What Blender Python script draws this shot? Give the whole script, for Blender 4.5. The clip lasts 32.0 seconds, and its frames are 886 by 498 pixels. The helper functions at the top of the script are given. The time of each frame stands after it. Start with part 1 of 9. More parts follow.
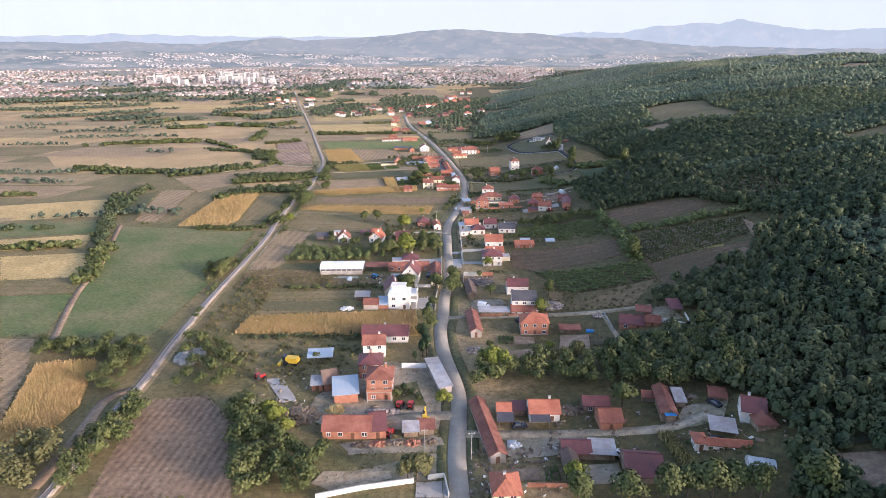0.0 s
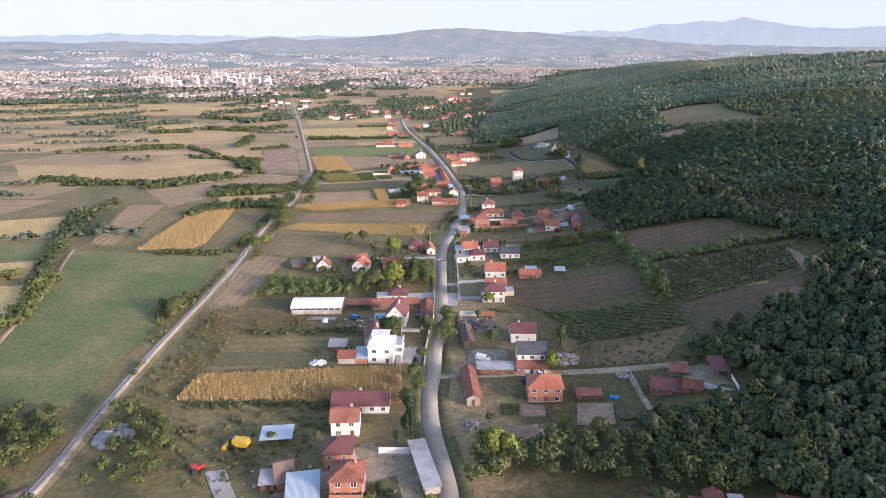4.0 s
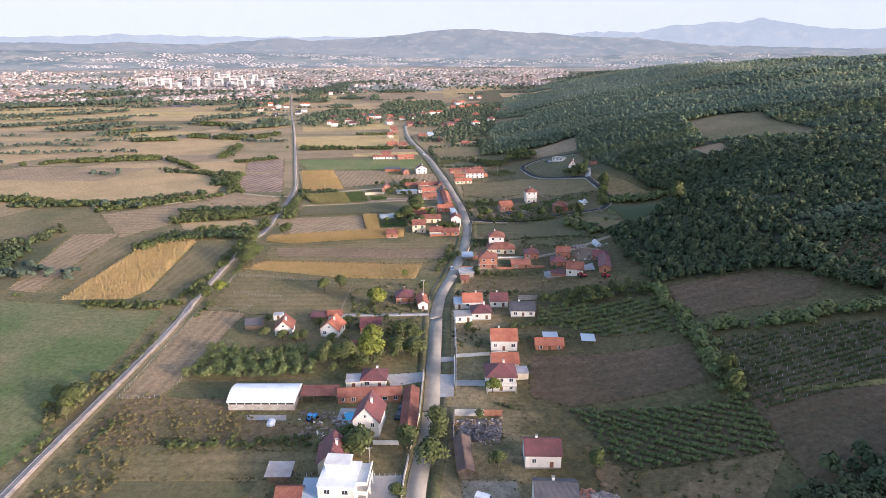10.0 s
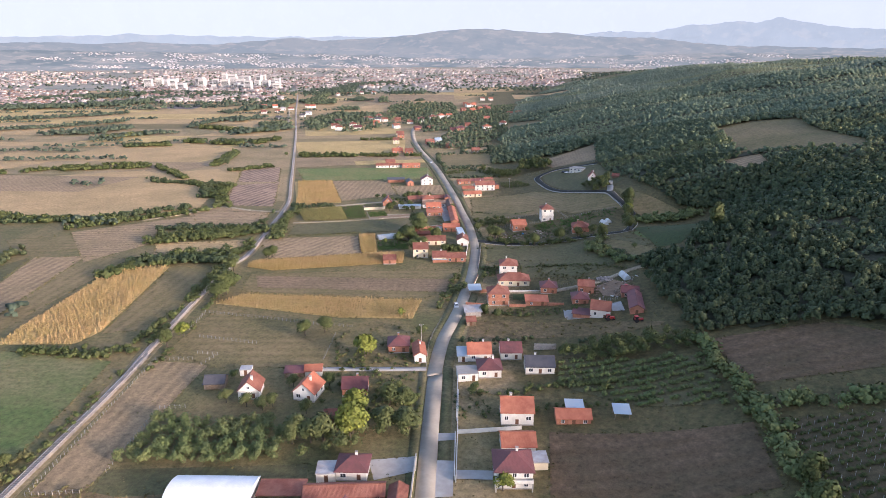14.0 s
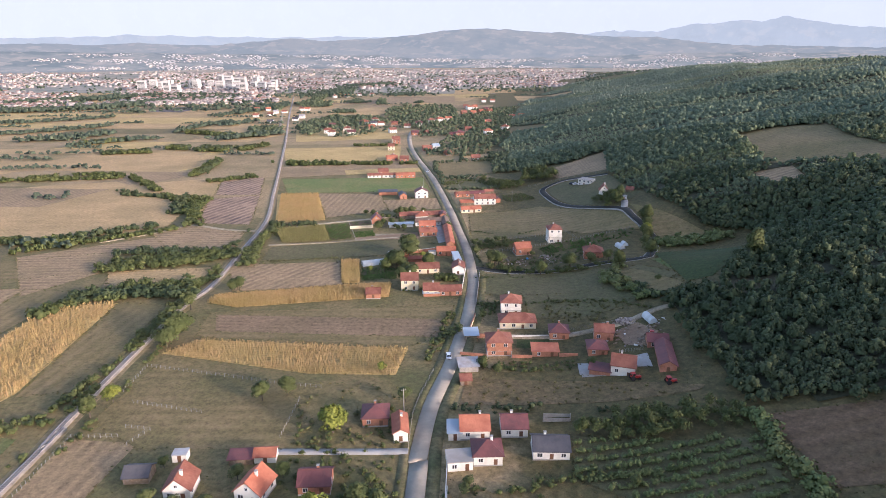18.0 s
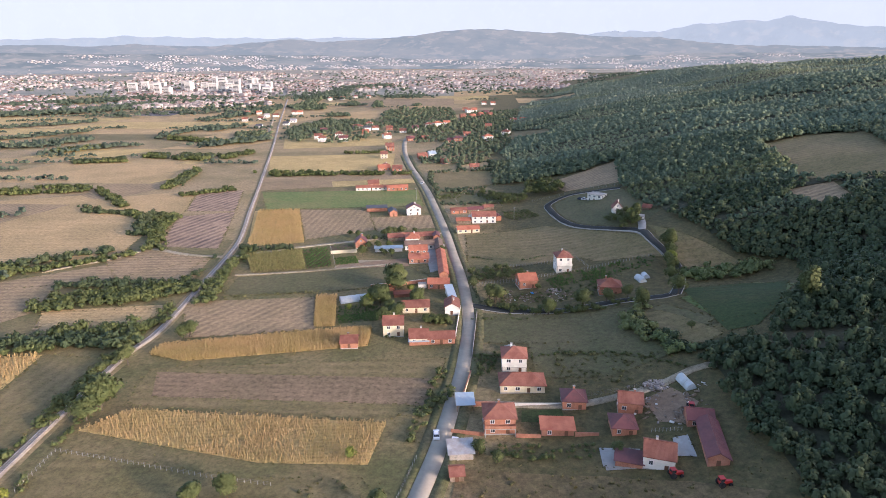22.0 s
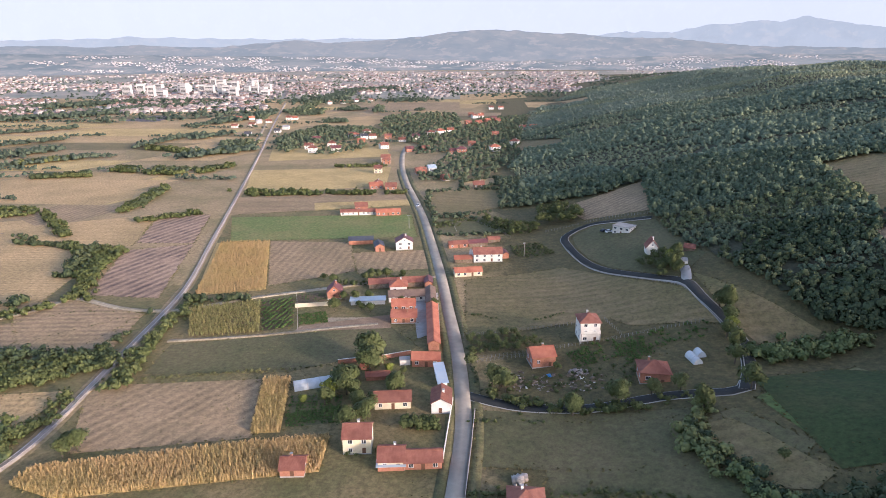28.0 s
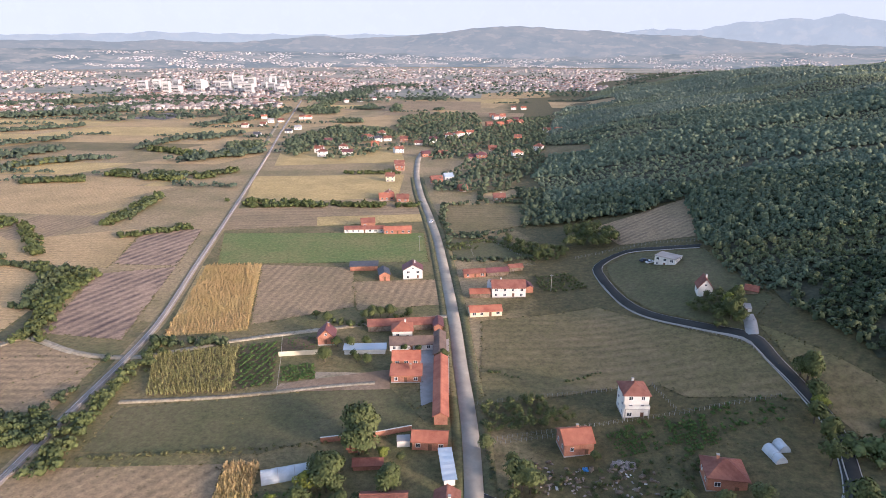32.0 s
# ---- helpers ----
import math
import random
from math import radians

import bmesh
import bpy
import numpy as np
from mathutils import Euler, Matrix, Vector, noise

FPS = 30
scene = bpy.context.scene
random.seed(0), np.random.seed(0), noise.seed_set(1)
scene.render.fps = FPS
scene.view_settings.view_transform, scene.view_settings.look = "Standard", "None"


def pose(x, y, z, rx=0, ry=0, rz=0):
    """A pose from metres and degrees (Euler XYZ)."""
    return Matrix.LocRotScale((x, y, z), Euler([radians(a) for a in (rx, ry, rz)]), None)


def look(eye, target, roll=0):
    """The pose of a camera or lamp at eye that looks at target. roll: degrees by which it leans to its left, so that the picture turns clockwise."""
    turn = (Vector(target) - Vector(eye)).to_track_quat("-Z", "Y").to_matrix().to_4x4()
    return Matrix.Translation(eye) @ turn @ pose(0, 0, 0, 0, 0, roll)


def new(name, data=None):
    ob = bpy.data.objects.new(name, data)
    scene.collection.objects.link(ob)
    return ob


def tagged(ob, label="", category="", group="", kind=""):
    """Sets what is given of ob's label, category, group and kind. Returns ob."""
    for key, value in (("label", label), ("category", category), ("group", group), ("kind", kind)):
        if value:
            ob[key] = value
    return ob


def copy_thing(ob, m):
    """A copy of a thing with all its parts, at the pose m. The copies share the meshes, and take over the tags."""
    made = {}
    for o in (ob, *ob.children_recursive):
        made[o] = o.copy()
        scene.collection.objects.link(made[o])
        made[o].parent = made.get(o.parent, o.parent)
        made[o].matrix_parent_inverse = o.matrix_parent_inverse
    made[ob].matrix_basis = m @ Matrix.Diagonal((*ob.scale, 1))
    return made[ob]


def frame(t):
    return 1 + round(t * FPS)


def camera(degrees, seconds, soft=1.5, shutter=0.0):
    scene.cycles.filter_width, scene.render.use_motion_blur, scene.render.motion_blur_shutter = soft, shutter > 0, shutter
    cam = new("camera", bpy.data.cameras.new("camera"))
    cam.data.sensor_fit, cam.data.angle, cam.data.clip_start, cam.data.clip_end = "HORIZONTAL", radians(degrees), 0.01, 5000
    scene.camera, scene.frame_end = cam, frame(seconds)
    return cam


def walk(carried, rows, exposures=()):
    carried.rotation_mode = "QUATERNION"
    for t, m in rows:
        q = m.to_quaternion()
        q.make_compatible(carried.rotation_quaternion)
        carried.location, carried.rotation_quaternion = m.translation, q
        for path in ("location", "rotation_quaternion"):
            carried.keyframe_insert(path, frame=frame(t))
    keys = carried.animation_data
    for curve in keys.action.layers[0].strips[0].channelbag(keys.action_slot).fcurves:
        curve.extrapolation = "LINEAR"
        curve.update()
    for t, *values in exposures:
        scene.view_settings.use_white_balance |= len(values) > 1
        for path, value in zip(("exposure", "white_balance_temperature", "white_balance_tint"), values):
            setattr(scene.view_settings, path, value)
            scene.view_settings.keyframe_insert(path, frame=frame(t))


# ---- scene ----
cam = camera(70.64, 32.0, 0.5)
PATH = [
    (0.0, look((-0.00, -0.00, 103.43), (-0.89, 95.19, 72.79), 0.057)),
    (1.0, look((0.81, 11.75, 103.46), (-0.17, 106.92, 72.80), 0.021)),
    (2.0, look((1.64, 23.50, 103.54), (0.56, 118.66, 72.84), 0.005)),
    (3.0, look((2.39, 35.26, 103.65), (1.29, 130.41, 72.90), -0.027)),
    (4.5, look((3.70, 52.79, 103.74), (2.57, 147.94, 72.98), -0.074)),
    (6.0, look((5.09, 70.30, 103.78), (3.87, 165.44, 73.02), -0.092)),
    (7.0, look((5.96, 82.10, 103.81), (4.68, 177.26, 73.09), -0.082)),
    (8.0, look((6.70, 93.89, 103.92), (5.40, 189.06, 73.24), -0.066)),
    (9.0, look((7.49, 105.66, 104.13), (6.09, 200.84, 73.49), -0.035)),
    (9.5, look((7.87, 111.49, 104.21), (6.13, 206.67, 73.57), -0.019)),
    (10.0, look((8.20, 117.30, 104.28), (5.56, 212.46, 73.65), -0.018)),
    (10.5, look((8.52, 123.06, 104.34), (5.26, 218.19, 73.68), -0.028)),
    (11.0, look((8.81, 128.77, 104.39), (5.16, 223.87, 73.70), -0.046)),
    (11.5, look((9.13, 134.44, 104.44), (5.06, 229.53, 73.75), -0.057)),
    (12.0, look((9.46, 140.10, 104.49), (5.11, 235.17, 73.81), -0.055)),
    (13.0, look((9.97, 151.41, 104.57), (5.54, 246.49, 73.90), -0.033)),
    (14.0, look((10.32, 162.82, 104.63), (5.89, 257.91, 74.00), 0.005)),
    (15.5, look((11.03, 180.04, 104.58), (6.51, 275.14, 73.97), -0.023)),
    (17.0, look((12.00, 197.35, 104.50), (7.34, 292.44, 73.89), -0.107)),
    (18.0, look((12.76, 208.99, 104.52), (7.92, 304.06, 73.91), -0.177)),
    (19.0, look((13.18, 220.71, 104.53), (8.30, 315.79, 73.93), -0.218)),
    (20.0, look((13.51, 232.58, 104.49), (8.63, 327.66, 73.90), -0.233)),
    (21.0, look((13.98, 244.50, 104.43), (9.06, 339.59, 73.87), -0.249)),
    (22.0, look((14.60, 256.42, 104.40), (9.61, 351.52, 73.89), -0.283)),
    (23.0, look((15.19, 268.21, 104.40), (10.10, 363.33, 73.97), -0.337)),
    (24.0, look((15.78, 280.00, 104.46), (10.59, 375.15, 74.12), -0.394)),
    (25.0, look((16.40, 291.76, 104.56), (11.05, 386.90, 74.22), -0.420)),
    (26.5, look((16.96, 309.73, 104.79), (11.45, 404.87, 74.48), -0.387)),
    (27.5, look((17.24, 321.80, 104.96), (11.61, 416.93, 74.63), -0.345)),
    (28.0, look((17.43, 327.72, 105.12), (11.19, 422.79, 74.74), -0.282)),
    (28.5, look((17.58, 333.64, 105.32), (10.84, 428.66, 74.90), -0.231)),
    (29.0, look((17.65, 339.56, 105.54), (10.44, 434.54, 75.08), -0.191)),
    (29.5, look((17.63, 345.47, 105.76), (9.95, 440.39, 75.25), -0.157)),
    (30.0, look((17.55, 351.40, 105.96), (9.49, 446.27, 75.39), -0.112)),
    (30.5, look((17.43, 357.37, 106.16), (9.00, 452.18, 75.51), -0.053)),
    (31.0, look((17.22, 363.33, 106.35), (8.47, 458.08, 75.61), 0.004)),
    (31.5, look((16.91, 369.24, 106.51), (7.89, 463.94, 75.69), 0.054)),
    (32.0, look((16.55, 375.12, 106.64), (7.29, 469.77, 75.74), 0.098)),
]
walk(cam, PATH, [(0, 1.56, 5650, 24), (12, 1.5, 5650, 24), (23, 1.45, 5650, 24), (32, 1.44, 5650, 24)])

# ---- sky and sun ----
SUN_AZ, SUN_EL = 121.0, 12.5
world = bpy.data.worlds.new("sky")
world.use_nodes = True
scene.world = world
wn = world.node_tree.nodes
sky = wn.new("ShaderNodeTexSky")
sky.sky_type = "NISHITA"
sky.sun_disc = False
sky.sun_elevation, sky.sun_rotation = radians(SUN_EL), radians(SUN_AZ)
sky.air_density, sky.dust_density, sky.ozone_density = 1.0, 2.2, 0.4
world.node_tree.links.new(sky.outputs[0], wn["Background"].inputs[0])
wn["Background"].inputs[1].default_value = 0.15
sun = new("sun", bpy.data.lights.new("sun", "SUN"))
sun.data.energy, sun.data.angle, sun.data.color = 2.1, radians(6.0), (1.0, 0.82, 0.62)
sun_way = Vector((math.sin(radians(SUN_AZ)) * math.cos(radians(SUN_EL)), math.cos(radians(SUN_AZ)) * math.cos(radians(SUN_EL)), math.sin(radians(SUN_EL))))
sun.matrix_world = look(sun_way * 200, (0, 0, 0))


# ---- materials ----
def material(name, c1, c2, scale=0.3, rough=0.9, bump=0.3, big=0.02, c3=None, stripes=0.0, stripe_colour=None, island=0.0, obj=0.0, metal=0.0, wave=0.0, spec=0.3, east=None):
    """Two colours mixed by fine noise, a third by broad noise; east: the olive grass of the slope; stripes run along the rows of a field (UV in metres)."""
    m = bpy.data.materials.new(name)
    m.use_nodes = True
    nt = m.node_tree
    n, l = nt.nodes, nt.links
    bsdf = n["Principled BSDF"]
    bsdf.inputs["Roughness"].default_value = rough
    bsdf.inputs["Metallic"].default_value = metal
    bsdf.inputs["Specular IOR Level"].default_value = spec
    geo = n.new("ShaderNodeNewGeometry")

    def fac(sc, det, lo, hi):
        t = n.new("ShaderNodeTexNoise")
        t.inputs["Scale"].default_value, t.inputs["Detail"].default_value, t.inputs["Roughness"].default_value = sc, det, 0.65
        l.new(geo.outputs["Position"], t.inputs["Vector"])
        r = n.new("ShaderNodeMapRange")
        r.inputs["From Min"].default_value, r.inputs["From Max"].default_value = lo, hi
        l.new(t.outputs["Fac"], r.inputs["Value"])
        return t, r.outputs[0]

    def mix(a, b, f, kind="MIX"):
        x = n.new("ShaderNodeMix")
        x.data_type, x.blend_type = "RGBA", kind
        for sock, v in ((x.inputs[6], a), (x.inputs[7], b), (x.inputs[0], f)):
            if isinstance(v, (tuple, float)):
                sock.default_value = (*v, 1) if isinstance(v, tuple) else v
            else:
                l.new(v, sock)
        return x.outputs[2]

    t1, f1 = fac(scale, 6, 0.32, 0.68)
    col = mix(c1, c2, f1)
    if c3 is not None:
        _, f2 = fac(big, 5, 0.42, 0.66)
        col = mix(col, c3, f2)
    if east is not None:
        xyz = n.new("ShaderNodeSeparateXYZ")
        l.new(geo.outputs["Position"], xyz.inputs[0])
        _, f5 = fac(0.06, 5, 0.3, 0.7)
        ad = n.new("ShaderNodeMath")
        ad.operation, ad.inputs[1].default_value = "MULTIPLY_ADD", 30.0
        l.new(f5, ad.inputs[0])
        l.new(xyz.outputs[0], ad.inputs[2])
        rr = n.new("ShaderNodeMapRange")
        rr.inputs["From Min"].default_value, rr.inputs["From Max"].default_value = 25.0, 45.0
        l.new(ad.outputs[0], rr.inputs["Value"])
        col = mix(col, mix(east[0], east[1], f1), rr.outputs[0])
    if stripes:
        uv = n.new("ShaderNodeUVMap")
        w = n.new("ShaderNodeTexWave")
        w.inputs["Scale"].default_value, w.inputs["Distortion"].default_value = 0.314 / stripes, 0.7
        w.inputs["Detail"].default_value, w.inputs["Detail Scale"].default_value = 3, 0.6
        l.new(uv.outputs[0], w.inputs["Vector"])
        _, f3 = fac(0.09, 4, 0.3, 0.7)
        k = n.new("ShaderNodeMath")
        k.operation = "MULTIPLY"
        l.new(w.outputs["Fac"], k.inputs[0])
        l.new(f3, k.inputs[1])
        col = mix(col, stripe_colour, k.outputs[0])
    if island or obj:
        src = n.new("ShaderNodeObjectInfo").outputs["Random"] if obj else geo.outputs["Random Per Island"]
        amount = obj or island
        r = n.new("ShaderNodeMapRange")
        r.inputs["To Min"].default_value, r.inputs["To Max"].default_value = 1 - amount, 1 + amount
        l.new(src, r.inputs["Value"])
        hsv = n.new("ShaderNodeHueSaturation")
        l.new(col, hsv.inputs["Color"])
        l.new(r.outputs[0], hsv.inputs["Value"])
        col = hsv.outputs[0]
    if bump >= 0.3 and not wave:
        t4, f4 = fac(0.6, 10, 0.33, 0.67)
        t4.inputs["Roughness"].default_value = 0.8
        rg = n.new("ShaderNodeMapRange")
        rg.inputs["To Min"].default_value, rg.inputs["To Max"].default_value = 0.5, 1.5
        l.new(f4, rg.inputs["Value"])
        hs = n.new("ShaderNodeHueSaturation")
        l.new(col, hs.inputs["Color"])
        l.new(rg.outputs[0], hs.inputs["Value"])
        col = hs.outputs[0]
        t1 = t4
    l.new(col, bsdf.inputs["Base Color"])
    if bump:
        b = n.new("ShaderNodeBump")
        b.inputs["Strength"].default_value, b.inputs["Distance"].default_value = bump, 0.15
        height = t1.outputs["Fac"]
        if wave:
            tc = n.new("ShaderNodeTexCoord")
            wv = n.new("ShaderNodeTexWave")
            wv.inputs["Scale"].default_value = wave
            wv.bands_direction = "X"
            l.new(tc.outputs["Object"], wv.inputs["Vector"])
            height = wv.outputs["Fac"]
        l.new(height, b.inputs["Height"])
        l.new(b.outputs[0], bsdf.inputs["Normal"])
    return m


MAT = {}


def mat(key, *a, **k):
    MAT[key] = material(key, *a, **k)


mat("ground", (0.3468, 0.2487, 0.135), (0.255, 0.189, 0.0945), 0.35, c3=(0.1836, 0.1492, 0.0648), big=0.025, bump=0.6, east=((0.1275, 0.0995, 0.0414), (0.0663, 0.06368, 0.0234)))
mat("verge", (0.204, 0.1542, 0.072), (0.1428, 0.1174, 0.0495), 0.4, c3=(0.102, 0.0995, 0.0378), big=0.04, bump=0.7)
mat("scrub", (0.204, 0.1413, 0.072), (0.1428, 0.1015, 0.0486), 0.4, c3=(0.0969, 0.0796, 0.0324), big=0.05, bump=0.8)
mat("asphalt", (0.321, 0.284, 0.227), (0.378, 0.334, 0.268), 0.5, c3=(0.265, 0.235, 0.192), big=0.08, bump=0.1, rough=0.95, spec=0.1)
mat("new_asphalt", (0.033, 0.0347, 0.0327), (0.044, 0.0457, 0.0421), 0.6, c3=(0.055, 0.055, 0.0491), big=0.05, bump=0.1, rough=0.9, spec=0.1)
mat("gravel", (0.407, 0.3463, 0.2529), (0.2948, 0.2408, 0.1602), 0.5, c3=(0.2254, 0.1771, 0.1071), big=0.06, bump=0.5)
mat("ballast", (0.31, 0.275, 0.235), (0.23, 0.2, 0.165), 1.2, c3=(0.165, 0.14, 0.11), big=0.05, bump=0.6)
mat("rail_steel", (0.5, 0.46, 0.44), (0.38, 0.33, 0.3), 2.0, metal=0.6, rough=0.4, bump=0.0)
mat("sleeper", (0.34, 0.305, 0.27), (0.28, 0.25, 0.22), 2.0, bump=0.2)
mat("earth", (0.24, 0.165, 0.105), (0.17, 0.115, 0.07), 0.6, c3=(0.3, 0.22, 0.145), big=0.06, bump=0.6)
mat("yard", (0.3468, 0.2876, 0.207), (0.2601, 0.2109, 0.1458), 0.3, c3=(0.1816, 0.1562, 0.08802), big=0.09, bump=0.3)
mat("concrete", (0.4, 0.385, 0.355), (0.33, 0.315, 0.29), 0.5, c3=(0.27, 0.25, 0.225), big=0.1, bump=0.1)
mat("plough", (0.25, 0.17, 0.108), (0.195, 0.131, 0.082), 0.5, c3=(0.28, 0.2, 0.128), big=0.03, stripes=2.2, stripe_colour=(0.125, 0.084, 0.053), bump=0.6)
mat("tilled", (0.3448, 0.2458, 0.1386), (0.2866, 0.199, 0.1089), 0.3, c3=(0.2326, 0.1731, 0.08973), big=0.03, stripes=4.0, stripe_colour=(0.1652, 0.1174, 0.06642), bump=0.5)
mat("brown_tilled", (0.25, 0.172, 0.1), (0.2, 0.138, 0.08), 0.4, c3=(0.165, 0.122, 0.066), big=0.03, stripes=3.0, stripe_colour=(0.15, 0.105, 0.06), bump=0.5)
mat("wet_plough", (0.396, 0.275, 0.182), (0.33, 0.226, 0.149), 0.3, c3=(0.264, 0.182, 0.121), big=0.03, stripes=5.0, stripe_colour=(0.0495, 0.033, 0.033), bump=0.5)
mat("stubble", (0.4896, 0.3333, 0.162), (0.408, 0.2786, 0.1305), 0.35, c3=(0.306, 0.2189, 0.099), big=0.02, stripes=3.0, stripe_colour=(0.2754, 0.199, 0.0945), bump=0.5)
mat("straw", (0.5304, 0.3831, 0.162), (0.4488, 0.3184, 0.1305), 0.4, c3=(0.3468, 0.2537, 0.1035), big=0.03, stripes=1.6, stripe_colour=(0.2958, 0.2189, 0.0765), bump=0.6)
mat("dry_meadow", (0.2387, 0.1741, 0.08757), (0.1754, 0.1363, 0.05976), 0.3, c3=(0.1234, 0.1085, 0.04212), big=0.025, stripes=5.0, stripe_colour=(0.1275, 0.1055, 0.04212), bump=0.6)
mat("pasture", (0.142, 0.117, 0.058), (0.102, 0.094, 0.04), 0.3, c3=(0.075, 0.079, 0.031), big=0.02, bump=0.6)
mat("green_field", (0.075, 0.113, 0.03), (0.105, 0.13, 0.04), 0.25, c3=(0.205, 0.168, 0.082), big=0.017, bump=0.4)
mat("pitch", (0.11, 0.152, 0.0399), (0.138, 0.163, 0.0494), 0.3, c3=(0.187, 0.173, 0.0617), big=0.03, bump=0.3)
mat("red_stubble", (0.165, 0.108, 0.062), (0.118, 0.079, 0.043), 0.4, c3=(0.085, 0.066, 0.032), big=0.03, stripes=5.5, stripe_colour=(0.0969, 0.0636, 0.03), bump=0.7)
mat("vine_soil", (0.112, 0.085, 0.043), (0.08, 0.066, 0.031), 0.4, c3=(0.13, 0.088, 0.05), big=0.03, bump=0.6)
mat("leaf", (0.0595, 0.0765, 0.0255), (0.085, 0.1, 0.034), 0.14, c3=(0.098, 0.109, 0.04), big=0.03, island=0.2, bump=0, rough=0.7, spec=0.15)
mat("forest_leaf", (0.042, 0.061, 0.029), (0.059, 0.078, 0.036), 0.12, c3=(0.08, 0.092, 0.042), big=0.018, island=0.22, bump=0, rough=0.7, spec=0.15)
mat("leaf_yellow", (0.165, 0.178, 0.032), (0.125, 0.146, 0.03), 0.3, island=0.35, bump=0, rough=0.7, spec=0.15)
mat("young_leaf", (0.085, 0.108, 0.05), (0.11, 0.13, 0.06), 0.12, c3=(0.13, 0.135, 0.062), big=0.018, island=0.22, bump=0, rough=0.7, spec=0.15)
# floor under the trees: shade between crowns is put into its dark colour
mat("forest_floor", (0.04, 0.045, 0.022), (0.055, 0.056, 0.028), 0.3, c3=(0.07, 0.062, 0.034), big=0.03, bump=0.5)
# hill and slope leaves: distance haze put into a paler, bluer colour
mat("hazed_hill_leaf", (0.073, 0.101, 0.06), (0.094, 0.12, 0.069), 0.1, c3=(0.114, 0.132, 0.073), big=0.014, island=0.18, bump=0, rough=0.75, spec=0.12)
mat("hazed_slope_leaf", (0.1, 0.134, 0.088), (0.122, 0.152, 0.098), 0.08, c3=(0.14, 0.165, 0.102), big=0.012, island=0.16, bump=0, rough=0.8, spec=0.1)
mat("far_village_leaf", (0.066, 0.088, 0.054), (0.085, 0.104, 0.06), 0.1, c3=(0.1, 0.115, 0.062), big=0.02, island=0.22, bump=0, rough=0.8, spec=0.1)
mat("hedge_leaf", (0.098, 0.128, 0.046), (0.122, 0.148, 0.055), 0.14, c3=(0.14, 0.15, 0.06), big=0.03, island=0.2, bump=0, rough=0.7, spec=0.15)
# far forest leaves, old and young: paler and bluer still, painted haze
mat("hazed_far_young_leaf", (0.142, 0.172, 0.102), (0.168, 0.19, 0.112), 0.08, c3=(0.19, 0.2, 0.118), big=0.012, island=0.14, bump=0, rough=0.8, spec=0.1)
mat("hazed_far_forest_leaf", (0.125, 0.158, 0.114), (0.148, 0.178, 0.126), 0.05, c3=(0.165, 0.188, 0.13), big=0.01, island=0.14, bump=0, rough=0.8, spec=0.1)
# plain round the town: haze greys and lightens its painted colour
mat("hazed_plain", (0.33, 0.29, 0.235), (0.27, 0.25, 0.2), 0.05, c3=(0.17, 0.185, 0.15), big=0.006, bump=0.1)
# blue cast of the far haze put into the leaf colour
mat("hazed_distant_leaf", (0.058, 0.078, 0.054), (0.075, 0.095, 0.062), 0.05, island=0.15, bump=0, rough=0.8, spec=0.1)
mat("weed", (0.17, 0.14, 0.065), (0.12, 0.11, 0.045), 0.3, island=0.3, bump=0, spec=0.1)
mat("leaf_olive", (0.125, 0.118, 0.05), (0.09, 0.094, 0.038), 0.3, island=0.3, bump=0, rough=0.7, spec=0.15)
mat("leaf_conifer", (0.025, 0.045, 0.02), (0.035, 0.055, 0.025), 0.3, island=0.3, bump=0, rough=0.7, spec=0.15)
mat("dry_tuft", (0.2, 0.155, 0.08), (0.15, 0.12, 0.058), 0.25, island=0.2, bump=0, spec=0.1)
mat("yellow_grass", (0.26, 0.2, 0.06), (0.19, 0.155, 0.05), 0.5, c3=(0.13, 0.12, 0.045), big=0.08, bump=0.6)
mat("clover", (0.034, 0.0547, 0.0134), (0.0476, 0.0634, 0.0168), 0.4, c3=(0.068, 0.0662, 0.0216), big=0.04, bump=0.5)
mat("grass_verge", (0.11, 0.105, 0.045), (0.075, 0.08, 0.03), 0.5, c3=(0.16, 0.13, 0.065), big=0.06, bump=0.7)
mat("corn_dry", (0.4692, 0.3284, 0.1575), (0.3774, 0.2637, 0.1215), 0.25, c3=(0.3672, 0.2786, 0.117), big=0.05, island=0.16, bump=0, spec=0.1)
mat("corn_green", (0.19, 0.185, 0.075), (0.25, 0.22, 0.09), 0.2, island=0.35, bump=0, spec=0.1)
mat("crop_leaf", (0.06, 0.1, 0.03), (0.09, 0.13, 0.04), 0.3, island=0.3, bump=0, spec=0.1)
mat("bark", (0.1, 0.08, 0.06), (0.07, 0.055, 0.04), 2.0, bump=0.5)
mat("tile_orange", (0.44, 0.17, 0.1), (0.37, 0.135, 0.08), 0.7, c3=(0.3, 0.1, 0.06), big=0.25, wave=1.6, bump=0.5, rough=0.8, obj=0.12)
mat("tile_red", (0.29, 0.123, 0.083), (0.235, 0.098, 0.067), 0.7, c3=(0.18, 0.065, 0.045), big=0.25, wave=1.6, bump=0.5, rough=0.8, obj=0.15)
mat("tile_maroon", (0.18, 0.07, 0.065), (0.145, 0.055, 0.055), 0.7, c3=(0.11, 0.05, 0.05), big=0.2, wave=1.6, bump=0.4, rough=0.6, obj=0.1)
mat("tile_dark", (0.075, 0.075, 0.085), (0.055, 0.055, 0.065), 0.7, c3=(0.1, 0.095, 0.1), big=0.2, wave=1.6, bump=0.4, rough=0.6)
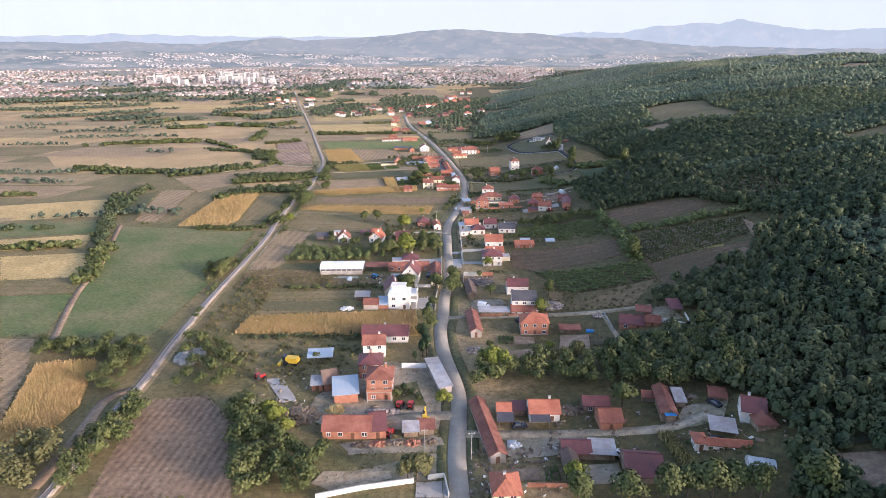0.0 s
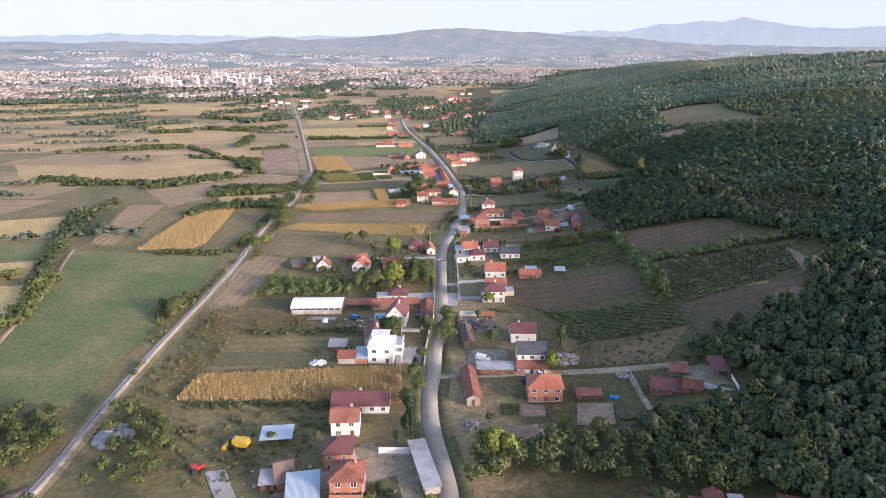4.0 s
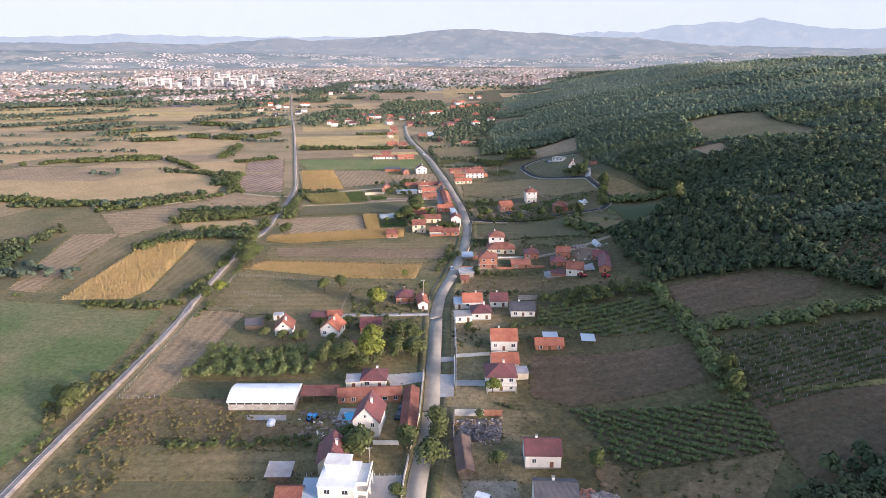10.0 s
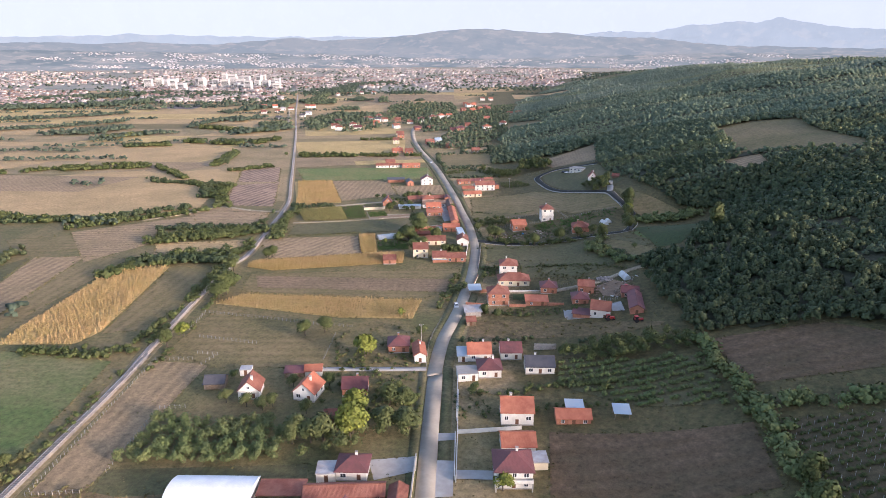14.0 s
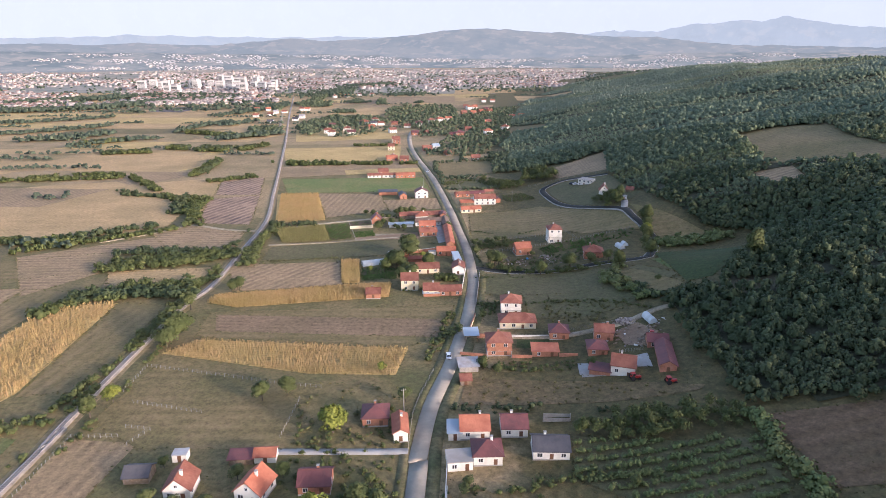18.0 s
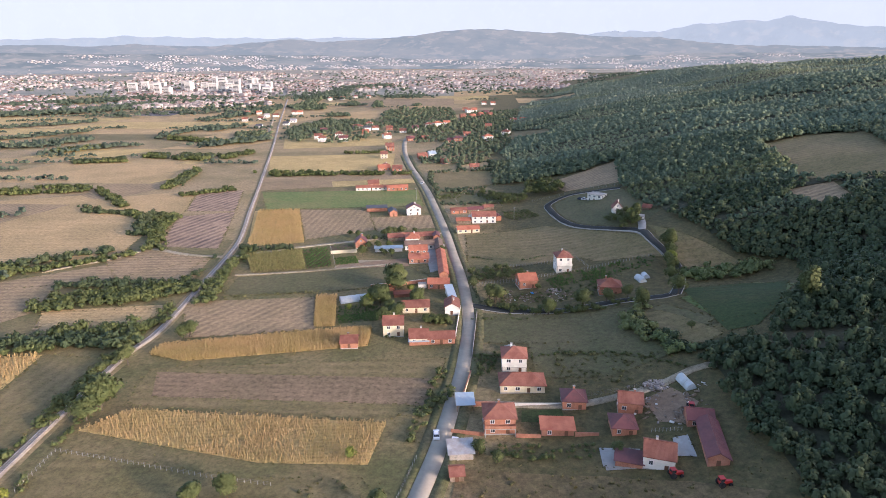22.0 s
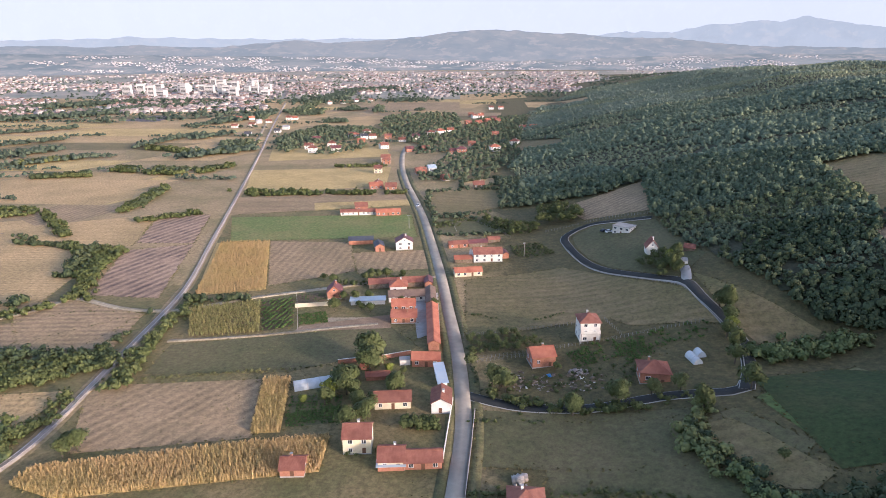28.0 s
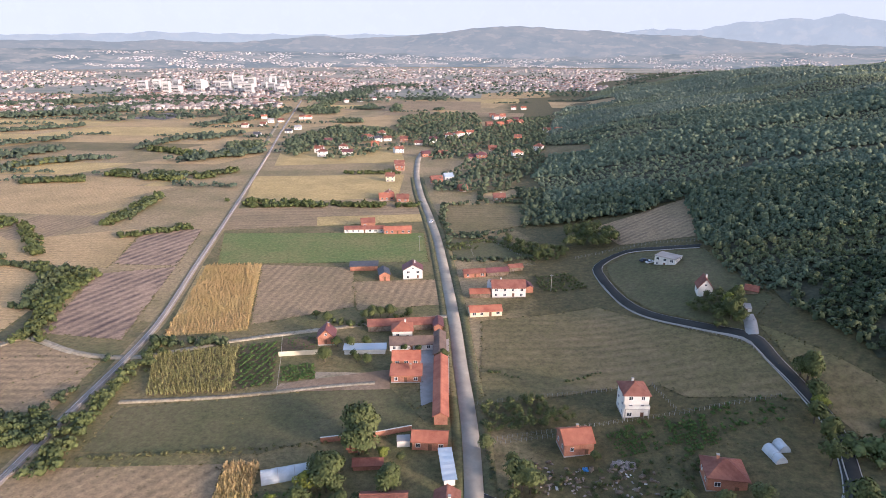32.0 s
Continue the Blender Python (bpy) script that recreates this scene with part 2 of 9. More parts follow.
mat("tile_brown", (0.17, 0.12, 0.095), (0.13, 0.09, 0.07), 0.7, c3=(0.22, 0.15, 0.11), big=0.25, wave=1.6, bump=0.5, obj=0.12)
mat("tin_blue", (0.33, 0.41, 0.48), (0.28, 0.35, 0.42), 0.4, c3=(0.38, 0.42, 0.45), big=0.2, wave=1.2, bump=0.3, rough=0.5, spec=0.4)
mat("tin_grey", (0.42, 0.42, 0.42), (0.34, 0.33, 0.33), 0.4, c3=(0.3, 0.26, 0.23), big=0.2, wave=1.2, bump=0.3, rough=0.6)
mat("tin_white", (0.78, 0.79, 0.8), (0.7, 0.71, 0.72), 0.4, c3=(0.62, 0.63, 0.63), big=0.1, wave=0.9, bump=0.2, rough=0.5)
mat("tarp_blue", (0.05, 0.24, 0.55), (0.04, 0.2, 0.46), 0.5, bump=0.2, rough=0.5)
mat("plaster_white", (0.722, 0.698, 0.634), (0.665, 0.642, 0.581), 0.5, c3=(0.57, 0.539, 0.484), big=0.25, bump=0.1)
mat("plaster_cream", (0.68, 0.6, 0.42), (0.62, 0.54, 0.38), 0.5, c3=(0.52, 0.45, 0.33), big=0.25, bump=0.1)
mat("brick", (0.42, 0.19, 0.115), (0.36, 0.155, 0.095), 1.2, c3=(0.3, 0.15, 0.1), big=0.3, bump=0.4, obj=0.08)
mat("block_grey", (0.42, 0.39, 0.35), (0.35, 0.32, 0.29), 1.0, c3=(0.3, 0.25, 0.21), big=0.3, bump=0.3)
mat("wood", (0.2, 0.14, 0.09), (0.14, 0.1, 0.065), 1.5, c3=(0.25, 0.2, 0.15), big=0.4, bump=0.4, obj=0.15)
mat("window_white", (0.72, 0.72, 0.72), (0.66, 0.66, 0.66), 2, bump=0, rough=0.5)
mat("window_glass", (0.03, 0.035, 0.04), (0.05, 0.055, 0.06), 1, bump=0, rough=0.08, spec=0.5)
mat("door_brown", (0.16, 0.08, 0.045), (0.12, 0.06, 0.035), 1.5, bump=0.1, rough=0.6)
mat("post", (0.36, 0.335, 0.3), (0.28, 0.26, 0.23), 2, bump=0.1)
mat("wire", (0.3, 0.3, 0.3), (0.25, 0.25, 0.25), 2, bump=0, metal=0.5)
mat("rubber", (0.02, 0.02, 0.02), (0.03, 0.03, 0.03), 3, bump=0)
mat("car_white", (0.75, 0.75, 0.76), (0.72, 0.72, 0.73), 1, bump=0, rough=0.25, spec=0.5)
mat("car_dark", (0.03, 0.035, 0.05), (0.035, 0.04, 0.055), 1, bump=0, rough=0.25, spec=0.5)
mat("car_red", (0.4, 0.03, 0.02), (0.35, 0.025, 0.02), 1, bump=0, rough=0.3, spec=0.5)
mat("machine_yellow", (0.6, 0.4, 0.04), (0.5, 0.33, 0.03), 1, bump=0, rough=0.4)
mat("rubble", (0.36, 0.31, 0.27), (0.25, 0.2, 0.17), 0.8, island=0.4, bump=0.5)
mat("burnt", (0.06, 0.05, 0.05), (0.12, 0.1, 0.095), 0.5, c3=(0.25, 0.22, 0.2), big=0.15, bump=0.8)
mat("block_wall", (0.5, 0.49, 0.47), (0.44, 0.43, 0.42), 0.3, bump=0)
mat("film", (0.52, 0.55, 0.56), (0.45, 0.47, 0.47), 0.5, c3=(0.36, 0.38, 0.37), big=0.2, bump=0.1, rough=0.4)
mat("pool", (0.1, 0.42, 0.6), (0.08, 0.38, 0.55), 0.5, bump=0, rough=0.05)
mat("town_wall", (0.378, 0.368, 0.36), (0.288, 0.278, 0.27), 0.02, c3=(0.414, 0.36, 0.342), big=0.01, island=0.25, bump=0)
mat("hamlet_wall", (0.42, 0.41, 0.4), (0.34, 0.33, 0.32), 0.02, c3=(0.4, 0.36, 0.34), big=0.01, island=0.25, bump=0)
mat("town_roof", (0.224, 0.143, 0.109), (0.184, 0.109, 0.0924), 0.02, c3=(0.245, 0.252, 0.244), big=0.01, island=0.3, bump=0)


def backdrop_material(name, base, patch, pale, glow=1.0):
    """Far backdrop with haze put into its glowing colour: woods, fields and pale bare ground in patches."""
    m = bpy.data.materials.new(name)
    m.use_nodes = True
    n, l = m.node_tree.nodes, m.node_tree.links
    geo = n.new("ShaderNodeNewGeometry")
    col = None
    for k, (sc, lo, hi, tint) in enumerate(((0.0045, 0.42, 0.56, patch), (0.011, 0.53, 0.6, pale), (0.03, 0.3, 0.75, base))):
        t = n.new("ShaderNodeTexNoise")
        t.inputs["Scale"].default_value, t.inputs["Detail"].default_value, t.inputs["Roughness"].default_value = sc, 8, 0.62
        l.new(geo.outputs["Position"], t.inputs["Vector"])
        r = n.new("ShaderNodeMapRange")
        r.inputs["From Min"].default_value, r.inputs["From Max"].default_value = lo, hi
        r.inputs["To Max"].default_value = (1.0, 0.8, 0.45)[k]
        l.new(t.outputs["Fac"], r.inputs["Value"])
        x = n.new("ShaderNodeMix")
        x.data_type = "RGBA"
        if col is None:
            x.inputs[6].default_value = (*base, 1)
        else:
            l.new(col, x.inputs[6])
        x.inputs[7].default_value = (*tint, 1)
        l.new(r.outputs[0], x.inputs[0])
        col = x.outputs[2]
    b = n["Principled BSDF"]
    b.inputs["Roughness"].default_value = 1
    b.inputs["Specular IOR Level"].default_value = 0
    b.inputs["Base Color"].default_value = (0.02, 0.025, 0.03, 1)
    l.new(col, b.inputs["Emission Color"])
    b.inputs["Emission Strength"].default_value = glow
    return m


# ---- helpers ----
def height(x, y):
    """The lie of the land: a flat plain, and a wooded hill that rises to the east."""
    x, y = np.asarray(x, float), np.asarray(y, float)
    edge = 58 + 0.195 * np.clip(y - 1100, 0, 2500)
    u = 12 * np.log1p(np.exp(np.clip((x - edge) / 12, -30, 30)))
    h = 105 * (1 - np.exp(-u / 330))
    h = h - 13 * np.exp(-((x - 142) / 42) ** 2 - ((y - 518) / 32) ** 2)
    h = h + 6 * np.clip((x - 235) / 150, 0, 1) * np.sin(x / 55 + y / 90) * np.sin(y / 72 - x / 160)
    s = np.clip((x - 280) / 406, 0, 1)
    h = h + 23.6 * s * s * (3 - 2 * s)
    north = np.clip((y - 600) / (2069 + 337 * np.clip((x - 150) / 600, 0, 1)), 0, 1)
    return h * (1 - north ** 1.722)


def ground_at(x, y):
    return float(height(x, y))


def bulk(name, verts, faces, material, uv=None, soft=None):
    """One mesh object from arrays: verts (n, 3), faces (m, 3) or (m, 4). soft: rounded normals of leaves."""
    verts, faces = np.asarray(verts, np.float32), np.asarray(faces, np.int32)
    me = bpy.data.meshes.new(name)
    k = faces.shape[1]
    me.vertices.add(len(verts))
    me.vertices.foreach_set("co", verts.ravel())
    me.loops.add(faces.size)
    me.loops.foreach_set("vertex_index", faces.ravel())
    me.polygons.add(len(faces))
    me.polygons.foreach_set("loop_start", np.arange(0, faces.size, k, dtype=np.int32))
    if uv is not None:
        me.uv_layers.new(name="UVMap").data.foreach_set("uv", np.asarray(uv, np.float32)[faces.ravel()].ravel())
    me.materials.append(MAT[material] if isinstance(material, str) else material)
    me.update(calc_edges=True)
    if soft is not None:
        me.attributes.new("custom_normal", "FLOAT_VECTOR", "POINT").data.foreach_set("vector", np.asarray(soft, np.float32).ravel())
        me.update()
    return me


def part(name, bm, material, parent, label="", place=None):
    """Links a bmesh (or a ready mesh) as one part under its thing."""
    if isinstance(bm, bmesh.types.BMesh):
        me = bpy.data.meshes.new(name)
        bm.to_mesh(me)
        bm.free()
        me.materials.append(MAT[material])
    else:
        me = bm
    ob = new(name, me)
    ob.parent = parent
    if place is not None:
        ob.matrix_basis = place
    if label:
        ob["label"] = label
    return ob


def box(bm, x0, x1, y0, y1, z0, z1):
    v = [bm.verts.new((x, y, z)) for z in (z0, z1) for x, y in ((x0, y0), (x1, y0), (x1, y1), (x0, y1))]
    for f in ((3, 2, 1, 0), (4, 5, 6, 7), (0, 1, 5, 4), (1, 2, 6, 5), (2, 3, 7, 6), (3, 0, 4, 7)):
        bm.faces.new([v[i] for i in f])
    return v


def boxes(*dims):
    bm = bmesh.new()
    for d in dims:
        box(bm, *d)
    return bm


def prism(bm, ring, z0, z1):
    """An upright block over a ring of plan points."""
    lo = [bm.verts.new((x, y, z0)) for x, y in ring]
    hi = [bm.verts.new((x, y, z1)) for x, y in ring]
    bm.faces.new(lo[::-1])
    bm.faces.new(hi)
    for i in range(len(ring)):
        j = (i + 1) % len(ring)
        bm.faces.new((lo[i], lo[j], hi[j], hi[i]))


def drape(ob_name, ring, material, lift, rows=None, label="", category="field", step=12.0):
    """A patch of land laid on the ground. rows: the way its rows run, as a vector."""
    ring = [Vector((x, y, 0)) for x, y in ring]
    bm = bmesh.new()
    bm.faces.new([bm.verts.new(p) for p in ring])
    xs, ys = [p.x for p in ring], [p.y for p in ring]
    if max(xs) > 30 or max(ys) > 1500:
        for axis, lo, hi in ((0, min(xs), max(xs)), (1, min(ys), max(ys))):
            gap = 5.0 * math.ceil(max(5.0, (hi - lo) / 40) / 5)
            k = (math.floor(lo / gap) + 1) * gap
            while k < hi:
                p, no = Vector((0, 0, 0)), Vector((0, 0, 0))
                p[axis], no[axis] = k, 1
                bmesh.ops.bisect_plane(bm, geom=bm.verts[:] + bm.edges[:] + bm.faces[:], plane_co=p, plane_no=no)
                k += gap
    r = Vector((0, 1)) if rows is None else Vector(rows).normalized()
    uvl = bm.loops.layers.uv.new("UVMap")
    for f in bm.faces:
        if f.normal.z < 0:
            f.normal_flip()
        for lp in f.loops:
            c = lp.vert.co
            lp[uvl].uv = (c.x * r.y - c.y * r.x, c.x * r.x + c.y * r.y)
    for v in bm.verts:
        v.co.z = ground_at(v.co.x, v.co.y) + lift
    bmesh.ops.triangulate(bm, faces=[f for f in bm.faces if len(f.verts) > 4])
    me = bpy.data.meshes.new(ob_name)
    bm.to_mesh(me)
    bm.free()
    me.materials.append(MAT[material])
    ob = new(ob_name, me)
    return tagged(ob, label, category, kind="structure")


def curve_points(pts, step):
    """Points at even steps along a soft line through pts."""
    p = [Vector(q) for q in pts]
    fine = []
    for i in range(len(p) - 1):
        a, b, c, d = p[max(i - 1, 0)], p[i], p[i + 1], p[min(i + 2, len(p) - 1)]
        n = max(2, int((c - b).length / 3))
        for k in range(n):
            t = k / n
            fine.append(0.5 * (2 * b + (c - a) * t + (2 * a - 5 * b + 4 * c - d) * t * t + (3 * b - a - 3 * c + d) * t ** 3))
    fine.append(p[-1])
    out, carry = [fine[0]], 0.0
    for a, b in zip(fine, fine[1:]):
        seg = (b - a).length
        while carry + seg >= step:
            k = (step - carry) / seg
            a = a.lerp(b, k)
            seg = (b - a).length
            carry = 0.0
            out.append(a.copy())
        carry += seg
    return out


def ribbon(name, pts, width, material, lift, label, category, thick=0.12, step=5.0):
    """A strip of road with real edges, laid along a line."""
    c = curve_points(pts, step)
    v, f, uv = [], [], []
    s = 0.0
    for i, p in enumerate(c):
        d = (c[min(i + 1, len(c) - 1)] - c[max(i - 1, 0)]).normalized()
        nrm = Vector((d.y, -d.x))
        w = width / 2
        for k, (off, dz) in enumerate(((-w - 0.05, -0.3), (-w, thick), (0, thick + 0.04), (w, thick), (w + 0.05, -0.3))):
            q = p + nrm * off
            v.append((q.x, q.y, ground_at(q.x, q.y) + lift + dz))
            uv.append((off, s))
        s += step
        if i:
            b = 5 * (i - 1)
            f += [(b + k, b + k + 1, b + k + 6, b + k + 5) for k in range(4)]
    ob = new(name, bulk(name, v, f, material, uv))
    return tagged(ob, label, category, kind="structure")


def inside(x, y, ring):
    """Which of the points lie inside the ring."""
    x, y = np.asarray(x), np.asarray(y)
    res = np.zeros(x.shape, bool)
    n = len(ring)
    for i in range(n):
        (x1, y1), (x2, y2) = ring[i], ring[(i + 1) % n]
        if y1 == y2:
            continue
        hit = ((y1 > y) != (y2 > y)) & (x < (x2 - x1) * (y - y1) / (y2 - y1) + x1)
        res ^= hit
    return res


# ---- foliage ----
def leaf_cloud(rng, n, rx, rz, zc, size, lumps=7, flat=0.0):
    """Many small leaf sprays over a lumpy crown: quads, outward with a scatter."""
    cen = rng.normal(size=(lumps, 3))
    cen /= np.linalg.norm(cen, axis=1)[:, None]
    cen[:, 2] = np.abs(cen[:, 2]) * 0.9 - 0.25
    cen *= rng.uniform(0.45, 0.72, (lumps, 1))
    rad = rng.uniform(0.34, 0.55, lumps)
    which = rng.integers(0, lumps, n)
    d = rng.normal(size=(n, 3))
    d /= np.linalg.norm(d, axis=1)[:, None]
    d[:, 2] = np.where(rng.random(n) < 0.7, np.abs(d[:, 2]), d[:, 2])
    p = cen[which] + d * rad[which][:, None] * rng.uniform(0.75, 1.08, (n, 1))
    p = p * np.array([rx, rx, rz]) + np.array([0, 0, zc])
    nrm = d + rng.normal(size=(n, 3)) * 0.45
    nrm[:, 2] += 0.25
    nrm /= np.linalg.norm(nrm, axis=1)[:, None]
    a = np.cross(nrm, rng.normal(size=(n, 3)))
    a /= np.linalg.norm(a, axis=1)[:, None]
    b = np.cross(nrm, a)
    s = size * rng.uniform(0.6, 1.3, (n, 1))
    q = np.stack([p - a * s - b * s * 0.7, p + a * s * 0.8 - b * s, p + a * s + b * s * 0.7, p - a * s * 0.7 + b * s], 1)
    soft = d * 0.45 + nrm * 0.65 + (q - np.array([0, 0, zc - 0.3 * rz]))[:, 0] / np.array([rx, rx, rz]) * 0.35
    return q.reshape(-1, 3), np.repeat(soft, 4, 0)


def core_blob(rx, rz, zc, k=0.62):
    """The dark inside of a crown: a small eight-sided lump, as quads."""
    ang = np.arange(6) * math.pi / 3
    v = []
    for z, r in ((-0.75, 0.55), (-0.1, 1.0), (0.6, 0.75)):
        v += [(math.cos(a) * r * rx * k, math.sin(a) * r * rx * k, zc + z * rz * k) for a in ang]
    v += [(0, 0, zc + rz * k)] * 1 + [(0, 0, zc - rz * k)]
    f = []
    for lv in range(2):
        f += [(lv * 6 + i, lv * 6 + (i + 1) % 6, lv * 6 + 6 + (i + 1) % 6, lv * 6 + 6 + i) for i in range(6)]
    f += [(12 + i, 12 + (i + 1) % 6, 12 + (i + 2) % 6, 18) for i in (0, 2, 4)]
    f += [(i, 19, (i + 2) % 6, (i + 1) % 6) for i in (0, 2, 4)]
    return np.array(v), np.array(f)


def small_core(rx, rz, zc, k):
    v = [(sx * r * rx * k, sy * r * rx * k, zc + z * rz * k) for z, r in ((-0.7, 0.5), (0.0, 0.8), (0.8, 0.45)) for sx, sy in ((-1, -1), (1, -1), (1, 1), (-1, 1))]
    f = [(b + i, b + (i + 1) % 4, b + 4 + (i + 1) % 4, b + 4 + i) for b in (0, 4) for i in range(4)] + [(8, 9, 10, 11)]
    return np.array(v), np.array(f)


def crown_arrays(rng, n, rx, rz, zc, size, lumps=7, core=0.62, fine=False):
    q, soft = leaf_cloud(rng, n, rx, rz, zc, size, lumps)
    f = np.arange(len(q)).reshape(-1, 4)
    if not core:
        return q, f, soft / np.linalg.norm(soft, axis=1)[:, None]
    cv, cf = core_blob(rx, rz, zc, core) if fine else small_core(rx, rz, zc, core)
    soft = np.concatenate([soft, (cv - np.array([0, 0, zc])) / np.array([rx, rx, rz])])
    return np.concatenate([q, cv]), np.concatenate([f, cf + len(q)]), soft / np.maximum(np.linalg.norm(soft, axis=1), 1e-6)[:, None]


def scatter(name, material, protos, xs, ys, scales, rng, label, category, kind="stuff", sink=0.0):
    """Plants a crowd from a few shapes, joined into one object."""
    xs, ys, scales = np.asarray(xs, float), np.asarray(ys, float), np.asarray(scales, float)
    clear = np.ones(len(xs), bool)
    for way, room in ((RAIL, 6.0), (ROAD, 4.5)):
        far = sorted((q, p) for p, q in way if q > 590)
        clear &= (ys < 600) | (ys > far[-1][0]) | (np.abs(xs - np.interp(ys, [q for q, p in far], [p for q, p in far])) > room)
    xs, ys, scales = xs[clear], ys[clear], scales[clear]
    zs = height(xs, ys) - sink
    pick = rng.integers(0, len(protos), len(xs))
    ang = rng.uniform(0, 6.283, len(xs))
    tall = rng.uniform(0.85, 1.2, len(xs))
    av, af, an, base = [], [], [], 0
    for k, (pv, pf, *pn) in enumerate(protos):
        idx = np.nonzero(pick == k)[0]
        if not len(idx):
            continue
        c, s = np.cos(ang[idx])[:, None], np.sin(ang[idx])[:, None]
        sc = scales[idx][:, None]
        x = (pv[None, :, 0] * c - pv[None, :, 1] * s) * sc + xs[idx][:, None]
        y = (pv[None, :, 0] * s + pv[None, :, 1] * c) * sc + ys[idx][:, None]
        z = pv[None, :, 2] * sc * tall[idx][:, None] + zs[idx][:, None]
        av.append(np.stack([x, y, z], -1).reshape(-1, 3))
        if pn:
            m = pn[0]
            an.append(np.stack([m[None, :, 0] * c - m[None, :, 1] * s, m[None, :, 0] * s + m[None, :, 1] * c, np.repeat(m[None, :, 2], len(idx), 0)], -1).reshape(-1, 3))
        af.append((pf[None] + (np.arange(len(idx)) * len(pv))[:, None, None]).reshape(-1, pf.shape[1]) + base)
        base += len(idx) * len(pv)
    if not av:
        return None
    ob = new(name, bulk(name, np.concatenate(av), np.concatenate(af), material, soft=np.concatenate(an) if an else None))
    return tagged(ob, label, category, kind=kind)


def jitter_grid(rng, x0, x1, y0, y1, gap):
    gx, gy = np.meshgrid(np.arange(x0, x1, gap), np.arange(y0, y1, gap))
    gx = gx.ravel() + rng.uniform(-0.42, 0.42, gx.size) * gap
    gy = gy.ravel() + rng.uniform(-0.42, 0.42, gy.size) * gap
    return gx, gy


RNG = np.random.default_rng(7)
BUSH = [crown_arrays(RNG, 52, 1.0, 0.9, 0.62, 0.13, 8, 0.5) for _ in range(5)]
BUSH_FAR = [crown_arrays(RNG, 22, 1.0, 0.9, 0.62, 0.2, 7, 0.6) for _ in range(5)]
TREE_NEAR = [crown_arrays(RNG, 240, 1.0, rz, rz * 0.95 + 0.25, 0.088, 14, 0.42) for rz in (1.0, 1.15, 1.3, 1.05, 1.2)]
TREE_MID = [crown_arrays(RNG, 48, 1.0, rz, rz * 0.95 + 0.1, 0.18, 9, 0) for rz in (1.0, 1.2, 1.35, 1.1)]


def lump_tree(rng, lumps, rz, leaves=0, size=0.16, bulge=1.0):
    """A crown of rounded clumps, each an open five-faced cap, with a few loose sprays."""
    vs, ns, fs = [], [], []
    for k in range(lumps):
        a = k * 2.4 + rng.uniform(-0.5, 0.5)
        out = 0.0 if k == 0 else rng.uniform(0.35, 0.68)
        zz = 0.75 if k == 0 else rng.uniform(-0.2, 0.5)
        c = np.array([math.cos(a) * out, math.sin(a) * out, (1 + zz * 0.75) * rz])
        rad = rng.uniform(0.36, 0.52) * bulge
        t = rng.uniform(0, 1.57)
        cap = np.array([(math.cos(t + i * 1.571) * r, math.sin(t + i * 1.571) * r, z) for z, r in ((-0.75, 0.95), (0.62, 0.66)) for i in range(4)])
        cap += rng.normal(size=cap.shape) * 0.13
        b = len(vs)
        for p in cap:
            vs.append(c + p * rad * np.array([1, 1, 0.9 * rz]))
            ns.append(p * 0.5 + np.array([c[0], c[1], 0.5]) * 0.8)
        fs += [(b + i, b + (i + 1) % 4, b + 4 + (i + 1) % 4, b + 4 + i) for i in range(4)] + [(b + 4, b + 5, b + 6, b + 7)]
    vs, ns, fs = np.array(vs), np.array(ns), np.array(fs)
    if leaves:
        q, soft = leaf_cloud(rng, leaves, 1.0, rz, rz * 0.95 + 0.15, size, 10)
        fs = np.concatenate([fs, np.arange(len(q)).reshape(-1, 4) + len(vs)])
        vs, ns = np.concatenate([vs, q]), np.concatenate([ns, soft])
    return vs, fs, ns / np.linalg.norm(ns, axis=1)[:, None]


TREE_NIGH = [lump_tree(RNG, 7, rz, 125, 0.12, 0.86) for rz in (1.0, 1.15, 1.3, 1.1, 1.2)]
TREE_HILL = [lump_tree(RNG, 6, rz, 20, 0.16, 0.95) for rz in (0.75, 0.9, 1.0, 0.85, 0.95)]
TREE_SLOPE = [lump_tree(RNG, 4, rz, 5, 0.2, 1.12) for rz in (0.7, 0.82, 0.92, 0.78)]
TREE_LAST = [lump_tree(RNG, 3, rz, 0, 0, 1.15) for rz in (0.7, 0.8, 0.75)]


def hedge(pts, width, tall, material="leaf", gap=1.3, label="dense green bushes in a row along a field edge", name="hedgerow", gaps=0.15, seed=1):
    """An uneven row of bushes along a line."""
    rng = np.random.default_rng(seed)
    xs, ys, sc = [], [], []
    for p in curve_points(pts, gap):
        if noise.noise(Vector((p.x * 0.06, p.y * 0.06, seed))) < -0.5 + gaps * 1.2:
            continue
        for _ in range(max(1, round(width / 3))):
            xs.append(p.x + rng.normal() * width * 0.28)
            ys.append(p.y + rng.normal() * width * 0.28)
            sc.append(tall * rng.uniform(0.35, 0.75))
    return scatter(name, material, BUSH if min(p[1] for p in pts) < 520 and min(abs(p[0]) for p in pts) < 130 else BUSH_FAR, xs, ys, sc, rng, label, "hedge", sink=0.15)


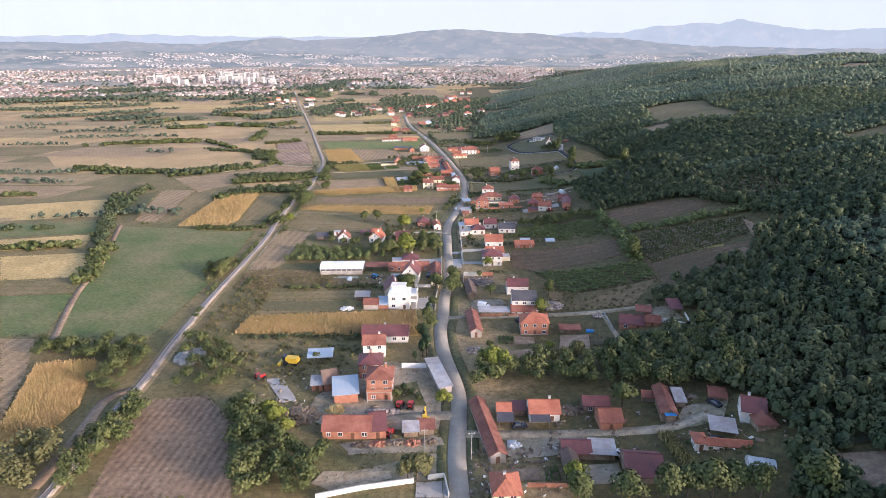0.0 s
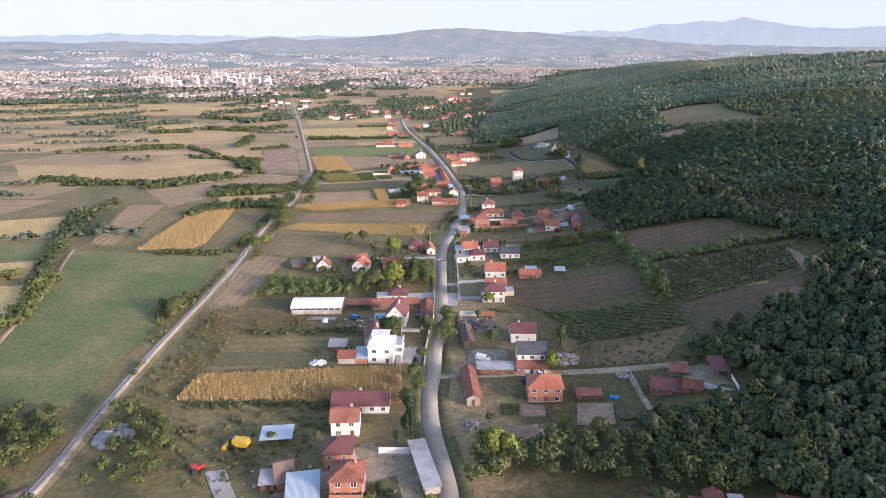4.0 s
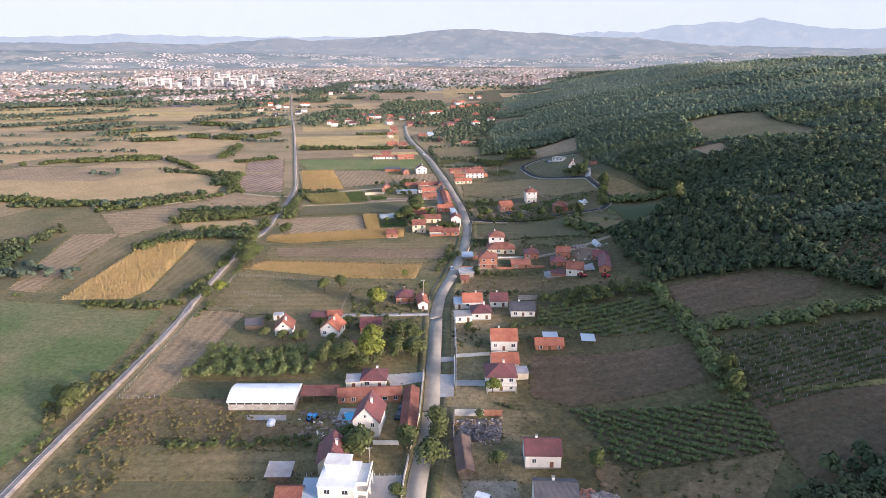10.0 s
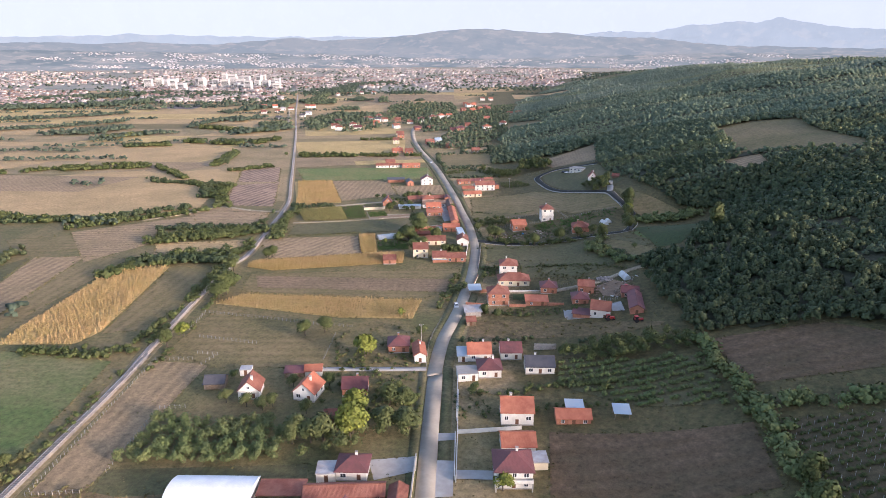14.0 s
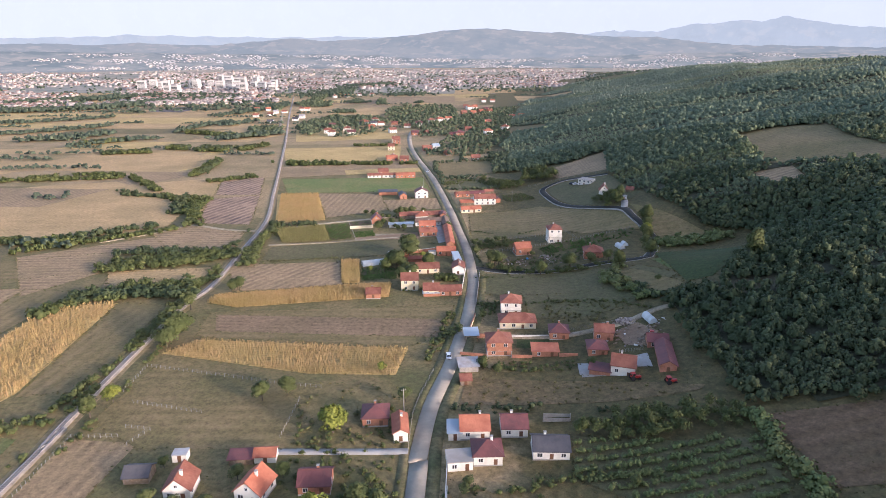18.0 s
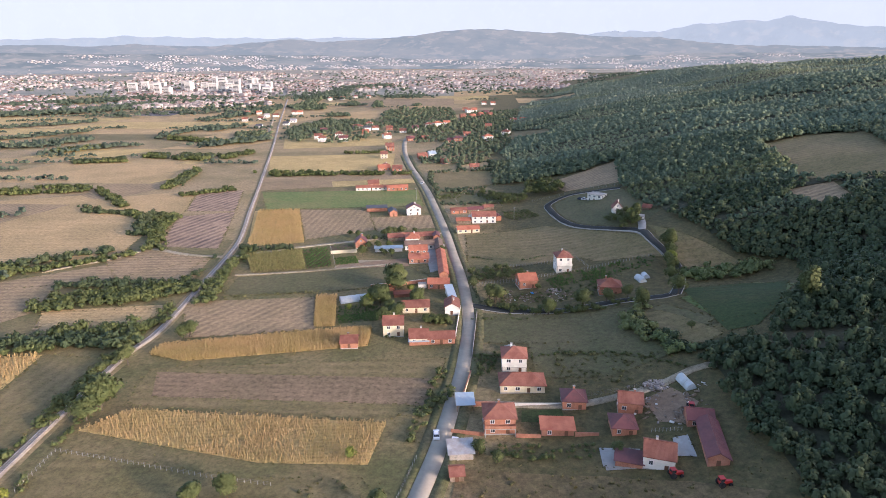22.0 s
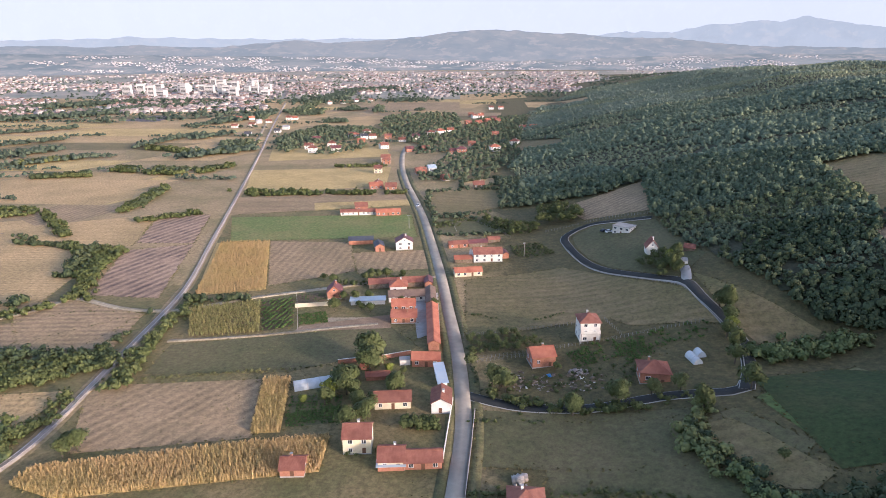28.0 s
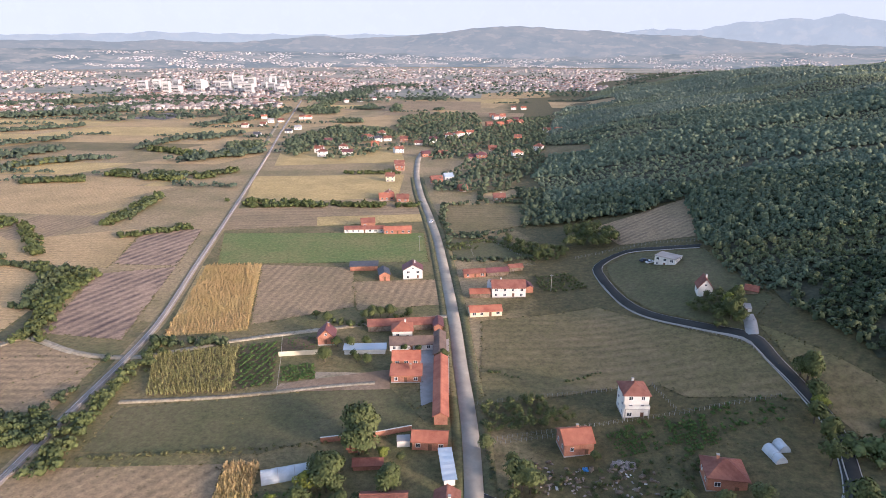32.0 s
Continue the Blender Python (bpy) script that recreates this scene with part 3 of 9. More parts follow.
def trunk_mesh(rng, tall, r):
    bm = bmesh.new()

    def limb(a, b, ra, rb, n=6):
        a, b = Vector(a), Vector(b)
        q = (b - a).to_track_quat("Z", "Y")
        rings = []
        for p, rr in ((a, ra), (b, rb)):
            rings.append([bm.verts.new(p + q @ Vector((math.cos(i * 6.2832 / n) * rr, math.sin(i * 6.2832 / n) * rr, 0))) for i in range(n)])
        for i in range(n):
            j = (i + 1) % n
            bm.faces.new((rings[0][i], rings[0][j], rings[1][j], rings[1][i]))

    limb((0, 0, -0.3), (0.03, 0.02, tall * 0.5), r, r * 0.6)
    for _ in range(5):
        a = rng.uniform(0, 6.283)
        z = tall * rng.uniform(0.3, 0.5)
        limb((0.02, 0.01, z), (math.cos(a) * tall * 0.22, math.sin(a) * tall * 0.22, z + tall * 0.25), r * 0.45, r * 0.15, 5)
    me = bpy.data.meshes.new("trunk")
    bm.to_mesh(me)
    bm.free()
    me.materials.append(MAT["bark"])
    return me


TREES = {}
PLANTED = set()


def tree_kind(key, material, tall, rx, rz, n, size, lumps, label, seed):
    rng = np.random.default_rng(seed)
    root = new("tree")
    tagged(root, label, "tree")
    part("trunk", trunk_mesh(rng, tall, 0.035 * tall), None, root)
    v, f, soft = crown_arrays(rng, n, rx, rz, tall - rz * 0.98, size, lumps, 0.5, True)
    part("crown", bulk("crown", v, f, material, soft=soft), None, root)
    root.location = (0, -900, -60)
    TREES[key] = root


def tree(key, at, scale=1.0):
    """Plants one tree at a place of the plan."""
    src = TREES[key]
    x, y = at
    s = Vector((scale, scale, scale * (0.92 + (x * 1.7 + y) % 0.2)))
    spin = Matrix.Translation((x, y, ground_at(x, y))) @ Matrix.Rotation((x * 7.1 + y * 3.3) % 6.28, 4, "Z")
    if key not in PLANTED:
        PLANTED.add(key)
        src.matrix_basis = spin @ Matrix.Diagonal((*s, 1))
        return src
    k = src.scale
    return copy_thing(src, spin @ Matrix.Diagonal((s.x / k.x, s.y / k.y, s.z / k.z, 1)))

# ---- buildings ----
WINDOW_MESHES = {}


def window_meshes(w, h):
    key = (round(w, 1), round(h, 1))
    if key not in WINDOW_MESHES:
        w, h = key
        t = 0.09
        fr = boxes((-w / 2, w / 2, -0.06, 0.05, -h / 2, -h / 2 + t), (-w / 2, w / 2, -0.06, 0.05, h / 2 - t, h / 2), (-w / 2, -w / 2 + t, -0.06, 0.05, -h / 2 + t, h / 2 - t), (w / 2 - t, w / 2, -0.06, 0.05, -h / 2 + t, h / 2 - t), (-0.04, 0.04, -0.055, 0.045, -h / 2 + t, h / 2 - t))
        m1 = bpy.data.meshes.new("window_frame")
        fr.to_mesh(m1)
        fr.free()
        m1.materials.append(MAT["window_white"])
        pn = boxes((-w / 2 + 0.02, w / 2 - 0.02, -0.02, 0.02, -h / 2 + 0.02, h / 2 - 0.02))
        m2 = bpy.data.meshes.new("pane")
        pn.to_mesh(m2)
        pn.free()
        m2.materials.append(MAT["window_glass"])
        WINDOW_MESHES[key] = (m1, m2)
    return WINDOW_MESHES[key]


def add_window(root, x, y, z, turn, w=1.2, h=1.3):
    fr, pn = window_meshes(w, h)
    o = part("window", fr, None, root, "", pose(x, y, z, 0, 0, turn))
    part("pane", pn, None, o)
    return o


def gable_roof(W, D, h, rise, over, along):
    """Two tiled slabs with a ridge and thickness. along: the ridge runs along x or y."""
    bm = bmesh.new()
    A, B = (W, D) if along == "x" else (D, W)
    a0, a1 = -A / 2 - over * 0.7, A / 2 + over * 0.7
    b = B / 2 + over
    drop = rise * over / (B / 2)
    t = 0.22
    sec = [(-b, h - drop), (0, h + rise), (b, h - drop), (b, h - drop + t), (0, h + rise + t), (-b, h - drop + t)]

    def vert(a, s):
        return bm.verts.new((a, s[0], s[1]) if along == "x" else (-s[0], a, s[1]))

    e0 = [vert(a0, s) for s in sec]
    e1 = [vert(a1, s) for s in sec]
    for i in range(6):
        j = (i + 1) % 6
        bm.faces.new((e0[i], e0[j], e1[j], e1[i]))
    bm.faces.new((e0[0], e0[5], e0[4], e0[1]))
    bm.faces.new((e0[1], e0[4], e0[3], e0[2]))
    bm.faces.new((e1[1], e1[4], e1[5], e1[0]))
    bm.faces.new((e1[2], e1[3], e1[4], e1[1]))
    bmesh.ops.recalc_face_normals(bm, faces=bm.faces)
    cap = bmesh.new()
    if along == "x":
        box(cap, a0, a1, -0.16, 0.16, h + rise + t - 0.06, h + rise + t + 0.09)
    else:
        box(cap, -0.16, 0.16, a0, a1, h + rise + t - 0.06, h + rise + t + 0.09)
    return bm, cap


def hip_roof(W, D, h, rise, over):
    bm = bmesh.new()
    w, d = W / 2 + over, D / 2 + over
    z0 = h - rise * over / (min(W, D) / 2)
    t = 0.2
    r = max(0.0, (W - D) / 2)
    r2 = max(0.0, (D - W) / 2)
    lo = [bm.verts.new((x, y, z0)) for x, y in ((-w, -d), (w, -d), (w, d), (-w, d))]
    mid = [bm.verts.new((x, y, z0 + t)) for x, y in ((-w, -d), (w, -d), (w, d), (-w, d))]
    bm.faces.new(lo[::-1])
    for i in range(4):
        j = (i + 1) % 4
        bm.faces.new((lo[i], lo[j], mid[j], mid[i]))
    zt = h + rise + t
    cap = bmesh.new()
    if r >= r2:
        p, q = bm.verts.new((-r - 0.01, 0, zt)), bm.verts.new((r + 0.01, 0, zt))
        for f in ((mid[0], mid[1], q, p), (mid[2], mid[3], p, q), (mid[1], mid[2], q), (mid[3], mid[0], p)):
            bm.faces.new(f)
        box(cap, -r - 0.15, r + 0.15, -0.15, 0.15, zt - 0.08, zt + 0.08)
    else:
        p, q = bm.verts.new((0, -r2, zt)), bm.verts.new((0, r2, zt))
        for f in ((mid[0], mid[1], p), (mid[1], mid[2], q, p), (mid[2], mid[3], q), (mid[3], mid[0], p, q)):
            bm.faces.new(f)
        box(cap, -0.15, 0.15, -r2 - 0.15, r2 + 0.15, zt - 0.08, zt + 0.08)
    bmesh.ops.recalc_face_normals(bm, faces=bm.faces)
    return bm, cap


def house(a, b, depth, h, roof="gable_x", tiles="tile_red", wall="plaster_white", label="", rise=None, over=0.5, rows=None, chimney=1, openings=True, name="house", category="house", sides=True, door=True, balcony=False, plinth=True, group=""):
    """A house by the two ends of its south front, its depth northward and its eaves' height. depth may be a plan point at the back of the west side."""
    a, b = Vector(a), Vector(b)
    if isinstance(depth, tuple):
        depth = (Vector(depth) - a).length
    else:
        depth *= 0.86
    h *= 0.88 if category == "shed" else 0.93
    W, D = max((b - a).length, 1.5), depth
    turn = math.degrees(math.atan2(b.y - a.y, b.x - a.x))
    u = (b - a).normalized()
    mid = (a + b) / 2 + Vector((-u.y, u.x)) * D / 2
    root = new(name)
    z = min(ground_at(*p) for p in (a, b, mid))
    root.matrix_basis = pose(mid.x, mid.y, z, 0, 0, turn)
    tagged(root, label, category, group)
    along = "y" if roof == "gable_y" else "x"
    span = min(W, D) if roof == "hip" else (W if along == "y" else D)
    rise = span * 0.28 if rise is None else rise
    bm = bmesh.new()
    if roof in ("gable_x", "gable_y"):
        A, B = (W, D) if along == "x" else (D, W)
        sec = [(-B / 2, -0.6), (B / 2, -0.6), (B / 2, h), (0, h + rise - 0.02), (-B / 2, h)]
        e = []
        for s in (-A / 2, A / 2):
            e.append([bm.verts.new((s, p[0], p[1]) if along == "x" else (-p[0], s, p[1])) for p in sec])
        for i in range(5):
            j = (i + 1) % 5
            bm.faces.new((e[0][i], e[0][j], e[1][j], e[1][i]))
        bm.faces.new(e[0])
        bm.faces.new(e[1][::-1])
        bmesh.ops.recalc_face_normals(bm, faces=bm.faces)
        rf, cap = gable_roof(W, D, h, rise, over, along)
    elif roof == "hip":
        box(bm, -W / 2, W / 2, -D / 2, D / 2, -0.6, h)
        rf, cap = hip_roof(W, D, h, rise, over)
    elif roof == "shed":
        box(bm, -W / 2, W / 2, -D / 2, D / 2, -0.6, h)
        rf = bmesh.new()
        v = box(rf, -W / 2 - over, W / 2 + over, -D / 2 - over, D / 2 + over, h, h + 0.12)
        for q in v:
            q.co.z += (q.co.y + D / 2) / D * rise * 0.5 + 0.02
        for q in bm.verts:
            if q.co.z > 0 and q.co.y > 0:
                q.co.z += rise * 0.5
        cap = None
    else:
        box(bm, -W / 2, W / 2, -D / 2, D / 2, -0.6, h)
        rf = boxes((-W / 2 - over, W / 2 + over, -D / 2 - over, D / 2 + over, h, h + 0.22))
        cap = None
    part("wall", bm, wall, root)
    r = part("roof", rf, tiles, root)
    if cap:
        part("ridge", cap, tiles, r)
    if plinth and openings and D > 5:
        part("plinth", boxes((-W / 2 - 0.06, W / 2 + 0.06, -D / 2 - 0.06, D / 2 + 0.06, -0.5, 0.45)), "concrete", root, "grey concrete plinth")
    if openings:
        storeys = max(1, round(h / 3.0))
        sh = h / storeys
        rnd = random.Random(int(abs(a.x * 31 + a.y * 17)))
        for s in range(storeys):
            zc = s * sh + sh * 0.55
            n = max(1, int(W / 3.1))
            for i in range(n):
                x = -W / 2 + W * (i + 0.5) / n + rnd.uniform(-0.15, 0.15)
                if s == 0 and door and i == n // 2:
                    part("door", boxes((x - 0.5, x + 0.5, -D / 2 - 0.05, -D / 2 + 0.05, 0.0, 2.1)), "door_brown", root, "brown front door")
                    continue
                add_window(root, x, -D / 2, zc, 0, rnd.choice((1.1, 1.3, 1.5)))
            if sides:
                m = max(1, int(D / 3.6))
                for i in range(m):
                    y = -D / 2 + D * (i + 0.5) / m
                    add_window(root, -W / 2, y, zc, -90, rnd.choice((1.1, 1.3)))
                    if rnd.random() < 0.7:
                        add_window(root, W / 2, y, zc, 90, 1.1)
        if roof == "gable_y" and rise > 2:
            add_window(root, 0, -D / 2, h + rise * 0.33, 0, 0.9, 1.0)
    if balcony and h > 5:
        bz = h / 2
        bal = part("balcony", boxes((-W / 2, W / 2, -D / 2 - 1.3, -D / 2, bz - 0.15, bz)), "concrete", root, "concrete balcony slab across the front")
        part("railing", boxes((-W / 2, W / 2, -D / 2 - 1.3, -D / 2 - 1.22, bz, bz + 0.95), (-W / 2, -W / 2 + 0.08, -D / 2 - 1.22, -D / 2, bz, bz + 0.95), (W / 2 - 0.08, W / 2, -D / 2 - 1.22, -D / 2, bz, bz + 0.95)), "plaster_white" if wall != "brick" else "brick", bal)
        for x in (-W / 2 + 0.15, W / 2 - 0.15):
            part("pillar", boxes((x - 0.15, x + 0.15, -D / 2 - 1.25, -D / 2 - 0.95, -0.3, bz - 0.15)), "concrete", bal)
    if chimney:
        rnd = random.Random(int(abs(a.x * 13 + a.y * 7)))
        x, y = (W * rnd.uniform(-0.25, 0.25), D * 0.12) if along == "x" else (W * 0.12, D * rnd.uniform(-0.25, 0.25))
        top = h + rise + 0.7
        ch = part("chimney", boxes((x - 0.3, x + 0.3, y - 0.3, y + 0.3, h, top)), "brick" if wall == "brick" else "plaster_white", root)
        part("chimney_cap", boxes((x - 0.4, x + 0.4, y - 0.4, y + 0.4, top, top + 0.12)), "concrete", ch)
    return root


def barn(a, b, depth, h, roof="gable_x", tiles="tile_red", wall="brick", label="", **k):
    k.setdefault("chimney", 0)
    k.setdefault("sides", False)
    return house(a, b, depth, h, roof, tiles, wall, label, name="shed", category="shed", plinth=False, **k)


def carport(a, b, depth, h, tiles="tile_red", label="", slope=0.5, wall=None):
    """A roof on posts, open in front."""
    a, b = Vector(a), Vector(b)
    if isinstance(depth, tuple):
        depth = (Vector(depth) - a).length
    W, D = (b - a).length, depth
    u = (b - a).normalized()
    mid = (a + b) / 2 + Vector((-u.y, u.x)) * D / 2
    root = new("carport")
    root.matrix_basis = pose(mid.x, mid.y, min(ground_at(*a), ground_at(*b)), 0, 0, math.degrees(math.atan2(u.y, u.x)))
    tagged(root, label, "shelter")
    rf = bmesh.new()
    v = box(rf, -W / 2 - 0.3, W / 2 + 0.3, -D / 2 - 0.3, D / 2 + 0.3, h, h + 0.12)
    for q in v:
        q.co.z += (q.co.y / D + 0.5) * slope
    part("roof", rf, tiles, root)
    n = max(2, int(W / 3.5) + 1)
    for i in range(n):
        x = -W / 2 + 0.15 + (W - 0.3) * i / (n - 1)
        for y, zt in ((-D / 2 + 0.15, h), (D / 2 - 0.15, h + slope)):
            part("post", boxes((x - 0.1, x + 0.1, y - 0.1, y + 0.1, -0.3, zt)), "wood", root)
    if wall:
        part("back_wall", boxes((-W / 2, W / 2, D / 2 - 0.12, D / 2 + 0.1, -0.3, h + slope)), wall, root)
    return root


def wall_run(pts, tall, thick, material, label, name="boundary_wall", cap=None):
    """A garden wall along a line, with a coping."""
    root = new(name)
    p0 = pts[0]
    root.location = (p0[0], p0[1], ground_at(*p0))
    tagged(root, label, "wall")
    for p, q in zip(pts, pts[1:]):
        p, q = Vector(p), Vector(q)
        L = (q - p).length
        n = max(1, int(L / 12))
        for i in range(n):
            s, e = p.lerp(q, i / n), p.lerp(q, (i + 1) / n)
            c = (s + e) / 2
            ln = (e - s).length
            m = pose(c.x - p0[0], c.y - p0[1], ground_at(c.x, c.y) - root.location.z, 0, 0, math.degrees(math.atan2(q.y - p.y, q.x - p.x)))
            w = part("wall_panel", boxes((-ln / 2, ln / 2, -thick / 2, thick / 2, -0.8, tall)), material, root, "", m)
            if cap:
                part("coping", boxes((-ln / 2, ln / 2, -thick / 2 - 0.06, thick / 2 + 0.06, tall, tall + 0.1)), cap, w)
    return root


FENCE_POST = None


def fence(pts, gap, tall, material="post", label="", wires=True, name="fence"):
    """Posts at even steps with wires between them."""
    root = new(name)
    p0 = pts[0]
    root.location = (p0[0], p0[1], ground_at(*p0))
    tagged(root, label, "fence")
    bm = boxes((-0.045, 0.045, -0.045, 0.045, -0.3, tall * 0.9))
    me = bpy.data.meshes.new("fence_post")
    bm.to_mesh(me)
    bm.free()
    me.materials.append(MAT[material])
    c = []
    for p, q in zip(pts, pts[1:]):
        p, q = Vector(p), Vector(q)
        n = max(1, round((q - p).length / (gap * 0.62)))
        c += [p.lerp(q, i / n) for i in range(n)]
    c.append(Vector(pts[-1]))
    loc = [Vector((p.x, p.y, ground_at(p.x, p.y))) - root.location for p in c]
    for p in loc:
        part("fence_post", me, None, root, "", Matrix.Translation(p))
    if wires:
        v, f = [], []
        for p, q in zip(loc, loc[1:]):
            for z in (0.35, 0.7, 1.0):
                k = len(v)
                for s in (p, q):
                    v += [(s.x, s.y, s.z + tall * z - 0.05), (s.x, s.y, s.z + tall * z - 0.02)]
                f.append((k, k + 2, k + 3, k + 1))
        part("wire", bulk("wire", v, f, "wire"), None, root)
    return root


def pole(at, tall=8.5, label="slim concrete utility pole beside the road", arm=True):
    root = new("utility_pole")
    x, y = at
    root.matrix_basis = pose(x, y, ground_at(x, y), 0, 0, 10)
    tagged(root, label, "pole", "poles along the village road")
    bm = bmesh.new()
    bmesh.ops.create_cone(bm, cap_ends=True, segments=8, radius1=0.16, radius2=0.09, depth=tall + 0.5, matrix=Matrix.Translation((0, 0, tall / 2 - 0.25)))
    part("shaft", bm, "post", root)
    if arm:
        part("crossarm", boxes((-0.8, 0.8, -0.06, 0.06, tall - 0.6, tall - 0.45)), "post", root)
        for x in (-0.7, 0, 0.7):
            part("insulator", boxes((x - 0.05, x + 0.05, -0.05, 0.05, tall - 0.45, tall - 0.25)), "window_white", root)
    return root


def car(at, turn, paint="car_dark", label="", size=1.0, van=False):
    root = new("van" if van else "car")
    x, y = at
    root.matrix_basis = pose(x, y, ground_at(x, y) + 0.17, 0, 0, turn)
    tagged(root, label, "van" if van else "car")
    L, Wd = (4.9, 1.95) if van else (4.3, 1.75)
    bm = bmesh.new()
    prof = [(-L / 2, 0.25), (L / 2, 0.25), (L / 2, 0.75), (L / 2 - 0.15, 0.85)]
    prof += [(L / 2 - 0.9, 1.05), (L / 2 - 1.6, 1.9), (-L / 2 + 0.1, 2.0), (-L / 2, 1.0)] if van else [(L / 2 - 1.2, 0.95), (-L / 2 + 0.5, 0.95), (-L / 2, 0.85)]
    s = [[bm.verts.new((q[0], y, q[1])) for q in prof] for y in (-Wd / 2, Wd / 2)]
    bm.faces.new(s[0][::-1])
    bm.faces.new(s[1])
    for i in range(len(prof)):
        j = (i + 1) % len(prof)
        bm.faces.new((s[0][i], s[0][j], s[1][j], s[1][i]))
    bmesh.ops.recalc_face_normals(bm, faces=bm.faces)
    part("body", bm, paint, root)
    if not van:
        bm = bmesh.new()
        lo, hi = [(-L / 2 + 0.45, 0.95), (L / 2 - 1.15, 0.95)], [(-L / 2 + 0.9, 1.42), (L / 2 - 1.9, 1.42)]
        r0 = [bm.verts.new((x, y, 0.94)) for x, y in ((lo[0][0], -Wd / 2 + 0.06), (lo[1][0], -Wd / 2 + 0.06), (lo[1][0], Wd / 2 - 0.06), (lo[0][0], Wd / 2 - 0.06))]
        r1 = [bm.verts.new((x, y, 1.4)) for x, y in ((hi[0][0], -Wd / 2 + 0.25), (hi[1][0], -Wd / 2 + 0.25), (hi[1][0], Wd / 2 - 0.25), (hi[0][0], Wd / 2 - 0.25))]
        for i in range(4):
            j = (i + 1) % 4
            bm.faces.new((r0[i], r0[j], r1[j], r1[i]))
        bm.faces.new(r1)
        part("cabin_glass", bm, "window_glass", root, "dark tinted glass")
        part("roof_panel", boxes((hi[0][0], hi[1][0], -Wd / 2 + 0.26, Wd / 2 - 0.26, 1.39, 1.44)), paint, root)
    else:
        part("windscreen", boxes((L / 2 - 1.35, L / 2 - 1.0, -Wd / 2 + 0.1, Wd / 2 - 0.1, 1.2, 1.6)), "window_glass", root, "dark glass windscreen")
    for x in (-L / 2 + 0.8, L / 2 - 0.8):
        for y in (-Wd / 2 + 0.1, Wd / 2 - 0.1):
            w = bmesh.new()
            bmesh.ops.create_cone(w, cap_ends=True, segments=12, radius1=0.32, radius2=0.32, depth=0.22, matrix=Matrix.Translation((x, y, 0.15)) @ Matrix.Rotation(math.pi / 2, 4, "X"))
            part("wheel", w, "rubber", root, "black rubber tyre")
    return root


def corn(ring, rows, gap=1.0, tall=2.1, material="corn_dry", label="ripe dry maize standing in rows", seed=3, thin=0.0, name="maize", category="crop"):
    """Standing crop in rows: leafy upright blades, joined."""
    rng = np.random.default_rng(seed)
    r = Vector(rows).normalized()
    xs, ys = np.array([p[0] for p in ring]), np.array([p[1] for p in ring])
    cu, cv = xs * r.y - ys * r.x, xs * r.x + ys * r.y
    gu, gv = np.meshgrid(np.arange(cu.min(), cu.max(), gap), np.arange(cv.min(), cv.max(), 0.42))
    gu, gv = gu.ravel() + rng.normal(size=gu.size) * 0.14, gv.ravel() + rng.uniform(-0.25, 0.25, gv.size)
    x, y = gu * r.y + gv * r.x, -gu * r.x + gv * r.y
    patchy = np.array([noise.noise(Vector((a * 0.08, b * 0.08, seed))) for a, b in zip(x, y)]) * 0.22
    keep = inside(x, y, ring) & (rng.random(x.size) > thin + patchy)
    x, y = x[keep], y[keep]
    protos = []
    for _ in range(5):
        v = []
        for k in range(5):
            a = rng.uniform(0, 6.283)
            d = np.array([math.cos(a), math.sin(a), 0])
            e = np.array([-d[1], d[0], 0]) * 0.075
            if k < 2:
                z0, z1, z2, o, q = 0.0, 0.55, rng.uniform(0.85, 1.05), d * 0.03, d * 0.08
            else:
                z0 = rng.uniform(0.35, 0.75)
                z1, z2, o, q = z0 + 0.17, z0 + rng.uniform(-0.1, 0.12), d * 0.17, d * 0.36
            v += [-e + [0, 0, z0], e + [0, 0, z0], o + e + [0, 0, z1], o - e + [0, 0, z1]]
            v += [o - e + [0, 0, z1], o + e + [0, 0, z1], q + e * 0.5 + [0, 0, z2], q - e * 0.5 + [0, 0, z2]]
        v = np.array(v)
        protos.append((v, np.arange(len(v)).reshape(-1, 4)))
    return scatter(name, material, protos, x, y, tall * rng.uniform(0.8, 1.15, len(x)), rng, label, category)


def bush_rows(ring, rows, gap, along, size, material="leaf", label="", name="orchard_rows", seed=5, thin=0.1):
    """Young trees or vines standing in rows."""
    rng = np.random.default_rng(seed)
    r = Vector(rows).normalized()
    xs, ys = np.array([p[0] for p in ring]), np.array([p[1] for p in ring])
    cu, cv = xs * r.y - ys * r.x, xs * r.x + ys * r.y
    gu, gv = np.meshgrid(np.arange(cu.min(), cu.max(), gap), np.arange(cv.min(), cv.max(), along))
    gu, gv = gu.ravel() + rng.normal(size=gu.size) * 0.15, gv.ravel() + rng.normal(size=gu.size) * 0.25
    x, y = gu * r.y + gv * r.x, -gu * r.x + gv * r.y
    keep = inside(x, y, ring) & (rng.random(x.size) > thin)
    x, y = x[keep], y[keep]
    return scatter(name, material, BUSH, x, y, size * rng.uniform(0.7, 1.25, len(x)), rng, label, "orchard", sink=0.1)


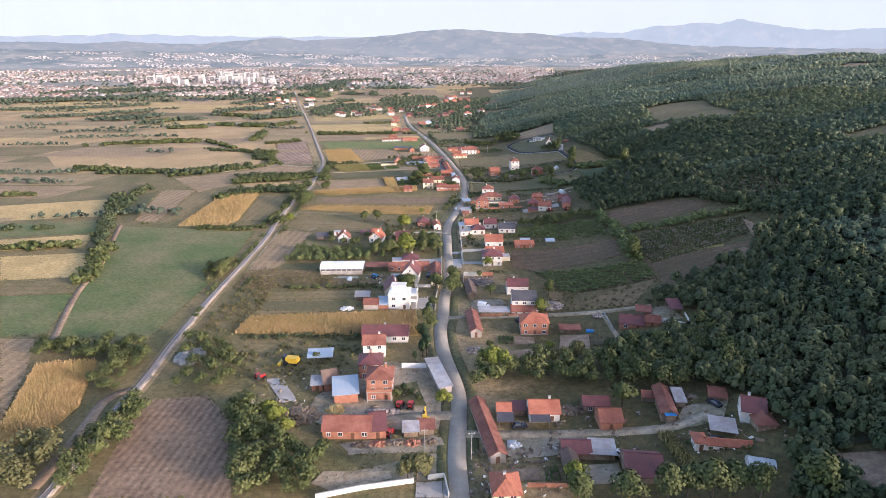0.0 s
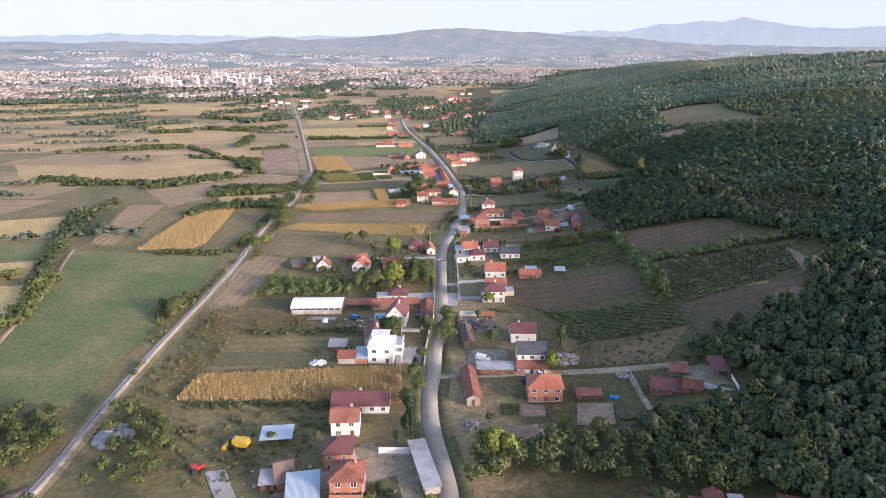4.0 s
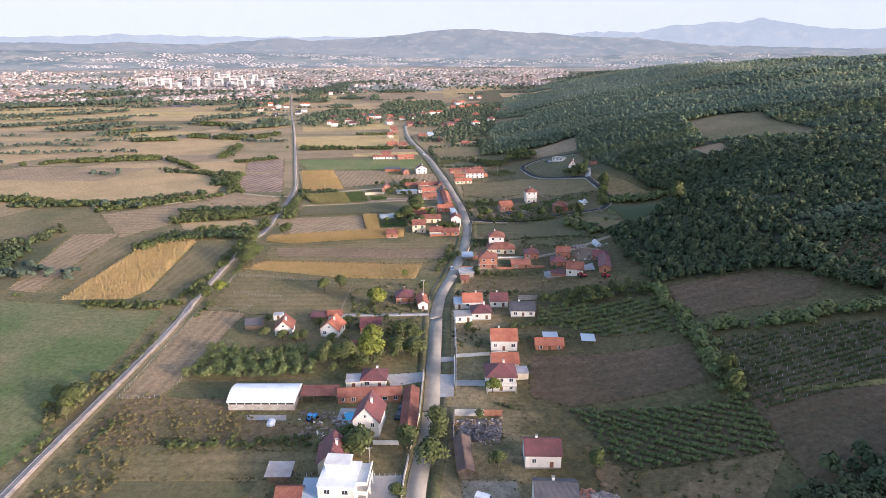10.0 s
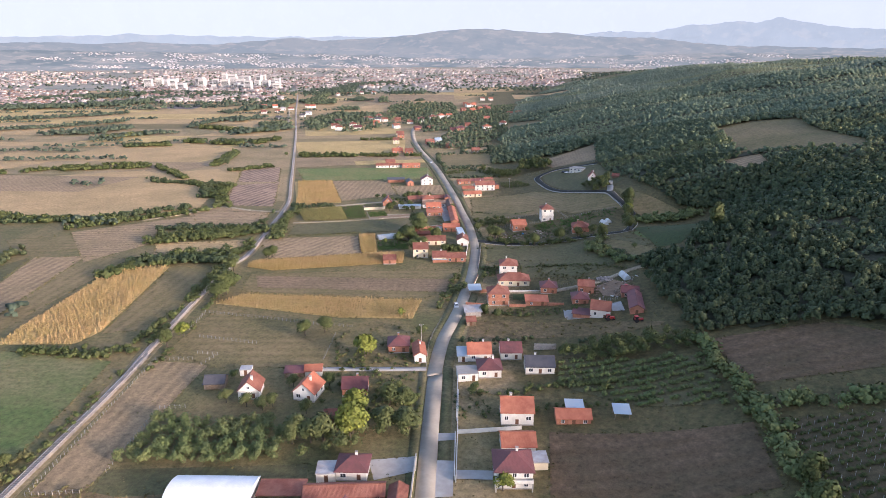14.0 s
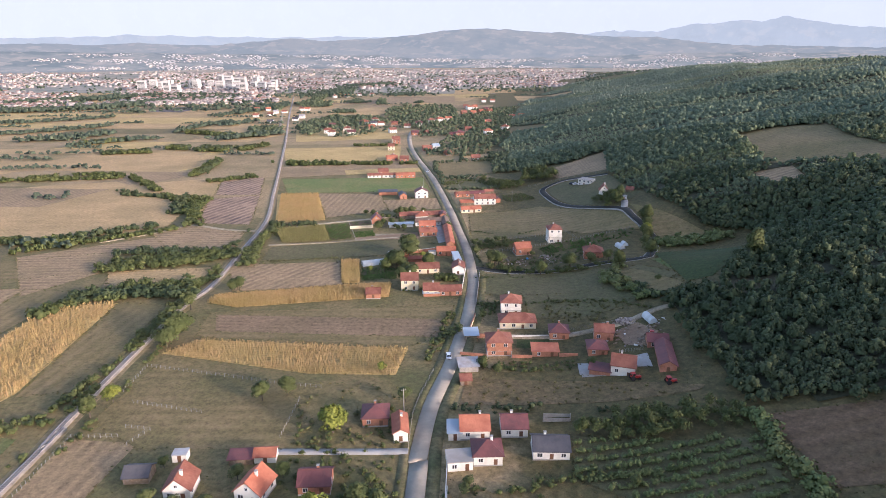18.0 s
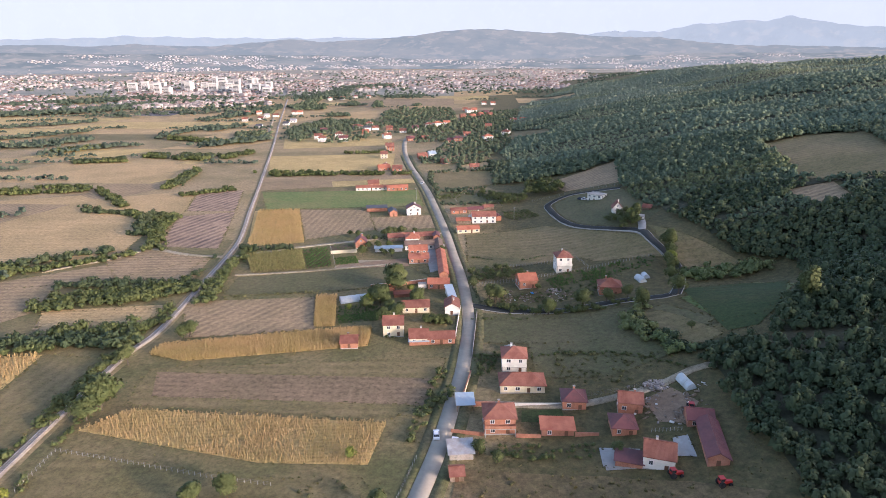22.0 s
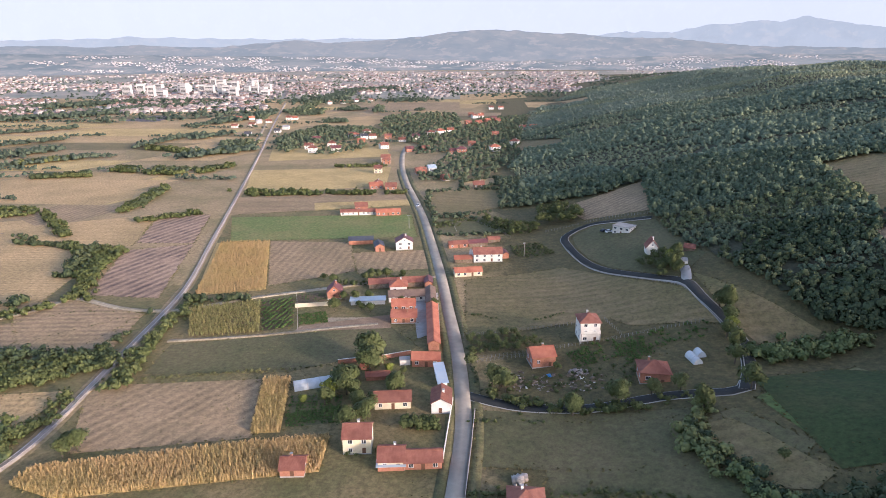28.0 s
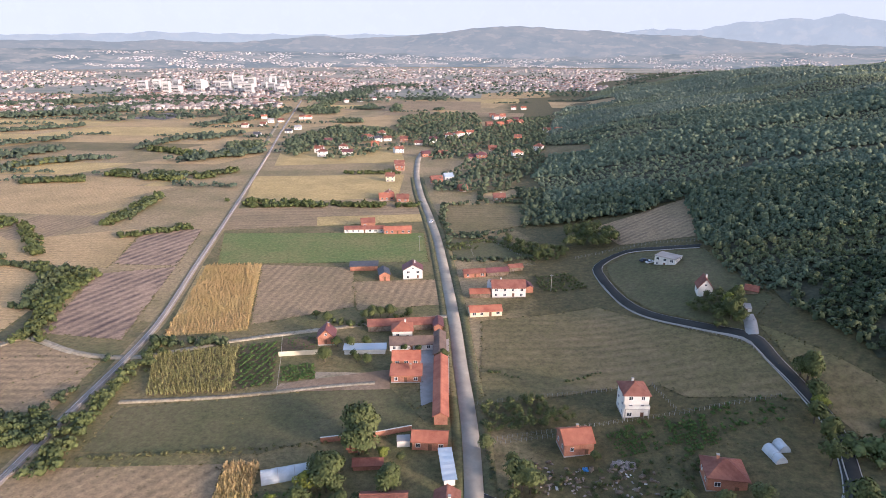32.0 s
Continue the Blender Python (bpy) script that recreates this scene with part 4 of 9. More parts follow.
def heap(at, rx, ry, tall, material, label, name="rubble_heap", seed=1, n=160, size=0.45):
    """A pile of broken lumps."""
    rng = np.random.default_rng(seed)
    v, f = [], []
    for _ in range(n):
        r = math.sqrt(rng.random())
        a = rng.uniform(0, 6.283)
        z = tall * (1 - r) * rng.uniform(0.5, 1)
        c = np.array([math.cos(a) * r * rx, math.sin(a) * r * ry, z])
        d = rng.normal(size=(8, 3)) * 0.12 + np.array([(i & 1, i >> 1 & 1, i >> 2) for i in range(8)]) - 0.5
        k = len(v)
        v += list(c + d * size * rng.uniform(0.6, 2.0))
        f += [(k + q[0], k + q[1], k + q[2], k + q[3]) for q in ((0, 2, 3, 1), (4, 5, 7, 6), (0, 1, 5, 4), (2, 6, 7, 3), (0, 4, 6, 2), (1, 3, 7, 5))]
    ob = new(name, bulk(name, v, f, material))
    ob.location = (at[0], at[1], ground_at(*at) + 0.05)
    return tagged(ob, label, "heap", kind="stuff")

# ---- the land ----
def axis(fine0, fine1, step, lo, hi):
    k = list(np.arange(fine0, fine1 + 0.1, step))
    g, p = step, fine1
    while p < hi:
        g *= 1.18
        p = min(hi, p + g)
        k.append(p)
    g, p = step, fine0
    while p > lo:
        g *= 1.18
        p = max(lo, p - g)
        k.insert(0, p)
    return np.array(k)


gx, gy = axis(0, 330, 5, -4200, 4200), axis(100, 800, 5, -500, 4900)
mx, my = np.meshgrid(gx, gy)
nx, ny = len(gx), len(gy)
ii = (np.arange(ny - 1)[:, None] * nx + np.arange(nx - 1)[None]).ravel()
ground = new("ground", bulk("ground", np.stack([mx.ravel(), my.ravel(), height(mx, my).ravel()], 1), np.stack([ii, ii + 1, ii + 1 + nx, ii + nx], 1), "ground"))
tagged(ground, "dry grassy plain with a wooded slope", "ground", kind="structure")


def ridge(name, radius, crest, material, label, seed, rough, run=160.0, folds=0.12):
    """A far range: a strip on a wide arc. crest: (bearing, degrees above the eye) along its top."""
    n, m = 520, 12
    deg = np.linspace(-52, 52, n)
    az = np.radians(deg)
    el = np.interp(deg, [c[0] for c in crest], [c[1] for c in crest])
    el = np.convolve(np.pad(el, 2, mode="edge"), np.array([1, 2, 3, 2, 1]) / 9, mode="valid")
    el += np.array([noise.fractal(Vector((a * 45, seed, 0)), 0.8, 2.0, 7) for a in az]) * rough
    top = 104 + radius * np.tan(np.radians(el))
    v, f = [], []
    for k in range(m):
        fr = k / (m - 1)
        for i in range(n):
            wob = noise.fractal(Vector((az[i] * 28, k * 0.7, seed)), 0.8, 2.0, 5) * folds * top[i] * (0 < fr < 1)
            r = radius - run * (1 - fr) + wob * 2
            v.append((math.sin(az[i]) * r, 100 + math.cos(az[i]) * r, -10 + (top[i] + 10) * fr + wob))
    for k in range(m - 1):
        f += [(k * n + i, k * n + i + 1, (k + 1) * n + i + 1, (k + 1) * n + i) for i in range(n - 1)]
    ob = new(name, bulk(name, v, f, material))
    tagged(ob, label, "mountain", kind="structure")
    return lambda a, fr: float(-10 + (np.interp(a, deg, top) + 10) * fr)


# aerial haze is painted into the emission colours of these ranges
FAR_HAZE = backdrop_material("far_haze", (0.2, 0.219, 0.221), (0.188, 0.207, 0.21), (0.222, 0.23, 0.222))
MID_HAZE = backdrop_material("mid_haze", (0.118, 0.131, 0.13), (0.148, 0.15, 0.14), (0.19, 0.178, 0.158))
NEAR_HAZE = backdrop_material("near_haze", (0.09, 0.104, 0.102), (0.15, 0.148, 0.134), (0.215, 0.19, 0.158))
ridge("backdrop_far_range", 4740, ((-52, 0.7), (-34, 0.73), (-27, 1.04), (-16.5, 0.85), (-9.5, 0.9), (9.2, 1.12), (12.7, 1.33), (15, 1.22), (17.6, 1.85), (19, 1.74), (21, 1.9), (22.3, 1.83), (24.1, 2.2), (26, 1.78), (28, 1.51), (30.2, 1.22), (33.2, 1.42), (52, 1.0)), FAR_HAZE, "hazy pale blue mountains on the horizon", 1.3, 0.12, 300)
ridge("backdrop_mountain", 4560, ((-52, 0.3), (-32.4, 0.39), (-29.9, 0.28), (-27.1, 0.45), (-21.9, 0.22), (-18.8, 0.5), (-15.1, 0.8), (-12.8, 0.59), (-8.5, 0.78), (-5.1, 1.02), (-2.7, 1.39), (0.3, 1.57), (2.7, 1.48), (5.1, 1.25), (8, 1.19), (9.9, 0.91), (15, 0.8), (17, 0.53), (20.4, 0.2), (28, 0.0), (52, -0.1)), MID_HAZE, "hazy mountain beyond the town", 4.1, 0.09, 700)
slope_at = ridge("backdrop_foothills", 4200, ((-52, -0.2), (-36, -0.15), (-27, -0.3), (-18, -0.42), (-8, -0.5), (4, -0.55), (14, -0.45), (22, -0.4), (52, -0.5)), NEAR_HAZE, "hazy foothills with pale fields behind the town", 7.7, 0.06, 600, 0.0)
# added glowing strip that covers the overbright sky low down
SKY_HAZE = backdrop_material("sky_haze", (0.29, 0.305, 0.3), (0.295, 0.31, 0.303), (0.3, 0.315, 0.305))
ridge("backdrop_sky_haze", 4840, ((-52, 9.0), (52, 9.0)), SKY_HAZE, "added glowing screen of pale hazy evening sky", 2.2, 0.0, 20, 0.0)


# ---- roads and railway ----
ROAD = [(2, -260), (4, 0), (6, 60), (2.9, 126.4), (2.4, 143.3), (3.2, 159.5), (3.2, 172.0), (1.1, 185.5), (-1.9, 201.8), (-3.1, 221.7), (-2.1, 231.9), (-1.9, 249.8), (-0.4, 266.1), (0.0, 285.7), (-0.6, 318.8), (-1.0, 351.4), (-1.4, 347.1), (-1.1, 355.7), (-0.5, 366.4), (0.8, 378.7), (3.1, 390.4), (5.8, 405.1), (8.5, 425.6), (10.9, 445.0), (12.3, 468.0), (12.8, 481.3), (12.3, 497.0), (10.2, 522.7), (7.8, 542.6), (3.4, 571.9), (-0.8, 602.5), (-5.5, 632.5), (-12.6, 674.6), (-21.1, 722.3), (-32.4, 775.3), (-45.3, 833.0), (-58.6, 907.1), (-67.9, 987.3), (-69.4, 1038.4)]
road = ribbon("road", ROAD, 4.9, "asphalt", 0.14, "worn pale grey asphalt village road", "road", 0.1)
def beside(line, off, y0, y1):
    c = [p for p in curve_points(line, 12.0) if y0 < p.y < y1]
    out = []
    for i, p in enumerate(c):
        d = (c[min(i + 1, len(c) - 1)] - c[max(i - 1, 0)]).normalized()
        out.append((p.x + d.y * off, p.y - d.x * off))
    return out


ribbon("grass_verge", beside(ROAD, 4.3, 60, 900), 3.4, "grass_verge", 0.06, "rough green grass verge beside the road", "verge", 0.08)
ribbon("grass_verge", beside(ROAD, -4.0, 60, 900), 2.8, "grass_verge", 0.06, "rough green grass verge beside the road", "verge", 0.08)
RAIL = [(-118, -260), (-103, 30), (-99, 80), (-97.1, 126.9), (-99.0, 163.9), (-98.7, 177.8), (-100.8, 204.7), (-102.1, 234.3), (-102.8, 254.1), (-103.0, 285.0), (-103.5, 329.1), (-105.0, 359.6), (-104.5, 347.7), (-106.6, 371.1), (-108.5, 404.0), (-110.0, 448.2), (-107.8, 469.4), (-109.1, 491.5), (-112.4, 526.0), (-116.4, 569.5), (-122.0, 601.5), (-137.7, 661.3), (-152.8, 720.9), (-185.7, 847.5), (-220.4, 978.9), (-287.8, 1226.0), (-399.0, 1648.8)]
rail_bed = ribbon("railway_bed", RAIL, 2.7, "ballast", 0.1, "grey stone ballast of a railway line", "railway", 0.35)
RAIL_LINE = curve_points(RAIL, 4.0)


def rail_line(side):
    v, f = [], []
    for i, p in enumerate(RAIL_LINE):
        d = (RAIL_LINE[min(i + 1, len(RAIL_LINE) - 1)] - RAIL_LINE[max(i - 1, 0)]).normalized()
        q = p + Vector((d.y, -d.x)) * side * 0.76
        w = Vector((d.y, -d.x)) * 0.06
        z = ground_at(p.x, p.y) + 0.52
        v += [(q.x - w.x, q.y - w.y, z), (q.x - w.x, q.y - w.y, z + 0.15), (q.x + w.x, q.y + w.y, z + 0.15), (q.x + w.x, q.y + w.y, z)]
        if i:
            b = 4 * (i - 1)
            f += [(b, b + 1, b + 5, b + 4), (b + 1, b + 2, b + 6, b + 5), (b + 2, b + 3, b + 7, b + 6)]
    return bulk("rail", v, f, "rail_steel")


part("rail", rail_line(-1), None, rail_bed, "worn shiny steel rail")
part("rail", rail_line(1), None, rail_bed, "worn shiny steel rail")
SLEEPERS = curve_points(RAIL, 0.7)
sv, sf = [], []
for i, p in enumerate(SLEEPERS[:-1]):
    d = (SLEEPERS[i + 1] - p).normalized()
    n2 = Vector((d.y, -d.x))
    z = ground_at(p.x, p.y) + 0.45
    k = len(sv)
    for a, b in ((-1.12, -0.12), (1.12, -0.12), (1.12, 0.12), (-1.12, 0.12)):
        q = p + n2 * a + d * b
        sv += [(q.x, q.y, z), (q.x, q.y, z + 0.1)]
    sf += [(k + 1, k + 3, k + 5, k + 7), (k, k + 2, k + 3, k + 1), (k + 4, k + 6, k + 7, k + 5), (k + 2, k + 4, k + 5, k + 3), (k + 6, k, k + 1, k + 7)]
sl = part("sleepers", bulk("sleepers", sv, sf, "sleeper"), None, rail_bed, "grey concrete sleepers across the track")
sl["kind"] = "stuff"

NEW_ROAD = [(12.7, 503.5), (21.3, 499.8), (29.4, 497.0), (42.2, 495.7), (53.2, 495.6), (72.3, 498.0), (91.2, 496.1), (95.5, 497.2), (99.0, 502.7)]
ribbon("road_kerb", NEW_ROAD, 4.7, "concrete", 0.06, "pale concrete kerb of a new lane", "kerb", 0.1)
ribbon("side_road", NEW_ROAD, 4.2, "new_asphalt", 0.1, "freshly laid black asphalt lane", "road", 0.1)
HILL_ROAD = [(95.9, 496.1), (102.8, 511.7), (107.2, 528.7), (105.7, 544.1), (103.2, 561.0), (101.9, 576.9), (92.0, 588.3), (75.2, 608.1), (68.0, 626.0), (63.9, 651.7), (64.5, 671.2), (79.8, 684.2), (96.9, 678.0), (115.2, 668.8)]
ribbon("road_kerb", HILL_ROAD, 4.4, "concrete", 0.21, "pale concrete kerb of a new lane", "kerb", 0.1)
ribbon("hill_road", HILL_ROAD, 4.0, "new_asphalt", 0.25, "freshly laid black asphalt lane on the slope", "road", 0.1)
ribbon("hill_spur", [(102.5, 577.7), (105.0, 587.2), (106.1, 597.2)], 4.0, "concrete", 0.27, "pale concrete drive", "road", 0.1)
ribbon("field_track", [(-3.6, 612.3), (-24.5, 605.2), (-48.7, 595.9), (-84.4, 580.6), (-107.7, 566.7), (-123.1, 564.0), (-139.3, 566.8), (-162.8, 575.4), (-169.9, 564.7), (-177.7, 555.9), (-201.3, 535.6)], 3.0, "gravel", 0.08, "pale gravel farm track", "track")
ribbon("lane_middle", [(-4.2, 353.3), (-20.2, 352.4), (-36.0, 351.7), (-48.8, 350.7)], 2.6, "concrete", 0.08, "narrow pale concrete lane", "track")
ribbon("lane_east", [(9.9, 425.5), (20.7, 425.5), (34.3, 424.7), (47.8, 424.6), (58.7, 427.1), (71.2, 429.8), (86.6, 436.3), (98.0, 431.9)], 3.0, "gravel", 0.2, "pale gravel lane to the farmyards", "track")
ribbon("lane_cross", [(-0.2, 230.4), (10.6, 231.3), (32.5, 232.5), (55.4, 231.1), (72.3, 228.6), (79.4, 226.7)], 3.0, "gravel", 0.15, "pale gravel lane", "track")
ribbon("lane_south", [(4.7, 151.1), (17.0, 151.3), (32.8, 151.1), (48.5, 150.9), (62.2, 150.4), (70.8, 153.0), (79.1, 154.6)], 3.4, "gravel", 0.14, "pale gravel lane between farm buildings", "track")
ribbon("yard_lane", [(1.7, 160.4), (-8.8, 160.0), (-17.0, 158.7), (-25.0, 156.9), (-33.9, 160.6), (-40.1, 166.7)], 4.5, "yard", 0.1, "dusty yard entrance", "track")
ribbon("bank_track", [(-146.5, 209.3), (-152.9, 225.3), (-164.9, 258.4), (-173.5, 292.6), (-193.5, 346.9), (-200.9, 367.5)], 2.6, "earth", 0.13, "bare earth track between fields", "track")
ribbon("rail_track", [(-100.1, 174.3), (-105.5, 169.2), (-103.4, 149.9), (-102.3, 135.1), (-102.4, 124.1)], 3.4, "earth", 0.1, "dusty earth track beside the railway", "track")
ribbon("pasture_track", [(-101.3, 536.1), (-68.0, 542.9), (-38.3, 552.0), (-19.5, 556.7)], 2.0, "gravel", 0.16, "worn dusty path over pasture", "track")
ribbon("garden_track", [(-61.8, 169.7), (-54.3, 156.0), (-46.9, 146.6), (-42.4, 144.1)], 2.6, "gravel", 0.12, "pale gravel track through bushes", "track")


# ---- fields ----
FIELDS = []
EDGES = []


def field(ring, material, rows=(1, 0.05), lift=0.05, label="", name="field"):
    FIELDS.append(name)
    if name == "field":
        EDGES.append(ring)
    return drape(name, ring, material, lift + (0.004 * (len(FIELDS) % 25) if name == "far_field" else 0.0012 * len(FIELDS) if len(FIELDS) < 80 else 0.1 + 0.004 * (len(FIELDS) % 11)), rows, label or FIELD_LABELS.get(material, "field"), "field")


FIELD_LABELS = {"green_field": "green field with bare dry patches", "stubble": "tan stubble field after harvest", "straw": "golden field of dry cut maize", "tilled": "pale brown tilled field", "plough": "freshly ploughed dark brown field", "dry_meadow": "dry olive brown meadow", "pasture": "grazed dull green pasture", "pitch": "green mown grass pitch", "red_stubble": "reddish brown weedy fallow field", "vine_soil": "dark soil of a planted plot", "ground": "dry grass field", "scrub": "rough weedy ground", "wet_plough": "tilled field with dark wet furrows", "earth": "bare brown earth", "yard": "dusty pale farmyard", "concrete": "pale concrete yard", "burnt": "burnt black patch of rubbish", "brown_tilled": "brown tilled strip of a field"}
ALONG = (0.05, 1)
mid_r = [(p.x + 3, p.y) for p in curve_points(RAIL, 40.0) if 90 < p.y < 800]
mid_s = [(p.x - 3, p.y) for p in curve_points(ROAD, 40.0) if 90 < p.y < 800]
field(mid_r + mid_s[::-1], "verge", ALONG, 0.02, "rough dry grass between railway and road", "verge")
field([(p[0] - 6, p[1]) for p in mid_r if p[1] < 620] + [(-420, 620), (-420, 90)], "verge", ALONG, 0.02, "rough dry grass beside the railway", "verge")
field([(-202.8, 364.9), (-114.9, 353.8), (-109.6, 289.2), (-111.9, 210.6), (-129.7, 211.4), (-147.1, 210.2), (-164.2, 255.0), (-172.9, 292.6)], "green_field", ALONG)
field([(-195.6, 251.4), (-165.5, 255.0), (-152.2, 215.0), (-167.7, 210.9)], "green_field", ALONG)
field([(-167.1, 210.0), (-154.0, 210.1), (-142.7, 188.6), (-129.3, 155.2)], "tilled", ALONG)
field([(-232.6, 305.1), (-192.3, 312.2), (-169.7, 276.4), (-208.9, 270.7)], "straw")
field([(-253.1, 334.9), (-206.7, 346.7), (-197.8, 321.9), (-239.0, 314.5)], "straw")
field([(-307.2, 413.5), (-242.3, 434.6), (-220.5, 387.5), (-280.3, 374.4)], "straw")
field([(-274.9, 366.6), (-214.7, 377.9), (-203.6, 350.3), (-256.9, 340.4)], "green_field")
field([(-206.4, 267.0), (-170.3, 272.6), (-165.5, 255.0), (-195.6, 251.4)], "dry_meadow")
field([(-94.3, 167.7), (-75.5, 171.2), (-64.3, 158.8), (-52.1, 124.6), (-86.8, 124.2)], "plough", ALONG)
field([(-140.3, 189.4), (-121.4, 192.9), (-111.6, 164.3), (-112.8, 144.6), (-122.0, 144.5), (-127.4, 152.4)], "straw", ALONG, 0.05, "standing ripe maize field")
corn([(-140.3, 189.4), (-121.4, 192.9), (-111.6, 164.3), (-112.8, 144.6), (-122.0, 144.5), (-127.4, 152.4)], ALONG, 0.8, 1.7, thin=0.1)
field([(-217.8, 462.9), (-192.5, 466.9), (-181.3, 372.4), (-196.8, 375.8)], "tilled", ALONG)
field([(-239.1, 427.1), (-219.5, 462.9), (-196.8, 375.8), (-200.9, 372.1)], "pasture", ALONG)
field([(-191.9, 465.7), (-166.9, 463.5), (-167.8, 443.8), (-172.2, 372.5), (-180.9, 373.8)], "dry_meadow", ALONG)
field([(-166.1, 444.9), (-140.3, 452.0), (-132.1, 376.7), (-136.1, 365.9), (-165.1, 364.2)], "straw", ALONG)
corn([(-166.1, 444.9), (-140.3, 452.0), (-132.1, 376.7), (-136.1, 365.9), (-165.1, 364.2)], (0.0, 1), 2.2, 1.7, thin=0.25, seed=8)
field([(-139.6, 452.0), (-118.2, 450.0), (-109.8, 380.7), (-130.9, 375.2)], "dry_meadow", ALONG)
field([(-421.0, 645.0), (-282.8, 704.4), (-187.1, 634.8), (-173.5, 558.9), (-332.6, 526.9)], "stubble")
field([(-255.2, 492.6), (-158.4, 529.0), (-127.2, 559.4), (-120.7, 508.9), (-163.9, 493.8), (-231.9, 466.4)], "dry_meadow")
field([(-165.8, 489.5), (-118.3, 494.3), (-116.7, 471.6), (-158.1, 471.1)], "tilled")
field([(-198.8, 719.7), (-165.1, 725.4), (-147.6, 660.3), (-180.9, 659.2)], "wet_plough", (0.35, 1))
field([(-180.4, 645.2), (-147.0, 658.6), (-126.2, 577.6), (-160.5, 580.1)], "wet_plough", (0.35, 1))
field([(-272.4, 688.9), (-200.6, 724.2), (-180.7, 653.8), (-205.1, 647.7), (-259.1, 665.7)], "stubble")
field([(-227.5, 509.5), (-154.2, 562.3), (-123.6, 561.2), (-132.2, 526.8), (-178.0, 515.9), (-169.7, 487.7), (-187.8, 456.6)], "tilled", (1, 0.1), 0.09)
field([(-167.0, 490.0), (-116.0, 499.1), (-116.8, 479.0), (-157.3, 473.9)], "stubble", (1, 0.1), 0.1)
field([(-187.0, 567.7), (-163.9, 574.1), (-123.6, 560.6), (-118.8, 529.7), (-152.0, 523.3)], "tilled", (1, 0.1), 0.1)
field([(-79.4, 229.7), (-13.3, 236.4), (-11.2, 214.3), (-80.7, 214.9)], "straw", (1, 0.02), 0.05, "standing ripe maize field")
corn([(-79.4, 229.7), (-13.3, 236.4), (-11.2, 214.3), (-80.7, 214.9)], (1, 0.0), 0.8, 1.7, seed=11)
field([(-81.7, 259.0), (-29.2, 261.4), (-37.5, 245.4), (-41.2, 238.0), (-78.8, 232.1)], "dry_meadow")
field([(-80.7, 257.9), (-30.0, 262.2), (-27.9, 252.0), (-42.7, 249.3), (-81.5, 248.2)], "dry_meadow")
field([(-81.0, 247.3), (-42.4, 248.3), (-43.7, 237.6), (-80.9, 237.1)], "pasture")
field([(-100.3, 354.5), (-79.8, 353.5), (-84.5, 286.0), (-97.4, 285.8)], "tilled", ALONG)
field([(-81.8, 281.1), (-66.1, 292.3), (-61.3, 277.9), (-33.6, 271.8), (-35.3, 264.2), (-84.4, 262.1)], "scrub")
field([(-83.3, 295.9), (-31.7, 300.7), (-30.3, 292.7), (-41.4, 291.1), (-82.4, 284.6)], "pasture")
field([(-89.4, 418.0), (-10.5, 414.3), (-12.8, 394.7), (-41.8, 394.2), (-99.0, 406.4)], "straw", (1, 0.1))
corn([(-89.4, 418.0), (-10.5, 414.3), (-12.8, 394.7), (-41.8, 394.2), (-99.0, 406.4)], (1, 0.05), 0.9, 1.2, thin=0.35, seed=12)
field([(-96.1, 443.3), (4.7, 455.7), (3.4, 434.8), (-8.7, 416.4), (-92.6, 420.5)], "dry_meadow", (1, 0.05))
field([(-86.8, 425.6), (1.1, 424.2), (2.5, 440.6), (-92.8, 441.1)], "brown_tilled", (1, 0.02), 0.06)
field([(-99.8, 460.2), (-49.5, 473.7), (-25.2, 479.3), (-24.3, 463.4), (-86.9, 449.1), (-101.8, 453.6)], "straw")
corn([(-99.8, 460.2), (-49.5, 473.7), (-25.2, 479.3), (-24.3, 463.4), (-86.9, 449.1), (-101.8, 453.6)], (1, 0.12), 0.8, 1.8, seed=13)
field([(-111.0, 502.3), (-55.8, 510.1), (-47.9, 482.1), (-47.5, 477.2), (-95.1, 466.9)], "tilled", (0.6, 1))
field([(-54.7, 509.5), (-45.9, 510.8), (-40.0, 480.2), (-48.3, 479.1)], "straw", ALONG)
corn([(-54.7, 509.5), (-45.9, 510.8), (-40.0, 480.2), (-48.3, 479.1)], (0.3, 1), 0.8, 1.8, seed=14)
field([(-42.7, 500.7), (-26.4, 501.8), (-23.6, 486.4), (-39.3, 482.7)], "pasture", (1, 0.1), 0.06)
bush_rows([(-42.7, 500.7), (-26.4, 501.8), (-23.6, 486.4), (-39.3, 482.7)], (1, 0.1), 1.6, 1.0, 0.6, "crop_leaf", "low green vegetable rows", "vegetable_rows")
field([(-98.7, 533.2), (-19.2, 554.8), (-6.3, 537.4), (-9.3, 529.1), (-33.5, 523.6), (-48.3, 515.2), (-97.6, 511.1)], "pasture")
field([(-106.8, 567.3), (-79.1, 576.2), (-69.0, 545.6), (-94.8, 540.2)], "dry_meadow", ALONG)
corn([(-106.8, 567.3), (-79.1, 576.2), (-69.0, 545.6), (-94.8, 540.2)], (0.2, 1), 1.5, 1.8, "corn_green", "half green maize in rows", 15, 0.2)
field([(-78.6, 576.8), (-66.3, 581.9), (-57.7, 552.2), (-68.3, 546.6)], "vine_soil", ALONG)
bush_rows([(-78.6, 576.8), (-66.3, 581.9), (-57.7, 552.2), (-68.3, 546.6)], (0.2, 1), 2.2, 1.2, 0.8, "crop_leaf", "low green vegetable rows", "vegetable_rows", 6)
field([(-134.5, 661.5), (-105.0, 666.5), (-81.7, 590.4), (-111.4, 582.0)], "straw", ALONG)
